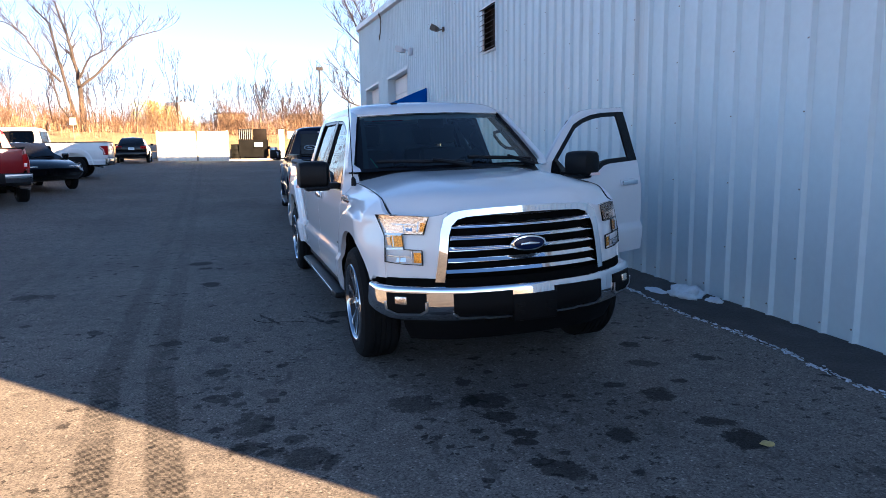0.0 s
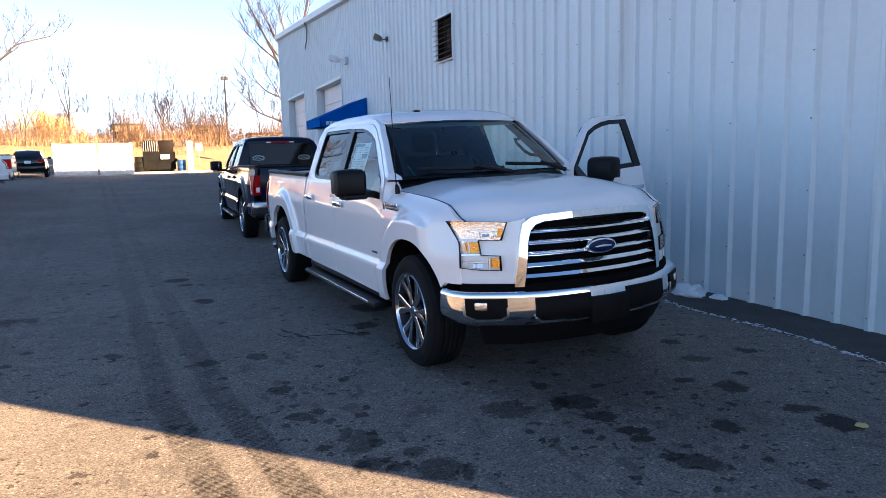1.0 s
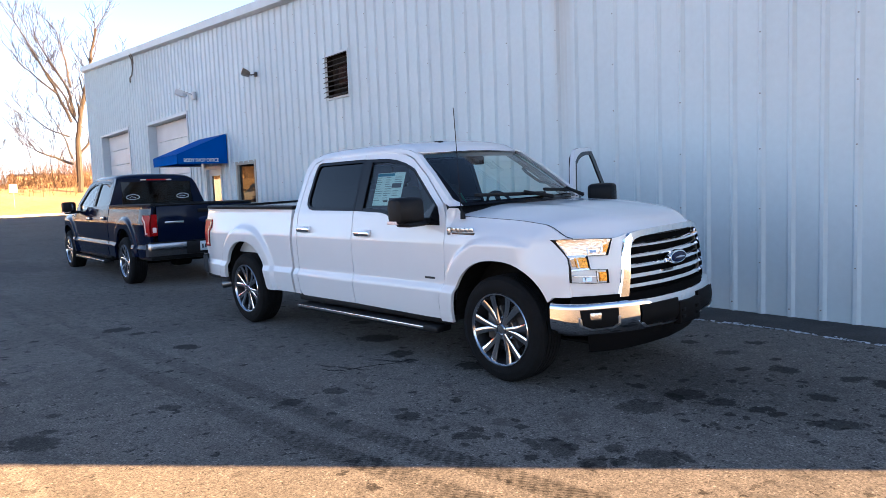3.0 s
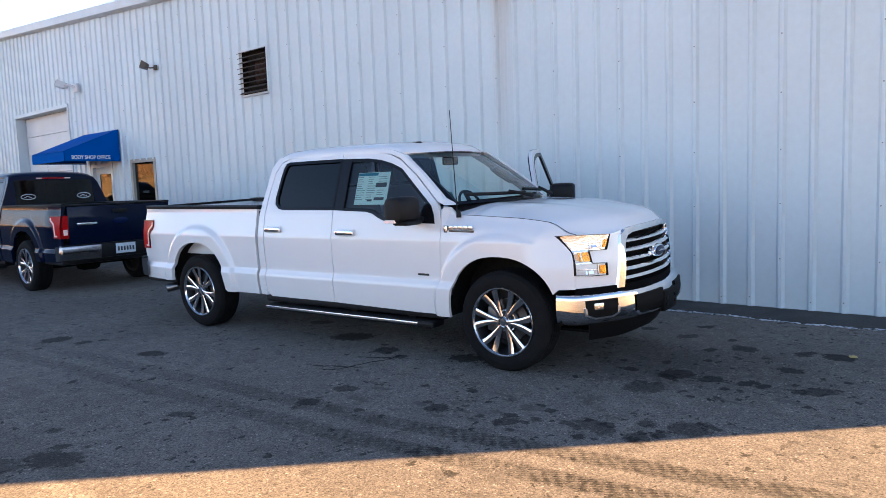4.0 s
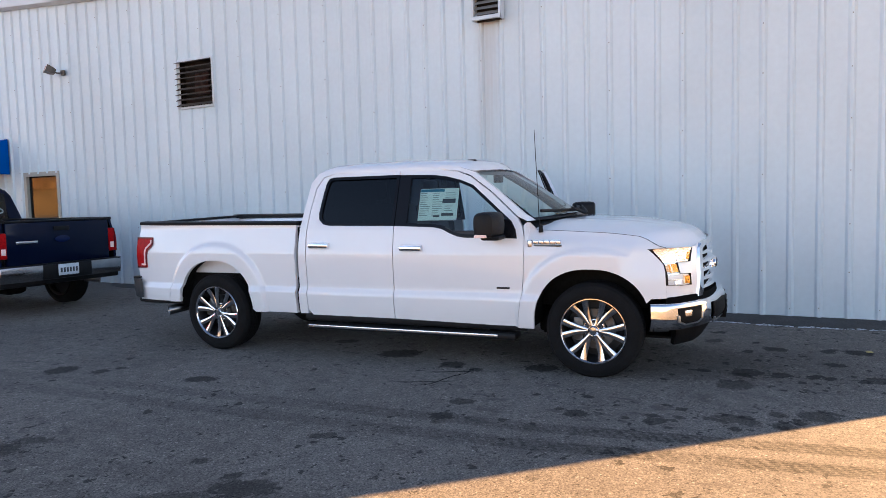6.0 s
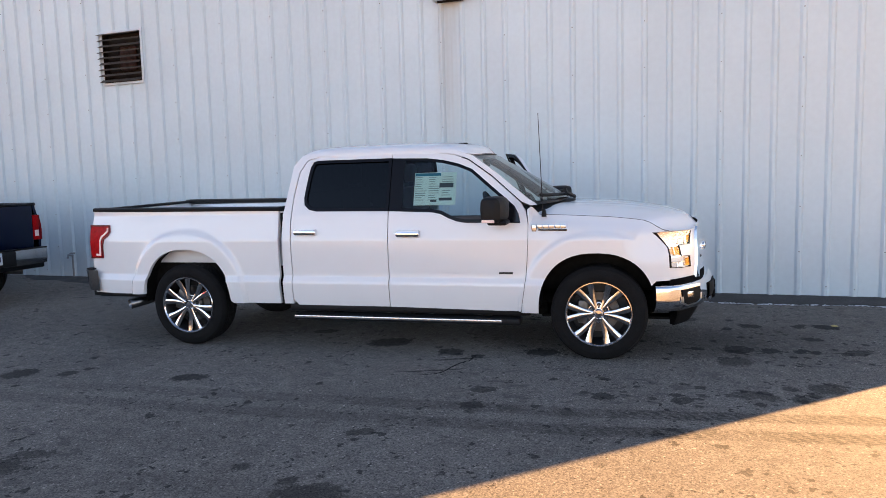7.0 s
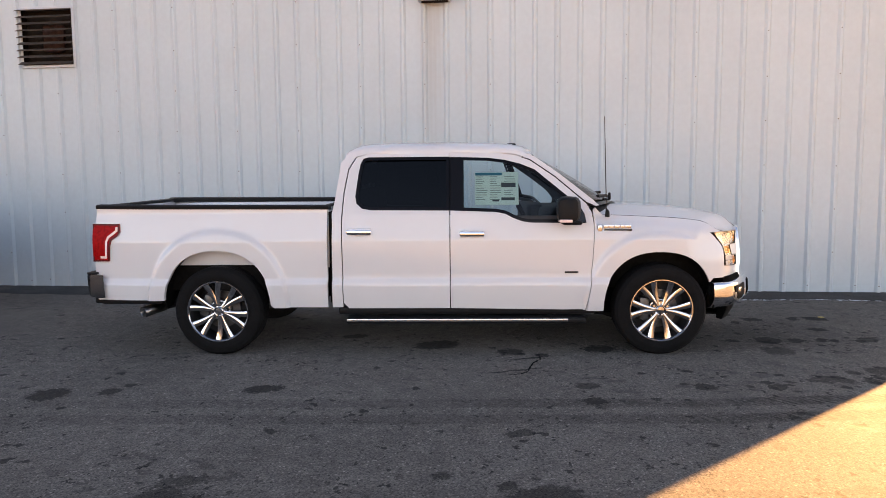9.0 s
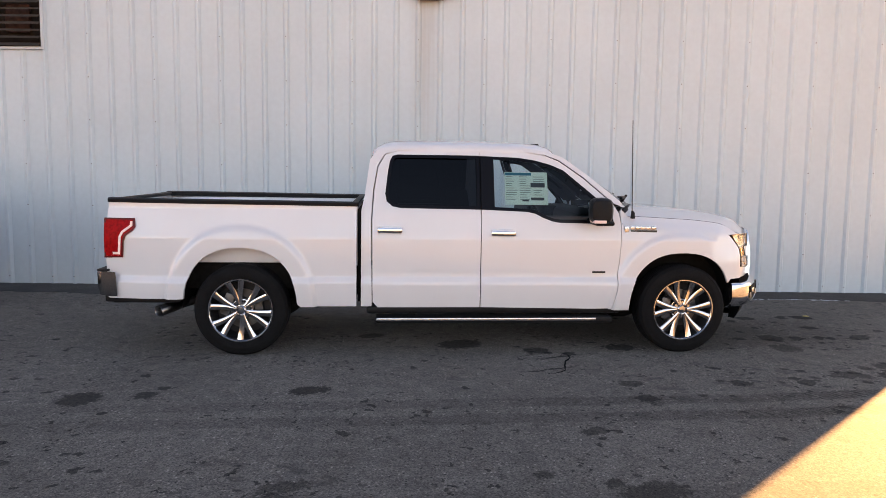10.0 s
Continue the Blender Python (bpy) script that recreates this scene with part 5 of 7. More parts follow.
def ground():
    """One sheet out to the horizon, fine near the trucks."""
    def ticks(lo, hi, near0, near1):
        out = [near0 + (near1 - near0) * i / 44 for i in range(45)]
        d = 1.5
        while out[0] > lo:
            out.insert(0, max(lo, out[0] - d))
            d *= 1.35
        d = 1.5
        while out[-1] < hi:
            out.append(min(hi, out[-1] + d))
            d *= 1.35
        return out
    xs, ys = ticks(-1500, 1500, -24, 12), ticks(-1500, 1500, -4, 72)
    bm = bmesh.new()
    rows = [[bm.verts.new((x, y, ground_z(x, y))) for x in xs] for y in ys]
    for a, b in zip(rows, rows[1:]):
        for i in range(len(xs) - 1):
            bm.faces.new((a[i], a[i + 1], b[i + 1], b[i]))
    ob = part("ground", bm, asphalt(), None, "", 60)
    ob.data.materials.append(shader("winter grass", (0.30, 0.21, 0.10), 0.95, 0, grain=0.35, grain_size=9, blotch=0.3, blotch_size=0.4, bump=0.6, bump_size=6))
    for f in ob.data.polygons:
        c = f.center
        if c.y > 53.2 + 0.6 * math.sin(c.x) or abs(c.x) > 120 or c.y < -90:
            f.material_index = 1
    return tagged(ob, "worn grey asphalt yard with oil drips", "ground", kind="structure")


ground()

# ---- building ----
WX = 4.50
Y0, Y1 = -0.82, 34.0
PITCH, PHASE = 0.3062, 6.735


def eave(y):
    return 5.78 + (y - 17.0) * 0.072


def sheet_metal():
    m = shader("white sheet metal", (0.560, 0.633, 0.670), 0.42, 0.0, grain=0.03, grain_size=14, blotch=0.05, blotch_size=0.8, bump=0.06, bump_size=3, vary=0.05)
    # a rusty run below the intake hood
    nt = m.node_tree
    b = nt.nodes["Principled BSDF"]
    base = b.inputs["Base Color"].links[0].from_socket
    co = nt.nodes.new("ShaderNodeTexCoord").outputs["Object"]
    sep = nt.nodes.new("ShaderNodeSeparateXYZ")
    nt.links.new(co, sep.inputs[0])
    streak = nt.nodes.new("ShaderNodeTexNoise")
    streak.inputs["Scale"].default_value = 1.0
    mp = nt.nodes.new("ShaderNodeMapping")
    mp.inputs["Scale"].default_value = (1, 26, 0.7)
    nt.links.new(co, mp.inputs[0])
    nt.links.new(mp.outputs[0], streak.inputs["Vector"])
    across = math_node(nt, "SUBTRACT", 1.0, math_node(nt, "MULTIPLY", math_node(nt, "ABSOLUTE", math_node(nt, "SUBTRACT", sep.outputs["Y"], 7.56)), 4.2))
    down = math_node(nt, "MULTIPLY", math_node(nt, "SUBTRACT", sep.outputs["Z"], 1.4), 0.38)
    k = math_node(nt, "MULTIPLY", math_node(nt, "MULTIPLY", math_node(nt, "MAXIMUM", across, 0.0), math_node(nt, "MAXIMUM", down, 0.0)), streak.outputs["Fac"])
    k = math_node(nt, "MINIMUM", math_node(nt, "MULTIPLY", k, 0.75), 0.5)
    mixc = nt.nodes.new("ShaderNodeMix")
    mixc.data_type = "RGBA"
    nt.links.new(k, mixc.inputs["Factor"])
    nt.links.new(base, mixc.inputs["A"])
    mixc.inputs["B"].default_value = (0.30, 0.22, 0.14, 1)
    nt.links.new(mixc.outputs["Result"], b.inputs["Base Color"])
    return m


METAL = sheet_metal()
METAL_EDGE = shader("white folded trim", (0.55, 0.60, 0.64), 0.45, 0, blotch=0.06, blotch_size=2)
OPENINGS = [(12.87, 13.72, 3.33, 4.16), (17.42, 18.55, 1.25, 2.30), (19.55, 20.75, 0.0, 2.30), (21.95, 25.75, 0.0, 3.92), (28.10, 32.00, 0.0, 4.02)]


def rib_offset(y):
    """How far the steel stands out: a tall rib every 306 mm with sloping flanks."""
    u = ((y - PHASE) / PITCH) % 1.0
    d = min(u, 1 - u) * PITCH
    if d < 0.016:
        return 0.034
    if d < 0.044:
        return 0.034 * (0.044 - d) / 0.028
    return 0.0


def wall_piece(bm, ya, yb, za, zb):
    """Ribbed steel between two widths and two heights; zb None runs to the eave."""
    cuts = {ya, yb}
    k = math.floor((ya - PHASE) / PITCH) - 1
    while k * PITCH + PHASE < yb + 0.1:
        for d in (-0.044, -0.016, 0.016, 0.044):
            y = k * PITCH + PHASE + d
            if ya < y < yb:
                cuts.add(y)
        k += 1
    cuts = sorted(cuts)
    lo = [bm.verts.new((WX - rib_offset(y), y, za)) for y in cuts]
    hi = [bm.verts.new((WX - rib_offset(y), y, eave(y) if zb is None else zb)) for y in cuts]
    for i in range(len(cuts) - 1):
        bm.faces.new((lo[i], lo[i + 1], hi[i + 1], hi[i]))


wall = tagged(new("wall_west"), "white ribbed steel wall of a workshop", "wall", kind="structure")
PANEL = 3 * PITCH
y = Y0
n_panels = int(math.ceil((Y1 - Y0) / PANEL))
first = math.floor((Y0 - PHASE) / PANEL)
for i in range(n_panels + 2):
    ya, yb = max(Y0, (first + i) * PANEL + PHASE), min(Y1, (first + i + 1) * PANEL + PHASE)
    if yb - ya < 0.01:
        continue
    bm = bmesh.new()
    marks = sorted({ya, yb} | {v for o in OPENINGS for v in o[:2] if ya < v < yb})
    for a, b in zip(marks, marks[1:]):
        mid = (a + b) / 2
        hole = [o for o in OPENINGS if o[0] < mid < o[1]]
        if not hole:
            wall_piece(bm, a, b, -0.02, None)
        else:
            if hole[0][2] > 0:
                wall_piece(bm, a, b, -0.02, hole[0][2])
            wall_piece(bm, a, b, hole[0][3], None)
    part("wall_panel", bm, METAL, wall, "", 20)
# screws along the laps and the girts
bm = bmesh.new()
k = math.ceil((Y0 - PHASE) / PITCH)
rng = random.Random(2)
while k * PITCH + PHASE < Y1:
    yy = k * PITCH + PHASE
    zs = [0.55 + 0.592 * j for j in range(9)] if k % 3 == 0 else [0.12]
    for z in zs:
        z += rng.uniform(-0.02, 0.02)
        if z < eave(yy) - 0.2 and not any(o[0] - 0.05 < yy < o[1] + 0.05 and o[2] - 0.05 < z < o[3] + 0.05 for o in OPENINGS):
            box(bm, WX - 0.042, WX - 0.034, yy - 0.006, yy + 0.006, z - 0.006, z + 0.006)
    k += 1
tagged(part("screw", bm, shader("screw heads", (0.25, 0.24, 0.23), 0.5, 0.6), wall, "", 0), kind="stuff")
# the rest of the shell: roof, gutter, other walls
DEPTH = 24.0
bm = bmesh.new()
loft(bm, [[Vector((x, y, eave(y) + (x - WX) * 0.02 + dz)) for x, dz in ((WX - 0.10, -0.005), (WX + DEPTH, -0.005), (WX + DEPTH, 0.10), (WX - 0.10, 0.10))] for y in (Y0, Y1 + 0.1)])
tagged(part("roof", bm, METAL_EDGE, None, "", 0), "white sheet-metal workshop roof", "roof", kind="structure")
bm = bmesh.new()
loft(bm, [[Vector((x, y, eave(y) + dz)) for x, dz in ((WX - 0.16, -0.06), (WX - 0.03, -0.10), (WX - 0.03, 0.12), (WX - 0.17, 0.13))] for y in (Y0, Y1 + 0.12)])
tagged(part("trim_eave", bm, METAL_EDGE, None, "", 0), "white folded eave trim", "trim", kind="structure")
bm = boxes((WX - 0.04, WX + 0.10, Y1 - 0.02, Y1 + 0.10, -0.02, eave(Y1) - 0.12))
tagged(part("trim_corner", bm, METAL_EDGE, None, "", 0), "white folded corner trim", "trim", kind="structure")
bm = bmesh.new()
box(bm, WX + 0.10, WX + DEPTH, Y1 - 0.1, Y1, -0.3, eave(Y1) - 0.02)
tagged(part("wall_north", bm, METAL_EDGE, None, "", 0), "white steel end wall", "wall", kind="structure")
bm = boxes((WX + 0.01, WX + DEPTH, Y0, Y0 + 0.1, -0.3, eave(Y0) - 0.02))
tagged(part("wall_south", bm, METAL_EDGE, None, "", 0), "white steel end wall", "wall", kind="structure")
bm = boxes((WX + DEPTH - 0.1, WX + DEPTH, Y0 + 0.1, Y1 - 0.1, -0.3, eave(Y0)))
tagged(part("wall_east", bm, METAL_EDGE, None, "", 0), "white steel back wall", "wall", kind="structure")

WHEELS = wheel_meshes(0.403, 0.276, 0.275)
WHITE_TRUCK_POSE = pose(1.859, 5.132, 0.021, 0, 0, -85.6) @ pose(0, 0, 0, 1.3)
white_truck = pickup(WHITE_TRUCK_POSE, WHITE_PAINT, "white crew-cab pickup with chrome trim and driver's door open", "pickups by the wall", True, False, WHEELS, 0.039)
window_sticker(white_truck)
BLUE_TRUCK_POSE = pose(1.48, 18.42, 0.03, 0, -0.4, 91.5) @ Matrix.Diagonal((1.03, 1.03, 1.03, 1))
pickup(BLUE_TRUCK_POSE, NAVY_PAINT, "dark navy crew-cab pickup parked tail out by the wall", "pickups by the wall", False, True, WHEELS)


# ---- fittings on the wall ----
BLUE_CANVAS = shader("blue awning canvas", (0.002, 0.085, 0.38), 0.9, 0, grain=0.08, grain_size=120, blotch=0.08, blotch_size=3, bump=0.15, bump_size=150, Specular_IOR_Level=0.12)
CREAM = shader("cream lettering", (0.75, 0.76, 0.74), 0.6)
DOOR_WHITE = shader("painted steel door", (0.60, 0.61, 0.62), 0.5, 0, grain=0.03, blotch=0.07, blotch_size=1.5)
DARK_VOID = shader("dark louvre throat", (0.02, 0.016, 0.014), 0.9, 0, grain=0.4, grain_size=6, blotch=0.4, blotch_size=4)
RUSTY = shader("weathered louvre steel", (0.085, 0.070, 0.060), 0.6, 0.3, grain=0.2, grain_size=20, blotch=0.3, blotch_size=5)
TAN_FRAME = shader("tan window frame", (0.36, 0.34, 0.30), 0.5, 0, grain=0.08)
GREY_METAL = shader("grey painted metal", (0.25, 0.255, 0.26), 0.5, 0.2, grain=0.08, blotch=0.1)
DARK_BRONZE = shader("bronze lamp housing", (0.10, 0.085, 0.07), 0.45, 0.4, grain=0.1)
MIRROR_GLASS = glass("window glass", (0.25, 0.25, 0.25), through=0.4)


def louvre_vent():
    """A square exhaust louvre set through the wall, with flaps ajar."""
    y0, y1, z0, z1 = 12.87, 13.72, 3.33, 4.16
    v = thing("louvre_vent", pose(WX, 0, 0), "weathered square louvre vent with dark flaps", "vent")
    part("throat", boxes((0.13, 0.16, y0, y1, z0, z1), (0.0, 0.15, y0 - 0.02, y0, z0, z1), (0.0, 0.15, y1, y1 + 0.02, z0, z1), (0.0, 0.15, y0, y1, z0 - 0.02, z0), (0.0, 0.15, y0, y1, z1, z1 + 0.02)), DARK_VOID, v)
    for a in ((y0 - 0.03, y0 + 0.015, z0 - 0.03, z1 + 0.03), (y1 - 0.015, y1 + 0.03, z0 - 0.03, z1 + 0.03), (y0 + 0.015, y1 - 0.015, z1 - 0.01, z1 + 0.03), (y0 + 0.015, y1 - 0.015, z0 - 0.03, z0 + 0.01)):
        part("frame", boxes((-0.012 if a[0] > 13.5 else -0.05, 0.0, *a, 0.004)), METAL_EDGE, v)
    n = 9
    for k in range(n):
        z = z0 + 0.04 + (z1 - z0 - 0.06) * k / (n - 1)
        bm = bmesh.new()
        box(bm, -0.045, 0.045, y0 + 0.02, y1 + 0.010 + 0.010 * (k % 3), -0.004, 0.004)
        ob = part("flap", bm, RUSTY, v)
        ob.matrix_basis = pose(-0.058, 0, z, 0, -32 + (k * 37 % 11), 0)
    part("motor", boxes((0.08, 0.13, 13.1, 13.45, 3.55, 3.95, 0.04)), shader("grimy motor paint", (0.055, 0.03, 0.028), 0.8, 0, grain=0.4, grain_size=12, blotch=0.5, blotch_size=9), v)
    return v


def wall_window():
    w = tagged(new("window_1"), "office window with tan frame and reflecting pane", "window", kind="structure")
    y0, y1, z0, z1 = 17.42, 18.55, 1.25, 2.30
    part("pane", boxes((WX + 0.045, WX + 0.055, y0 + 0.05, y1 - 0.05, z0 + 0.05, z1 - 0.05)), MIRROR_GLASS, w)
    part("window_frame", boxes((WX - 0.02, WX + 0.10, y0 - 0.04, y0 + 0.05, z0 - 0.04, z1 + 0.04), (WX - 0.02, WX + 0.10, y1 - 0.05, y1 + 0.04, z0 - 0.04, z1 + 0.04), (WX - 0.022, WX + 0.10, y0 + 0.05, y1 - 0.05, z1 - 0.05, z1 + 0.04), (WX - 0.022, WX + 0.10, y0 + 0.05, y1 - 0.05, z0 - 0.04, z0 + 0.05)), TAN_FRAME, w, "", 0)
    part("window_sill", boxes((WX - 0.06, WX + 0.02, y0 - 0.06, y1 + 0.06, z0 - 0.075, z0 - 0.04)), METAL_EDGE, w, "", 0)
    part("dim_room", boxes((WX + 0.6, WX + 0.62, y0 - 0.3, y1 + 0.3, 0.6, 2.6)), DARK_VOID, w, "", 0)


def office_door():
    d = tagged(new("door_1"), "white glazed office door under the awning", "door", kind="structure")
    y0, y1, z1 = 19.55, 20.75, 2.30
    part("door_leaf", boxes((WX + 0.06, WX + 0.10, y0 + 0.08, y0 + 0.26, 0.03, z1 - 0.08), (WX + 0.06, WX + 0.10, y1 - 0.26, y1 - 0.08, 0.03, z1 - 0.08), (WX + 0.06, WX + 0.10, y0 + 0.26, y1 - 0.26, 0.03, 0.45), (WX + 0.06, WX + 0.10, y0 + 0.26, y1 - 0.26, z1 - 0.25, z1 - 0.08)), DOOR_WHITE, d, "", 0)
    part("door_glass", boxes((WX + 0.075, WX + 0.085, y0 + 0.26, y1 - 0.26, 0.45, z1 - 0.25)), MIRROR_GLASS, d, "", 0)
    part("door_frame", boxes((WX - 0.03, WX + 0.12, y0, y0 + 0.08, 0.0, z1), (WX - 0.03, WX + 0.12, y1 - 0.08, y1, 0.0, z1), (WX - 0.03, WX + 0.12, y0 + 0.08, y1 - 0.08, z1 - 0.08, z1)), METAL_EDGE, d, "", 0)
    part("door_handle", boxes((WX + 0.0, WX + 0.06, y0 + 0.12, y0 + 0.18, 0.98, 1.08, 0.01)), SATIN, d)
    part("dark_room", boxes((WX + 0.7, WX + 0.72, y0 - 0.3, y1 + 0.3, 0.0, 2.6)), DARK_VOID, d, "", 0)


def roller_door(name, y0, y1, z1, depth=0.24):
    """A sectional workshop door set back in its opening."""
    d = tagged(new(name), "closed white sectional workshop door", "garage door", kind="structure")
    rows = 7
    for k in range(rows):
        a, b = 0.02 + (z1 - 0.03) * k / rows, 0.02 + (z1 - 0.03) * (k + 1) / rows
        bm = bmesh.new()
        box(bm, WX + depth, WX + depth + 0.05, y0 + 0.02, y1 - 0.02, a, b - 0.012, 0.006)
        box(bm, WX + depth - 0.006, WX + depth + 0.01, y0 + 0.10, y1 - 0.10, a + 0.07, b - 0.08, 0.004)
        part("door_panel", bm, DOOR_WHITE, d, "", 0)
    part("door_jamb", boxes((WX - 0.035, WX + depth + 0.02, y0 - 0.06, y0, 0, z1)), METAL_EDGE, d, "", 0)
    part("door_jamb", boxes((WX - 0.035, WX + depth + 0.02, y1, y1 + 0.06, 0, z1)), METAL_EDGE, d, "", 0)
    part("door_head", boxes((WX - 0.037, WX + depth + 0.02, y0 - 0.06, y1 + 0.06, z1, z1 + 0.09)), METAL_EDGE, d, "", 0)


def awning():
    """A canvas awning with open wedge shape, a short valance and lettering on its side."""
    y0, y1, p, z0, zv, z1 = 19.05, 21.0, 1.30, 2.33, 2.56, 3.10
    a = thing("awning", pose(WX - 0.035, 0, 0), "bright blue canvas awning with lettered side valance", "awning")
    def cloth(pts, off=(0, 0, 0)):
        bm = bmesh.new()
        vs = [bm.verts.new(Vector(q)) for q in pts]
        f = bm.faces.new(vs)
        ext = bmesh.ops.extrude_face_region(bm, geom=[f])
        for v in ext["geom"]:
            if isinstance(v, bmesh.types.BMVert):
                v.co += Vector(off)
        return bm
    part("top_cloth", cloth([(0, y0, z1), (0, y1, z1), (-p, y1, zv), (-p, y0, zv)], (0, 0, -0.012)), BLUE_CANVAS, a, "", 0)
    part("front_valance", cloth([(-p, y0, zv), (-p, y1, zv), (-p, y1, z0), (-p, y0, z0)], (0.012, 0, 0)), BLUE_CANVAS, a, "", 0)
    part("side_cloth", cloth([(0, y0, z1), (-p, y0, zv), (-p, y0, z0), (0, y0, z0)], (0, 0.012, 0)), BLUE_CANVAS, a, "", 0)
    part("side_cloth", cloth([(0, y1, z1), (-p, y1, zv), (-p, y1, z0), (0, y1, z0)], (0, -0.012, 0)), BLUE_CANVAS, a, "", 0)
    bm = bmesh.new()
    tube(bm, [(-0.02, y0 + 0.03, z0 + 0.02), (-p + 0.02, y0 + 0.03, z0 + 0.02), (-p + 0.02, y1 - 0.03, z0 + 0.02), (-0.02, y1 - 0.03, z0 + 0.02)], 0.015, 6)
    part("frame_tube", bm, GREY_METAL, a)
    cu = bpy.data.curves.new("lettering", "FONT")
    cu.body, cu.size, cu.align_x, cu.align_y, cu.extrude = "BODY SHOP OFFICE", 0.125, "CENTER", "CENTER", 0.002
    cu.materials.append(CREAM)
    cu.offset = 0.003
    txt = new("lettering", cu)
    txt.parent = a
    txt.matrix_basis = pose(-p * 0.53, y0 - 0.004, z0 + 0.085, 90, 0, 0) @ Matrix.Diagonal((0.80, 1, 1, 1))
    txt["label"] = "cream block lettering"
    return a


def flood_lamp():
    f = thing("flood_lamp", pose(WX - 0.03, 16.98, 4.31) @ Matrix.Diagonal((0.75, 0.75, 0.75, 1)), "bronze rectangular flood lamp on an arm", "wall lamp")
    part("base", boxes((-0.06, 0.0, -0.07, 0.07, -0.07, 0.07, 0.01)), DARK_BRONZE, f)
    bm = bmesh.new()
    tube(bm, [(-0.05, 0, 0), (-0.16, 0.06, -0.02), (-0.22, 0.16, 0.03)], 0.02, 8)
    part("arm", bm, DARK_BRONZE, f)
    bm = bmesh.new()
    loft(bm, [[Vector((x, y, z)) for y, z in ((-0.16 * k, -0.09 * k), (0.16 * k, -0.09 * k), (0.16 * k, 0.09 * k), (-0.16 * k, 0.09 * k))] for x, k in ((0.12, 0.7), (0.02, 0.95), (-0.12, 1.05))])
    head = part("head", bm, DARK_BRONZE, f, "", 0)
    head.matrix_basis = pose(-0.25, 0.22, 0.06, 0, 22, -25)
    part("lens", boxes((-0.128, -0.121, -0.15, 0.15, -0.08, 0.08, 0.003)), FROST, head)


def wall_pack():
    f = thing("security_lamp", pose(WX - 0.03, 21.12, 4.33) @ Matrix.Diagonal((0.9, 0.9, 0.9, 1)), "white wall lamp with a slanted head", "wall lamp")
    part("back_box", boxes((-0.10, 0.0, -0.12, 0.12, -0.12, 0.12, 0.02)), DOOR_WHITE, f)
    bm = bmesh.new()
    tube(bm, [(-0.08, 0, 0.02), (-0.22, 0.14, 0.10), (-0.30, 0.28, 0.12)], 0.03, 8)
    part("arm", bm, DOOR_WHITE, f)
    bm = bmesh.new()
    loft(bm, [[Vector((x, y, z)) for y, z in ((-0.14 * k, -0.09 * k), (0.14 * k, -0.09 * k), (0.12 * k, 0.09 * k), (-0.12 * k, 0.09 * k))] for x, k in ((0.16, 0.6), (0.05, 1.0), (-0.18, 1.0))])
    head = part("head", bm, DOOR_WHITE, f, "", 0)
    head.matrix_basis = pose(-0.30, 0.34, 0.10, 0, 18, -20)
    part("lens", boxes((-0.19, -0.182, -0.10, 0.10, -0.06, 0.06, 0.003)), GREY_METAL, head)


def fan_unit():
    """A small intake hood low on the frame's top edge, with slats."""
    u = thing("intake_hood", pose(WX - 0.03, 7.50, 4.03), "white framed intake hood with grey slats", "vent")
    part("hood", boxes((-0.16, 0.0, -0.22, -0.19, 0.0, 0.62, 0.004), (-0.16, 0.0, 0.19, 0.22, 0.0, 0.62, 0.004), (-0.17, 0.0, -0.22, 0.22, 0.62, 0.65, 0.004), (-0.17, -0.12, -0.22, 0.22, 0.0, 0.05, 0.004)), METAL_EDGE, u, "", 0)
    part("backing", boxes((-0.02, 0.0, -0.19, 0.19, 0.0, 0.62)), DARK_VOID, u)
    for k in range(7):
        part("slat", boxes((-0.05, 0.05, -0.19, 0.19, -0.003, 0.003)), GREY_METAL, u).matrix_basis = pose(-0.10, 0, 0.10 + 0.075 * k, 0, -35, 0)


def cable():
    c = thing("cable", pose(WX - 0.06, 0, 0), "dark cable hanging loose below the eave", "cable")
    bm = bmesh.new()
    tube(bm, [(-0.10, 26.80, eave(26.8) - 0.05), (-0.02, 26.82, 6.25), (-0.03, 26.75, 5.95), (-0.02, 26.95, 5.75), (-0.03, 27.15, 5.70), (-0.02, 27.2, 5.55)], 0.022, 6)
    part("wire", bm, DARK_BRONZE, c)
    bm = bmesh.new()
    tube(bm, [(-0.11, 26.62, eave(26.6) - 0.03), (-0.05, 26.6, 6.3), (-0.03, 26.66, 6.1)], 0.018, 6)
    part("wire", bm, DARK_BRONZE, c)


def hose_bib():
    h = thing("hose_tap", pose(WX - 0.03, 14.67, 0), "small grey standpipe with a tap at the wall foot", "tap")
    bm = bmesh.new()
    tube(bm, [(-0.03, 0, 0.0), (-0.03, 0, 0.42)], 0.016, 8)
    part("pipe", bm, GREY_METAL, h)
    bm = bmesh.new()
    tube(bm, [(-0.03, 0, 0.40), (-0.12, 0, 0.42), (-0.14, 0, 0.36)], 0.018, 8)
    box(bm, -0.06, 0.0, -0.04, 0.04, 0.43, 0.455, 0.006)
    part("tap", bm, GREY_METAL, h)


louvre_vent()
wall_window()
office_door()
roller_door("door_2", 21.95, 25.75, 3.92)
roller_door("door_3", 28.10, 32.00, 4.02)
awning()
flood_lamp()
wall_pack()
fan_unit()
cable()
hose_bib()

# downpipe-like stain run and base strip along the wall
bm = bmesh.new()
rng = random.Random(11)
rows = []
yy = Y0
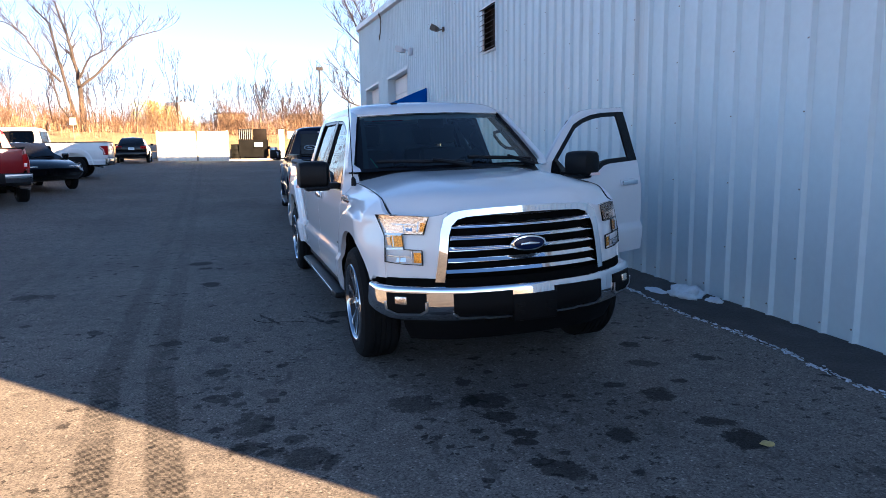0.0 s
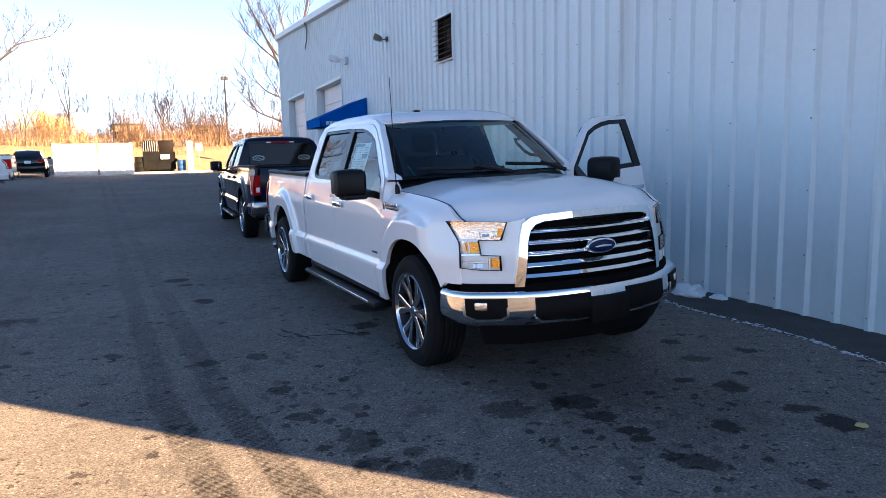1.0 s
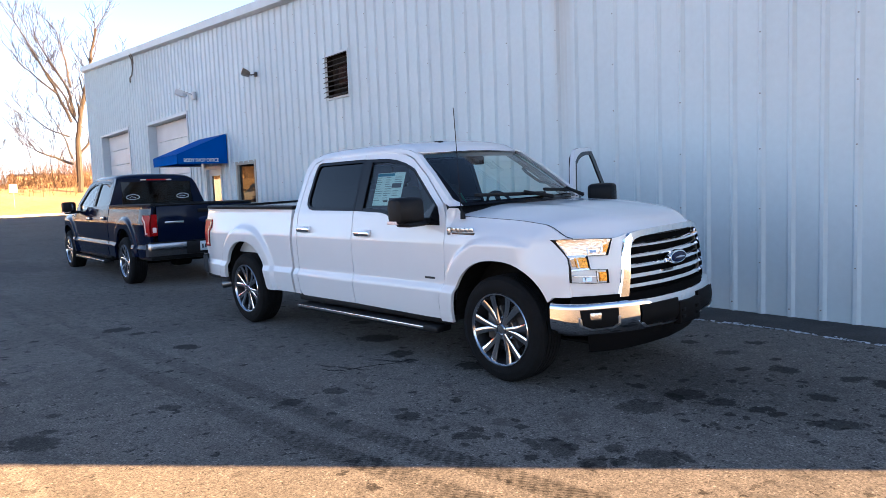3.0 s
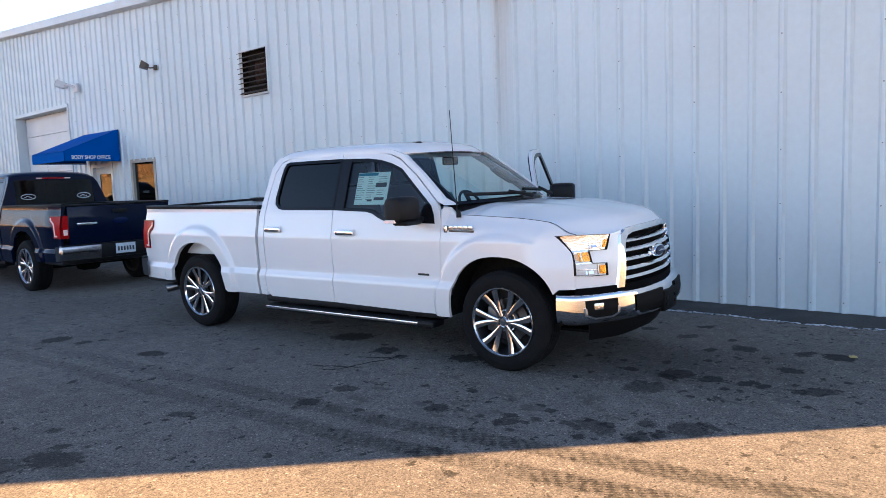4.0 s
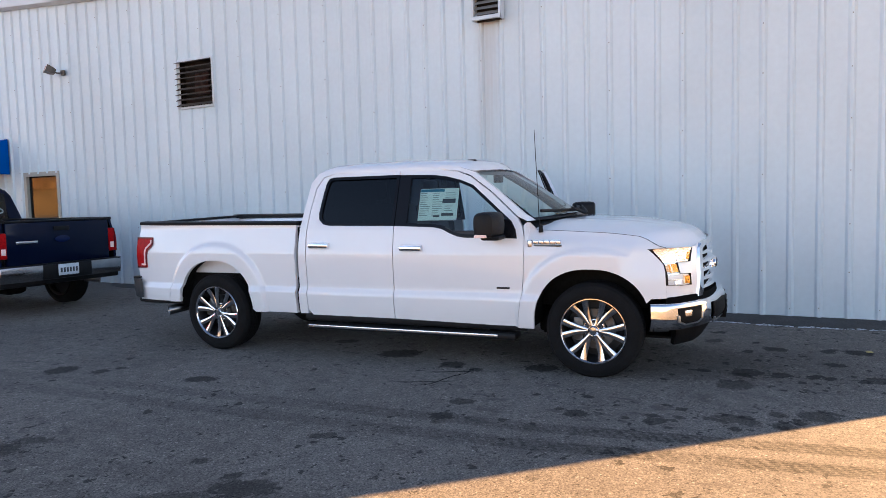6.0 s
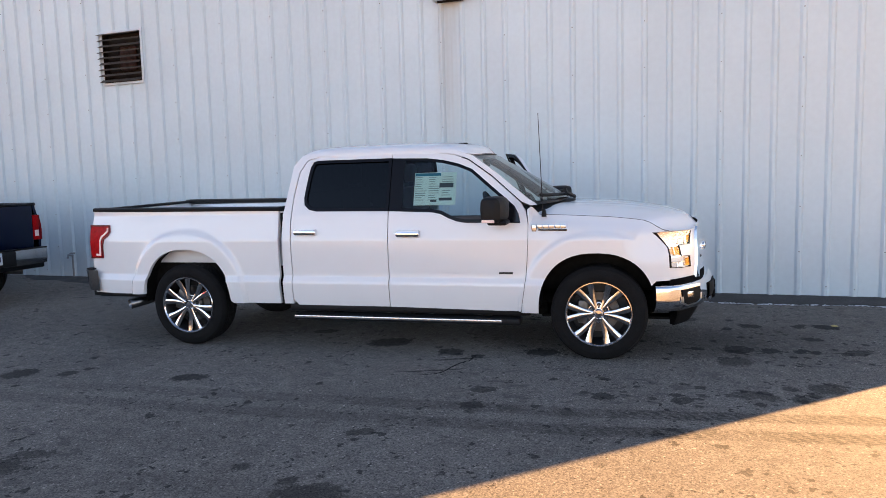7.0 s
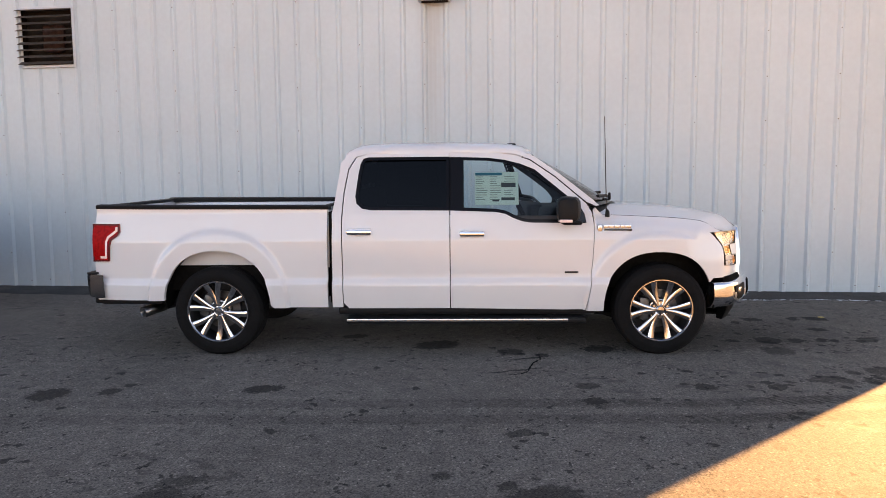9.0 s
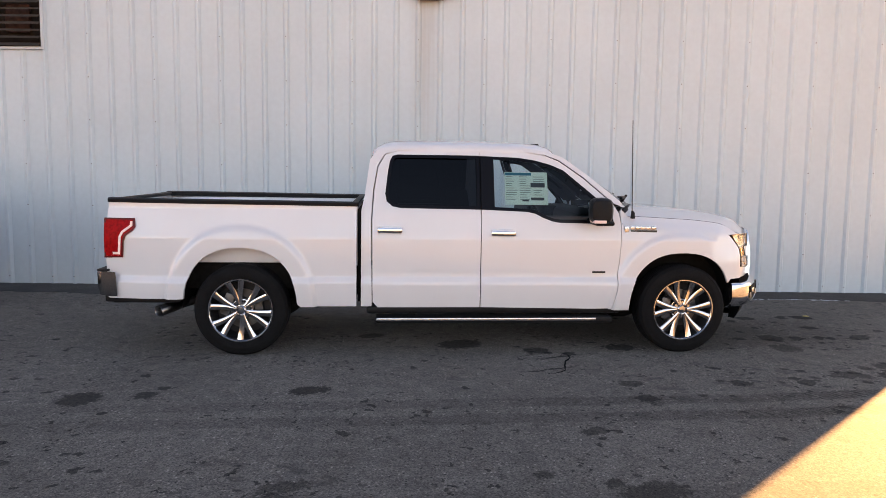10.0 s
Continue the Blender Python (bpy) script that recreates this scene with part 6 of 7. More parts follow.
while yy < 21.6:
    e = 3.90 + 0.035 * math.sin(yy * 3.1) + 0.03 * math.sin(yy * 7.7 + 1) + rng.uniform(-0.02, 0.02)
    if yy > 9:
        e += 0.12 * math.sin(yy * 0.9)
    rows.append([Vector((e, yy, 0.002)), Vector((e + 0.05, yy, 0.014 + rng.uniform(0, 0.006))), Vector((4.25, yy, 0.020)), Vector((4.49, yy, 0.024))])
    yy += 0.11
loft(bm, rows, closed=False)
tagged(part("pavement", bm, shader("old dark asphalt strip", (0.050, 0.046, 0.043), 0.92, 0, grain=0.45, grain_size=55, blotch=0.35, blotch_size=2.5, bump=0.8, bump_size=40), None, "", 40), "dark crumbling asphalt strip at the wall foot", "pavement", kind="structure")


SNOW = shader("old snow", (0.62, 0.66, 0.71), 0.7, 0, grain=0.08, grain_size=30, blotch=0.1, blotch_size=4, bump=0.6, bump_size=25)


def lump(bm, x, y, z, rx, ry, rz, seed, sub=3):
    r = bmesh.ops.create_icosphere(bm, subdivisions=sub, radius=1.0)
    for v in r["verts"]:
        n = noise.noise(v.co * 1.7 + Vector((seed * 3.1, seed, 0))) * 0.45 + noise.noise(v.co * 4 + Vector((seed, 0, 0))) * 0.2
        c = v.co * (1 + n)
        v.co = Vector((x + c.x * rx, y + c.y * ry, z + max(-0.2, c.z) * rz))


bm = bmesh.new()
lump(bm, 4.25, 6.10, 0.02, 0.13, 0.20, 0.10, 3, 4)
lump(bm, 4.36, 5.78, 0.02, 0.06, 0.10, 0.04, 8)
lump(bm, 4.10, 6.40, 0.01, 0.08, 0.18, 0.03, 5)
tagged(part("snow_drift", bm, SNOW, None, "", 60), "small pile of old snow against the wall", "snow")
bm = bmesh.new()
rng = random.Random(6)
for k in range(640):
    y = 1.8 + 5.2 * rng.random() ** 0.8
    s = rng.uniform(0.004, 0.013)
    x = 3.88 + 0.035 * math.sin(y * 3.1) + rng.gauss(0, 0.022)
    if k % 4 == 0:
        x += rng.uniform(0.05, 0.35)
        y = rng.uniform(4.6, 6.3)
        s *= 0.8
    lump(bm, x, y, 0.008, s, s * rng.uniform(1.2, 3.0), s * 0.5, k, 1)
DIRTY_ICE = shader("dirty ice", (0.48, 0.50, 0.53), 0.6, 0, grain=0.4, grain_size=40, blotch=0.5, blotch_size=6, bump=0.6, bump_size=40)
tagged(part("ice_chips", bm, DIRTY_ICE, None, "", 60), "line of dirty ice and grit along the strip", "ice", kind="stuff")
bm = bmesh.new()
lump(bm, 2.72, 2.98, 0.006, 0.032, 0.03, 0.010, 2, 2)
tagged(part("leaf", bm, shader("dry leaf", (0.42, 0.33, 0.12), 0.8, 0, grain=0.2), None, "", 60), "dry yellow leaf on the asphalt", "leaf")


def crack(name, pts, width):
    bm = bmesh.new()
    rng = random.Random(len(pts))
    rows = []
    for i in range(len(pts) - 1):
        for k in range(8):
            f = k / 8
            x = pts[i][0] + (pts[i + 1][0] - pts[i][0]) * f + rng.uniform(-0.012, 0.012)
            y = pts[i][1] + (pts[i + 1][1] - pts[i][1]) * f
            w = width * rng.uniform(0.4, 1.3)
            rows.append([Vector((x - w, y - w, 0.004)), Vector((x, y, 0.0055)), Vector((x + w, y + w, 0.004))])
    loft(bm, rows, closed=False)
    return tagged(part(name, bm, UNDER, None, "", 60), "dark ragged crack in the asphalt", "crack", kind="structure")


crack("ground_crack", [(0.10, 6.42), (0.16, 6.30), (0.22, 6.26), (0.36, 6.24), (0.50, 6.21), (0.62, 6.15), (0.74, 6.15)], 0.007)


# ---- the far side of the yard ----
WHEELS_SMALL = wheel_meshes(0.325, 0.215, 0.205, 5, SATIN)


def sedan(m, paint, label, group=""):
    """A four-door saloon; +x is its front, the origin on the ground at its middle."""
    c = thing("sedan_car", m, label, "car", group)
    prof = [(-2.36, 0.62, 0.92), (-2.30, 0.42, 1.02), (-1.75, 0.28, 1.06), (-1.2, 0.25, 1.02), (0.0, 0.24, 0.98), (0.9, 0.25, 0.97), (1.6, 0.27, 0.90), (2.2, 0.34, 0.78), (2.38, 0.46, 0.66)]
    bm = bmesh.new()
    rings = []
    for x, lo, hi in prof:
        w = 0.90 - 0.10 * soft(1.5, 2.4, abs(x))
        rings.append([Vector((x, y * w, z)) for y, z in ((-0.82, lo), (-0.98, lo + 0.10), (-1.0, (lo + hi) / 2), (-0.94, hi - 0.08), (-0.80, hi), (0.0, hi + 0.02), (0.80, hi), (0.94, hi - 0.08), (1.0, (lo + hi) / 2), (0.98, lo + 0.10), (0.82, lo))])
    loft(bm, rings)
    part("body", bm, paint, c)
    bm = bmesh.new()
    rings = []
    for x, h, w in ((-1.75, 1.02, 0.74), (-1.15, 1.38, 0.62), (-0.5, 1.45, 0.60), (0.15, 1.42, 0.60), (0.95, 0.98, 0.74)):
        rings.append([Vector((x, y, z)) for y, z in ((-w - 0.02, 0.95), (-w + 0.02, (0.95 + h) / 2 + 0.05), (-w * 0.92, h - 0.02), (0, h + 0.02), (w * 0.92, h - 0.02), (w - 0.02, (0.95 + h) / 2 + 0.05), (w + 0.02, 0.95))])
    loft(bm, rings)
    part("cabin", bm, paint, c)
    part("rear_screen", boxes((-0.30, 0.30, -0.55, 0.55, -0.006, 0.006, 0.004)), GLOSS_BLACK, c).matrix_basis = pose(-1.48, 0, 1.225, 0, -31, 0)
    part("windscreen", boxes((-0.40, 0.40, -0.56, 0.56, -0.006, 0.006, 0.004)), GLOSS_BLACK, c).matrix_basis = pose(0.56, 0, 1.225, 0, 30, 0)
    for side in (-1, 1):
        for x0, x1 in ((-1.0, -0.35), (-0.28, 0.42)):
            part("side_window", boxes((x0, x1, -0.008, 0.008, -0.14, 0.14, 0.004)), GLOSS_BLACK, c).matrix_basis = pose(0, side * 0.665, 1.20, side * 12, 0, 0)
        part("tail_lamp", boxes((-2.36, -2.27, -0.16, 0.16, 0.78, 0.95, 0.02)), RED_LENS, c).matrix_basis = pose(0, side * 0.62, 0)
        part("headlight", boxes((2.16, 2.30, -0.17, 0.17, 0.60, 0.74, 0.03)), REFLECTOR, c).matrix_basis = pose(0, side * 0.58, 0)
        part("mirror", boxes((0.55, 0.70, -0.09, 0.09, 0.98, 1.10, 0.03)), paint, c).matrix_basis = pose(0, side * 0.98, 0)
        for x in (-1.38, 1.40):
            wheel(c, pose(x, side * 0.80, 0.322), side, *WHEELS_SMALL)
            bm = bmesh.new()
            rim = arch(x, 0.37, 0.37, 0.24, 0, 180, 14, 0.32, 2.0)
            bm.faces.new([bm.verts.new((px, side * 0.905, pz)) for px, pz in rim])
            part("wheel_arch", bm, UNDER, c)
    part("number_plate", boxes((-2.385, -2.365, -0.16, 0.16, 0.74, 0.88, 0.004)), PLATE, c, "pale number plate")
    part("rear_bumper", boxes((-2.40, -2.28, -0.80, 0.80, 0.36, 0.62, 0.04)), TRIM if paint is not BLACK_PAINT else paint, c)
    return c


def on_ground(x, y, turn):
    return pose(x, y, ground_z(x, y), 0, 0, turn)


sedan(on_ground(-7.75, 44.4, 97), BLACK_PAINT, "black saloon car parked by the white enclosure", "parked cars")
sedan(on_ground(-7.3, 24.4, 306), BLACK_PAINT, "dark saloon car parked nose out between pickups", "parked cars")
pickup(pose(-8.4, 22.75, ground_z(-7.4, 20.5), 0, 0, 116), RED_PAINT, "bright red pickup parked nose in, seen from behind", "parked cars", False, True, WHEELS)
pickup(pose(-10.95, 29.0, ground_z(-8.5, 28.5), 0, 0, 185), DULL_WHITE, "older white pickup parked nose in across the yard", "parked cars", False, False, WHEELS)

VINYL = shader("white vinyl boards", (0.78, 0.78, 0.76), 0.5, 0, grain=0.03, blotch=0.05, blotch_size=2, vary=0.04)
RUST_BIN = shader("dark painted bin steel", (0.006, 0.006, 0.006), 0.7, 0.0, grain=0.3, grain_size=14, blotch=0.4, blotch_size=2, Specular_IOR_Level=0.1)
BROWN_LID = shader("brown plastic lid", (0.010, 0.007, 0.006), 0.6, 0, grain=0.2, blotch=0.2, Specular_IOR_Level=0.1)
BLUE_BIN = shader("blue plastic", (0.02, 0.07, 0.22), 0.5, 0, grain=0.1)


def enclosure():
    """The white screen in front of the bins: two board leaves on posts."""
    f = thing("bin_enclosure", pose(-7.4, 50.85, 0.64, 0, 0, 5) @ Matrix.Diagonal((1.22, 1.22, 1.16, 1)), "white board screen with a dark latch post", "fence")
    for x0, x1 in ((0.06, 2.0), (2.10, 3.68)):
        n = int((x1 - x0) / 0.3)
        for k in range(n):
            a = x0 + (x1 - x0) * k / n
            part("board", boxes((a, a + (x1 - x0) / n - 0.003, 0.0, 0.03, 0.05, 1.80, 0.004)), VINYL, f)
        part("rail", boxes((x0, x1, 0.03, 0.08, 0.25, 0.37)), VINYL, f)
        part("rail", boxes((x0, x1, 0.03, 0.08, 1.50, 1.62)), VINYL, f)
    for x in (0.0, 3.72):
        part("post", boxes((x - 0.06, x + 0.06, -0.02, 0.10, -0.1, 1.85, 0.01)), VINYL, f)
    bm = boxes((2.02, 2.08, -0.03, 0.08, 0.0, 1.25, 0.01), (1.98, 2.12, -0.05, -0.03, 0.95, 1.05, 0.01))
    part("latch_post", bm, GREY_METAL, f)
    for x in (0.0, 3.72):
        part("side_panel", boxes((x - 0.02, x + 0.02, 0.10, 3.0, 0.05, 1.80)), VINYL, f)


def dumpster():
    d = thing("dumpster", on_ground(-1.24, 54.38, 3) @ Matrix.Diagonal((1.2, 1.2, 1.2, 1)), "dark steel rubbish skip with lids thrown back", "dumpster")
    bm = bmesh.new()
    loft(bm, [[Vector((x, y, z)) for x, y in ((-0.88, -0.62 + k), (0.88, -0.62 + k), (0.88, 0.62), (-0.88, 0.62))] for z, k in ((0.12, 0.16), (1.15, 0.0))])
    part("bin", bm, RUST_BIN, d, "", 0)
    part("lid", boxes((-0.86, -0.02, 0.56, 0.60, 1.15, 1.85, 0.01)), BROWN_LID, d)
    part("lid", boxes((0.02, 0.86, 0.56, 0.60, 1.15, 1.85, 0.01)), BROWN_LID, d)
    for k in range(7):
        part("lid_rib", boxes((-0.82 + k * 0.12, -0.78 + k * 0.12, 0.53, 0.56, 1.2, 1.8)), GREY_METAL, d)
    part("side_pocket", boxes((-1.0, -0.88, -0.4, 0.5, 0.55, 0.75, 0.02)), RUST_BIN, d)
    part("side_pocket", boxes((0.88, 1.0, -0.4, 0.5, 0.55, 0.75, 0.02)), RUST_BIN, d)
    part("notice", boxes((0.05, 0.55, -0.66, -0.64, 0.72, 0.98, 0.005)), PLATE, d, "pale notice plate")
    for x in (-0.7, 0.7):
        part("skid", boxes((x - 0.08, x + 0.08, -0.5, 0.55, 0.0, 0.13)), RUST_BIN, d)


def barrel(x, y, mat, label, h=0.9, r=0.29):
    b = thing("barrel", on_ground(x, y, 0), label, "barrel")
    bm = bmesh.new()
    rings = []
    for z, k in ((0, 0.96), (0.03, 1.0), (h * 0.32, 1.0), (h * 0.34, 1.04), (h * 0.36, 1.0), (h * 0.64, 1.0), (h * 0.66, 1.04), (h * 0.68, 1.0), (h - 0.02, 1.0), (h, 0.95)):
        rings.append([Vector((r * k * math.cos(i * math.tau / 20), r * k * math.sin(i * math.tau / 20), z)) for i in range(20)])
    loft(bm, rings)
    part("drum", bm, mat, b)


enclosure()
dumpster()
barrel(0.22, 53.53, BLUE_BIN, "blue plastic drum beside the skip")
barrel(-2.52, 54.02, RUST_BIN, "dark steel drum behind the white screen", 1.1, 0.33)
p = thing("screen_panel", on_ground(0.83, 52.92, 8) @ Matrix.Diagonal((1.2, 1.2, 1.2, 1)), "white upright board panel beside the drum", "panel")
part("board", boxes((-0.16, 0.16, 0.0, 0.05, 0.0, 1.85, 0.006)), VINYL, p)
part("foot", boxes((-0.22, 0.22, -0.2, 0.25, 0.0, 0.06, 0.01)), VINYL, p)
p = thing("crate_stack", on_ground(-8.26, 53.9, 6) @ Matrix.Diagonal((1.2, 1.2, 1.2, 1)), "grey crates stacked beside the white screen", "crates")
for k in range(2):
    part("crate", boxes((-0.35, 0.35, -0.3, 0.3, k * 0.42, k * 0.42 + 0.40, 0.02)), GREY_METAL, p)


def sign_post(x, y, h):
    s = thing("sign_post", on_ground(x, y, 0), "small blank white sign on a thin post", "sign", "signs on the bank")
    bm = bmesh.new()
    tube(bm, [(0, 0, 0), (0, 0, h)], 0.025, 6)
    part("post", bm, GREY_METAL, s)
    part("board", boxes((-0.24, 0.24, -0.03, -0.01, h - 0.55, h, 0.004)), VINYL, s)


sign_post(1.57, 56.34, 1.7)
sign_post(4.37, 56.82, 1.65)
sign_post(-14.97, 60.36, 1.7)


POST_PAINT = shader("dark post paint", (0.030, 0.027, 0.024), 0.5, 0, grain=0.1)


def street_lamp(x, y, top):
    s = thing("street_lamp", on_ground(x, y, 0), "tall dark lamp post with twin box heads", "street lamp")
    h = top - ground_z(x, y)
    bm = bmesh.new()
    tube(bm, [(0, 0, 0), (0, 0, h)], [0.11, 0.07], 10)
    part("pole", bm, POST_PAINT, s)
    for k in (-1, 1):
        part("head", boxes((k * 0.19 - 0.17, k * 0.19 + 0.17, -0.2, 0.2, h - 0.34, h + 0.02, 0.03)), POST_PAINT, s)


street_lamp(5.2, 75.0, 9.8)

kerb = part("kerb", boxes((-3.0, 9.0, 53.0, 53.18, 0.62, 0.80, 0.02)), shader("pale kerb concrete", (0.42, 0.40, 0.37), 0.85, 0, grain=0.15, grain_size=12, blotch=0.15, blotch_size=1.5), None)
tagged(kerb, "pale concrete kerb below the grassy bank", "kerb", kind="structure")

# ---- trees, scrub and far houses ----
BARK = shader("grey bark", (0.062, 0.047, 0.037), 0.9, 0, grain=0.3, grain_size=12, blotch=0.25, blotch_size=1.5, bump=0.6, bump_size=20)
TWIG = shader("dry twigs", (0.20, 0.125, 0.068), 0.9, 0, grain=0.3, grain_size=3, blotch=0.35, blotch_size=0.25)
PALE_TWIG = shader("pale dry stems", (0.42, 0.28, 0.14), 0.9, 0, grain=0.3, grain_size=3, blotch=0.3, blotch_size=0.3)


def limb(bm, rng, p, d, length, r, depth, spread, up):
    """A branch that bends, tapers and forks."""
    r = max(r, 0.018)
    pts, radii = [p.copy()], [r]
    n = 4 if depth > 1 else 3
    for i in range(n):
        d = (d + Vector((rng.uniform(-1, 1), rng.uniform(-1, 1), rng.uniform(-0.5, 0.8))) * 0.16 + Vector((0, 0, up * 0.05))).normalized()
        p = p + d * length / n
        pts.append(p.copy())
        radii.append(r * (1 - 0.36 * (i + 1) / n))
    tube(bm, pts, radii, 6 if r > 0.05 else (4 if r > 0.018 else 3))
    if depth <= 0:
        return
    k = rng.choice((2, 3))
    for j in range(k):
        at = pts[-1] if j < 2 else pts[rng.randrange(1, n)]
        a = rng.uniform(0, math.tau)
        side = Vector((math.cos(a), math.sin(a), 0))
        nd = (d + side * spread * rng.uniform(0.6, 1.3) + Vector((0, 0, up * 0.12))).normalized()
        limb(bm, rng, at, nd, length * rng.uniform(0.6, 0.85), radii[-1] * rng.uniform(0.62, 0.85), depth - 1, spread, up)


def tree(x, y, stems, seed, label, depth=5):
    """A bare tree: stems given by lean, length and girth."""
    rng = random.Random(seed)
    t = thing("bare_tree", pose(x, y, ground_z(x, y) - 0.1), label, "tree", "bare trees")
    bm = bmesh.new()
    tr = bmesh.new()
    for (dx, dy, dz), length, r, sp in stems:
        d = Vector((dx, dy, dz)).normalized()
        pts = [Vector((0, 0, 0)), d * length * 0.3 + Vector((dx * 0.2, 0, 0)), d * length * 0.65, d * length]
        tube(tr, pts, [r * 1.3, r, r * 0.9, r * 0.8], 9)
        for j in range(3):
            a = rng.uniform(0, math.tau)
            nd = (d + Vector((math.cos(a), math.sin(a), 0.1)) * sp).normalized()
            limb(bm, rng, pts[-1] if j < 2 else pts[2], nd, length * rng.uniform(0.55, 0.75), r * 0.62, depth - 1, sp, 1.0)
    part("trunk", tr, BARK, t)
    part("crown", bm, BARK, t, "bare branches and fine twigs", 0)
    return t


def old_tree(x, y, limbs, seed, label):
    """A grown bare tree: each limb is a bent line of (across, up) with its girth, and sprouts forking twigs along its outer part."""
    rng = random.Random(seed)
    t = thing("bare_tree", pose(x, y, ground_z(x, y) - 0.1), label, "tree", "bare trees")
    trunk, crown = bmesh.new(), bmesh.new()
    for pts, r, first in limbs:
        depth = rng.uniform(-1.2, 1.2)
        top = max(p[1] for p in pts)
        line = [Vector((px, depth * max(0.0, pz - pts[0][1]) * 0.35, pz)) for px, pz in pts]
        fine = []
        for a, c in zip(line, line[1:]):
            for k in range(4):
                wob = Vector((rng.uniform(-1, 1), rng.uniform(-1, 1), rng.uniform(-0.4, 0.4))) * 0.05
                fine.append(a.lerp(c, k / 4) + (wob if fine else Vector()))
        fine.append(line[-1])
        n = len(fine)
        radii = [max(0.022, r * (1 - 0.75 * i / n)) for i in range(n)]
        tube(trunk if first else crown, fine, radii, 8 if r > 0.1 else 6)
        for i in range(2 if not first else n // 2, n):
            for j in range(2 if i > n * 0.4 else 1):
                d = (fine[i] - fine[i - 1]).normalized()
                a = rng.uniform(0, math.tau)
                nd = (d + Vector((math.cos(a), math.sin(a), 0.25)) * rng.uniform(0.6, 1.1)).normalized()
                limb(crown, rng, fine[i], nd, rng.uniform(0.8, 1.5), radii[i] * 0.42, 2, 0.7, 1.0)
    part("trunk", trunk, BARK, t)
    part("crown", crown, BARK, t, "bare branches and fine twigs", 0)
    return t


old_tree(-15.45, 65.36, [
    ([(0.0, 0.0), (-0.1, 4.0), (-0.3, 5.6), (-0.9, 8.2), (-1.6, 10.8)], 0.24, True),
    ([(0.1, 3.9), (1.3, 4.8), (2.7, 6.3), (4.2, 7.9), (6.6, 8.6)], 0.12, False),
    ([(0.1, 4.6), (1.0, 6.2), (2.1, 6.7), (2.2, 8.6), (1.7, 10.6)], 0.10, False),
    ([(-0.4, 0.0), (-0.9, 2.5), (-1.3, 4.1), (-1.9, 6.6), (-2.4, 9.2), (-3.6, 10.6)], 0.20, True),
    ([(-1.4, 4.2), (-2.6, 5.7), (-3.6, 7.8), (-5.6, 10.0)], 0.11, False),
    ([(-3.6, 7.8), (-5.2, 9.0), (-7.8, 9.6)], 0.07, False),
    ([(-0.7, 0.9), (-1.7, 2.2), (-2.1, 5.0), (-4.7, 6.3)], 0.10, False)], 5, "tall bare twin-stemmed tree on the bank")
old_tree(9.5, 61.7, [
    ([(0.00, 0.0), (-0.02, 2.2), (-0.13, 4.2), (0.07, 6.0), (0.58, 8.8), (1.15, 12.0)], 0.26, True),
    ([(-0.30, 2.3), (-1.62, 2.8), (-2.87, 3.3), (-3.44, 4.2)], 0.11, False),
    ([(-0.33, 2.7), (-0.95, 4.6), (-1.87, 6.4)], 0.08, False),
    ([(0.07, 6.0), (-0.05, 8.2), (-0.95, 10.2), (-1.96, 12.6)], 0.13, False),
    ([(-0.04, 6.0), (-0.61, 7.6), (-2.02, 9.6)], 0.10, False),
    ([(-0.05, 8.2), (-0.14, 10.4), (-0.43, 12.8)], 0.09, False),
    ([(-0.20, 5.5), (-1.2, 8.3), (-2.3, 10.8), (-3.4, 13.0)], 0.12, False),
    ([(-1.0, 7.6), (-2.3, 8.8), (-3.4, 9.8)], 0.08, False),
    ([(-0.4, 4.4), (-1.7, 4.9), (-3.2, 6.2)], 0.08, False),
    ([(0.20, 3.0), (0.95, 4.2), (1.44, 6.4), (2.88, 9.6)], 0.11, False)], 14, "bare tree with a crooked trunk behind the workshop")
tree(-9.4, 78.0, [((0.0, 0, 1), 3.6, 0.10, 0.30)], 31, "thin bare tree beyond the yard", 4)
rng = random.Random(77)
for i in range(60):
    x, y = rng.uniform(-40, 10), rng.uniform(64, 84)
    h = rng.uniform(1.2, 3.0)
    tree(x, y, [((rng.uniform(-0.12, 0.12), 0, 1), h, rng.uniform(0.035, 0.07), rng.uniform(0.35, 0.6))], 40 + i, "slim bare sapling in the scrub", 4)


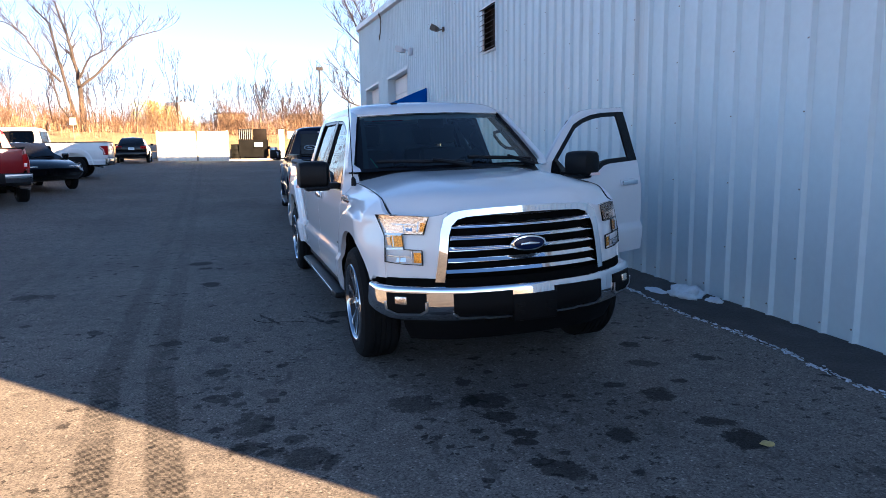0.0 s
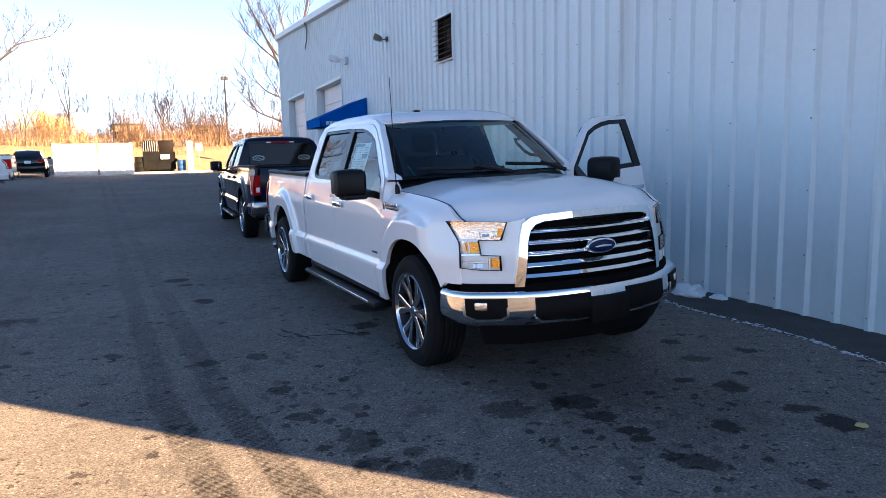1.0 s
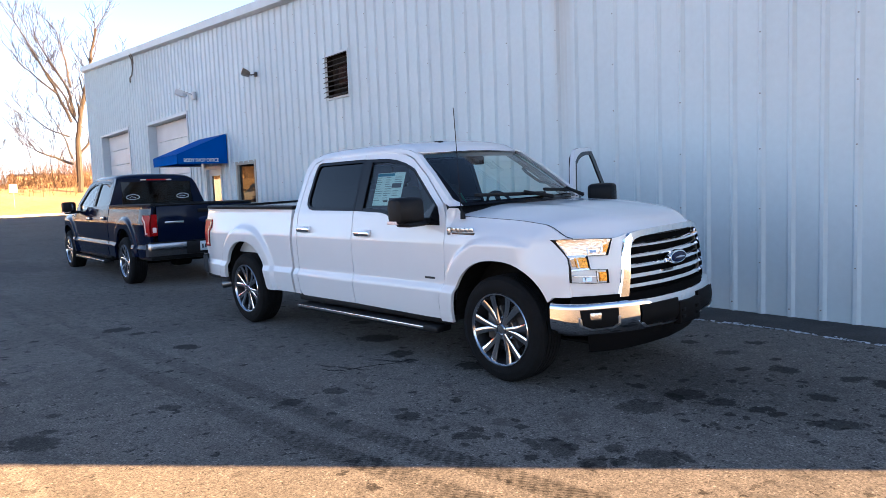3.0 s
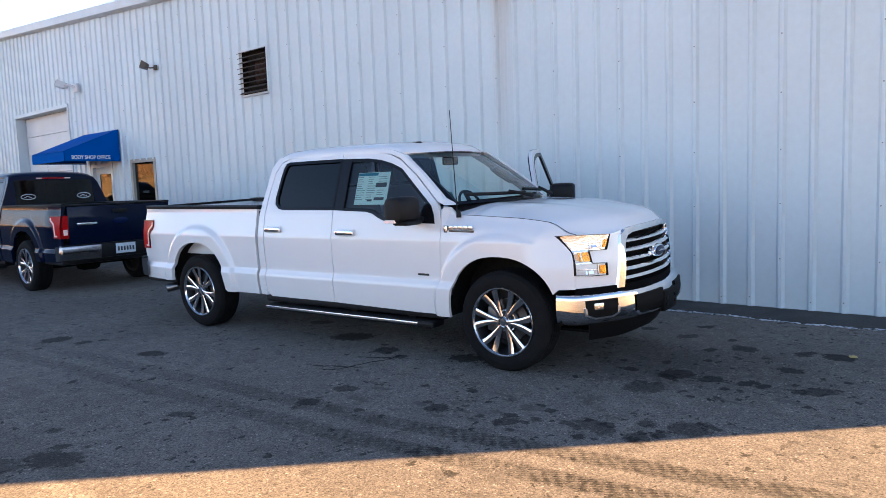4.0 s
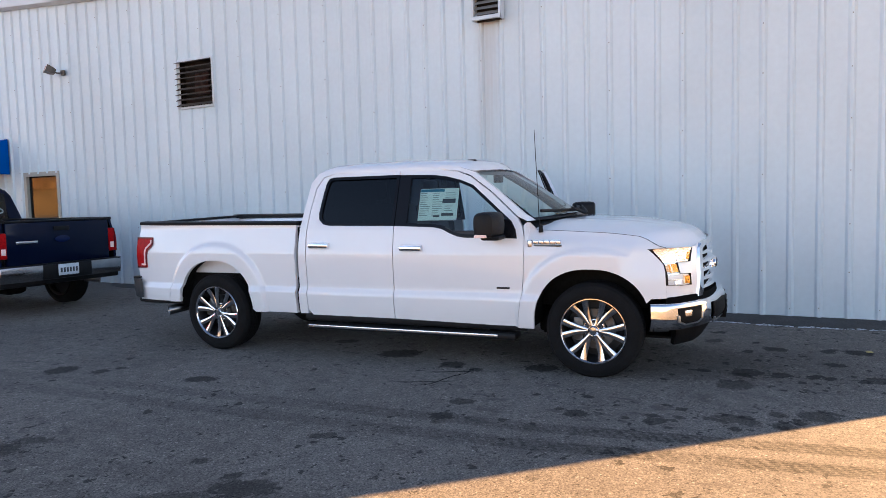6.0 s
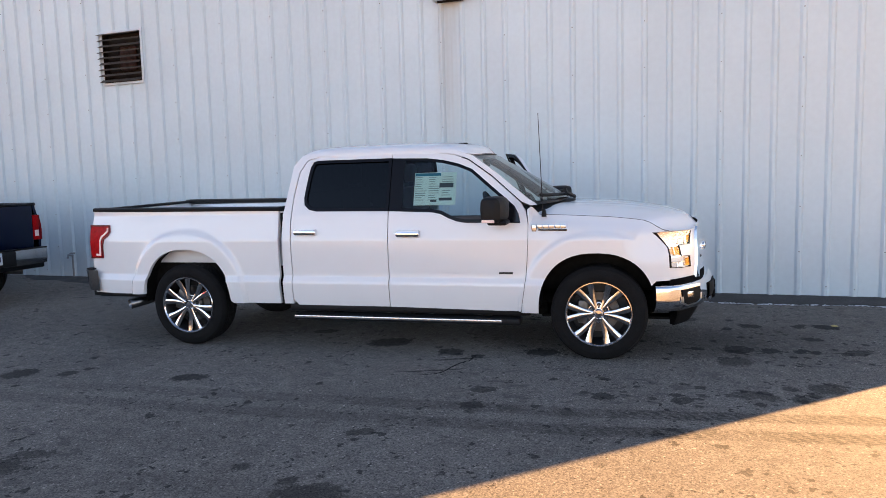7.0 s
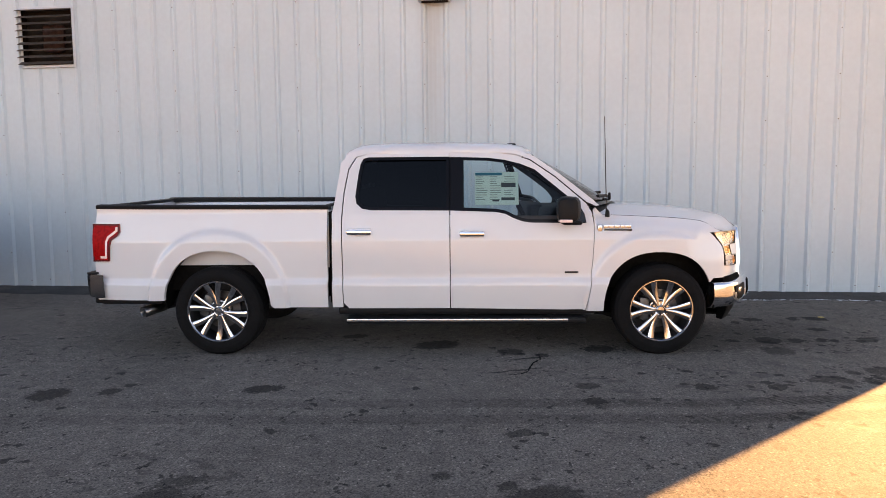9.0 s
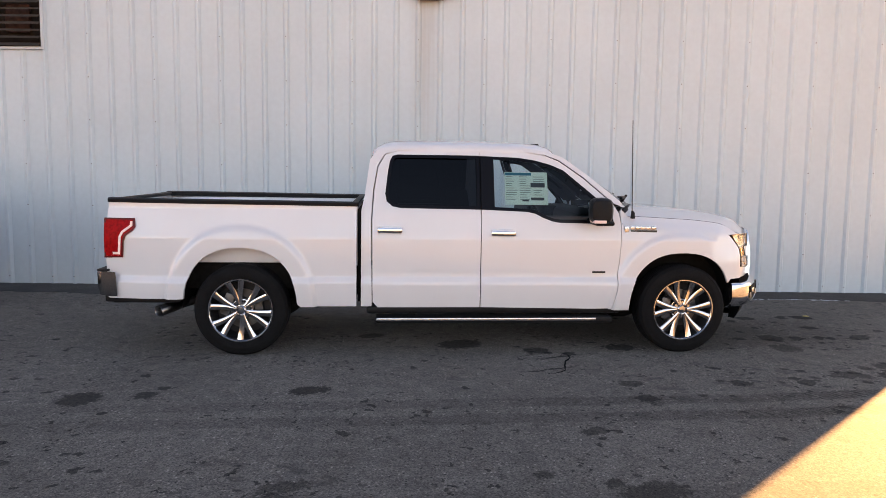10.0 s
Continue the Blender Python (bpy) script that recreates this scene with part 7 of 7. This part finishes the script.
def scrub(name, material, count, area, height, seed, label):
    """A thicket of thin forked stems."""
    rng = random.Random(seed)
    verts, faces = [], []

    def stick(a, b, r):
        d = (b - a).normalized()
        u = d.orthogonal().normalized()
        v = d.cross(u)
        k = len(verts)
        for p, rr in ((a, r), (b, r * 0.45)):
            for j in range(3):
                verts.append(p + (u * math.cos(j * 2.094) + v * math.sin(j * 2.094)) * rr)
        for j in range(3):
            faces.append((k + j, k + (j + 1) % 3, k + 3 + (j + 1) % 3, k + 3 + j))

    x0, x1, y0, y1 = area
    for _ in range(count):
        x, y = rng.uniform(x0, x1), rng.uniform(y0, y1)
        clump = 0.35 + 1.3 * max(0.0, noise.noise(Vector((x * 0.22, y * 0.15, seed))) + 0.3)
        h = height * clump * rng.uniform(0.45, 1.0)
        a = Vector((x, y, ground_z(x, y) - 0.05))
        d = Vector((rng.uniform(-0.35, 0.35), rng.uniform(-0.35, 0.35), 1)).normalized()
        b = a + d * h
        stick(a, b, rng.uniform(0.014, 0.03))
        for j in range(5):
            f = rng.uniform(0.25, 0.9)
            s = a + d * h * f
            e = s + Vector((rng.uniform(-1, 1), rng.uniform(-1, 1), rng.uniform(0.2, 1.2))).normalized() * h * rng.uniform(0.15, 0.42)
            stick(s, e, rng.uniform(0.008, 0.016))
    me = bpy.data.meshes.new(name)
    me.from_pydata(verts, [], faces)
    me.materials.append(material)
    return tagged(new(name, me), label, "scrub", kind="stuff")


scrub("scrub", TWIG, 5200, (-52, 16, 64, 80), 3.7, 3, "dense brown winter scrub along the bank")
scrub("scrub", PALE_TWIG, 1500, (-52, 16, 60, 70), 1.5, 8, "pale dry stems in front of the scrub")
scrub("scrub", TWIG, 2600, (-150, -120, -90, 90), 4.0, 12, "brown winter thicket across the road")
GREEN = shader("yellow-green shrub leaf", (0.30, 0.30, 0.05), 0.8, 0, grain=0.3, grain_size=4, vary=0.1)


def shrub(x, y, h, seed):
    rng = random.Random(seed)
    s = thing("shrub", on_ground(x, y, 0), "yellow-green leafy shrub in the scrub", "shrub")
    bm = bmesh.new()
    for k in range(7):
        a = rng.uniform(0, math.tau)
        tube(bm, [(0, 0, 0), (math.cos(a) * h * 0.25, math.sin(a) * h * 0.25, h * rng.uniform(0.6, 0.95))], [0.03, 0.01], 4)
    part("stems", bm, TWIG, s, "", 0)
    verts, faces = [], []
    for k in range(900):
        a, r = rng.uniform(0, math.tau), h * 0.42 * math.sqrt(rng.random())
        p = Vector((math.cos(a) * r, math.sin(a) * r, h * (0.35 + 0.65 * rng.random() * (1 - (r / h) ** 2))))
        u = Vector((rng.uniform(-1, 1), rng.uniform(-1, 1), rng.uniform(-1, 1))).normalized() * rng.uniform(0.05, 0.11)
        v = u.orthogonal().normalized() * 0.05
        i = len(verts)
        verts += [p - u, p + v, p + u, p - v]
        faces.append((i, i + 1, i + 2, i + 3))
    me = bpy.data.meshes.new("leaves")
    me.from_pydata(verts, [], faces)
    me.materials.append(GREEN)
    ob = new("leaves", me)
    ob.parent = s


shrub(-12.04, 75.61, 3.5, 1)
shrub(-10.57, 76.83, 3.0, 2)


def far_house(x, y, w, d, h, wall_mat, label):
    b = thing("far_building", pose(x, y, ground_z(x, y) - 0.2), label, "building", "buildings beyond the scrub")
    part("wall", boxes((-w / 2, w / 2, -d / 2, d / 2, 0, h)), wall_mat, b, "", 0)
    bm = bmesh.new()
    loft(bm, [[Vector((px, py, pz)) for py, pz in ((-d / 2 - 0.2, h), (0, h + d * 0.05), (d / 2 + 0.2, h))] for px in (-w / 2 - 0.3, w / 2 + 0.3)])
    part("roof", bm, BROWN_LID, b, "", 0)
    n = max(2, int(w / 3))
    for k in range(n):
        px = -w / 2 + w * (k + 0.5) / n
        win = part("window", boxes((px - 0.6, px + 0.6, -d / 2 - 0.04, -d / 2 + 0.02, h * 0.45, h * 0.78)), GLOSS_BLACK, b, "", 0)
    return b


TAN_WALL = shader("tan siding", (0.42, 0.33, 0.22), 0.8, 0, grain=0.08, blotch=0.1, blotch_size=0.5)
GREY_WALL = shader("grey siding", (0.30, 0.28, 0.28), 0.8, 0, grain=0.08, blotch=0.1, blotch_size=0.5)
far_house(-5.2, 100, 3.2, 8, 3.4, TAN_WALL, "tan house beyond the scrub")
far_house(4.5, 98, 4, 8, 3.2, GREY_WALL, "grey house beyond the scrub")
far_house(15, 105, 9, 8, 2.4, TAN_WALL, "low tan house beyond the scrub")
b = thing("box_trailer", pose(-10.3, 80, ground_z(-10, 80), 0, 0, 4), "white box trailer parked beyond the scrub", "trailer")
part("box", boxes((-2.3, 2.3, -1.1, 1.1, 0.9, 3.5, 0.03)), VINYL, b)
for x in (-1.4, 1.4):
    bm = bmesh.new()
    revolve(bm, [(0.02, -1.15), (0.45, -1.15), (0.45, -0.9), (0.02, -0.9)], 20)
    part("wheel", bm, RUBBER, b).matrix_basis = pose(x, 0, 0.45)
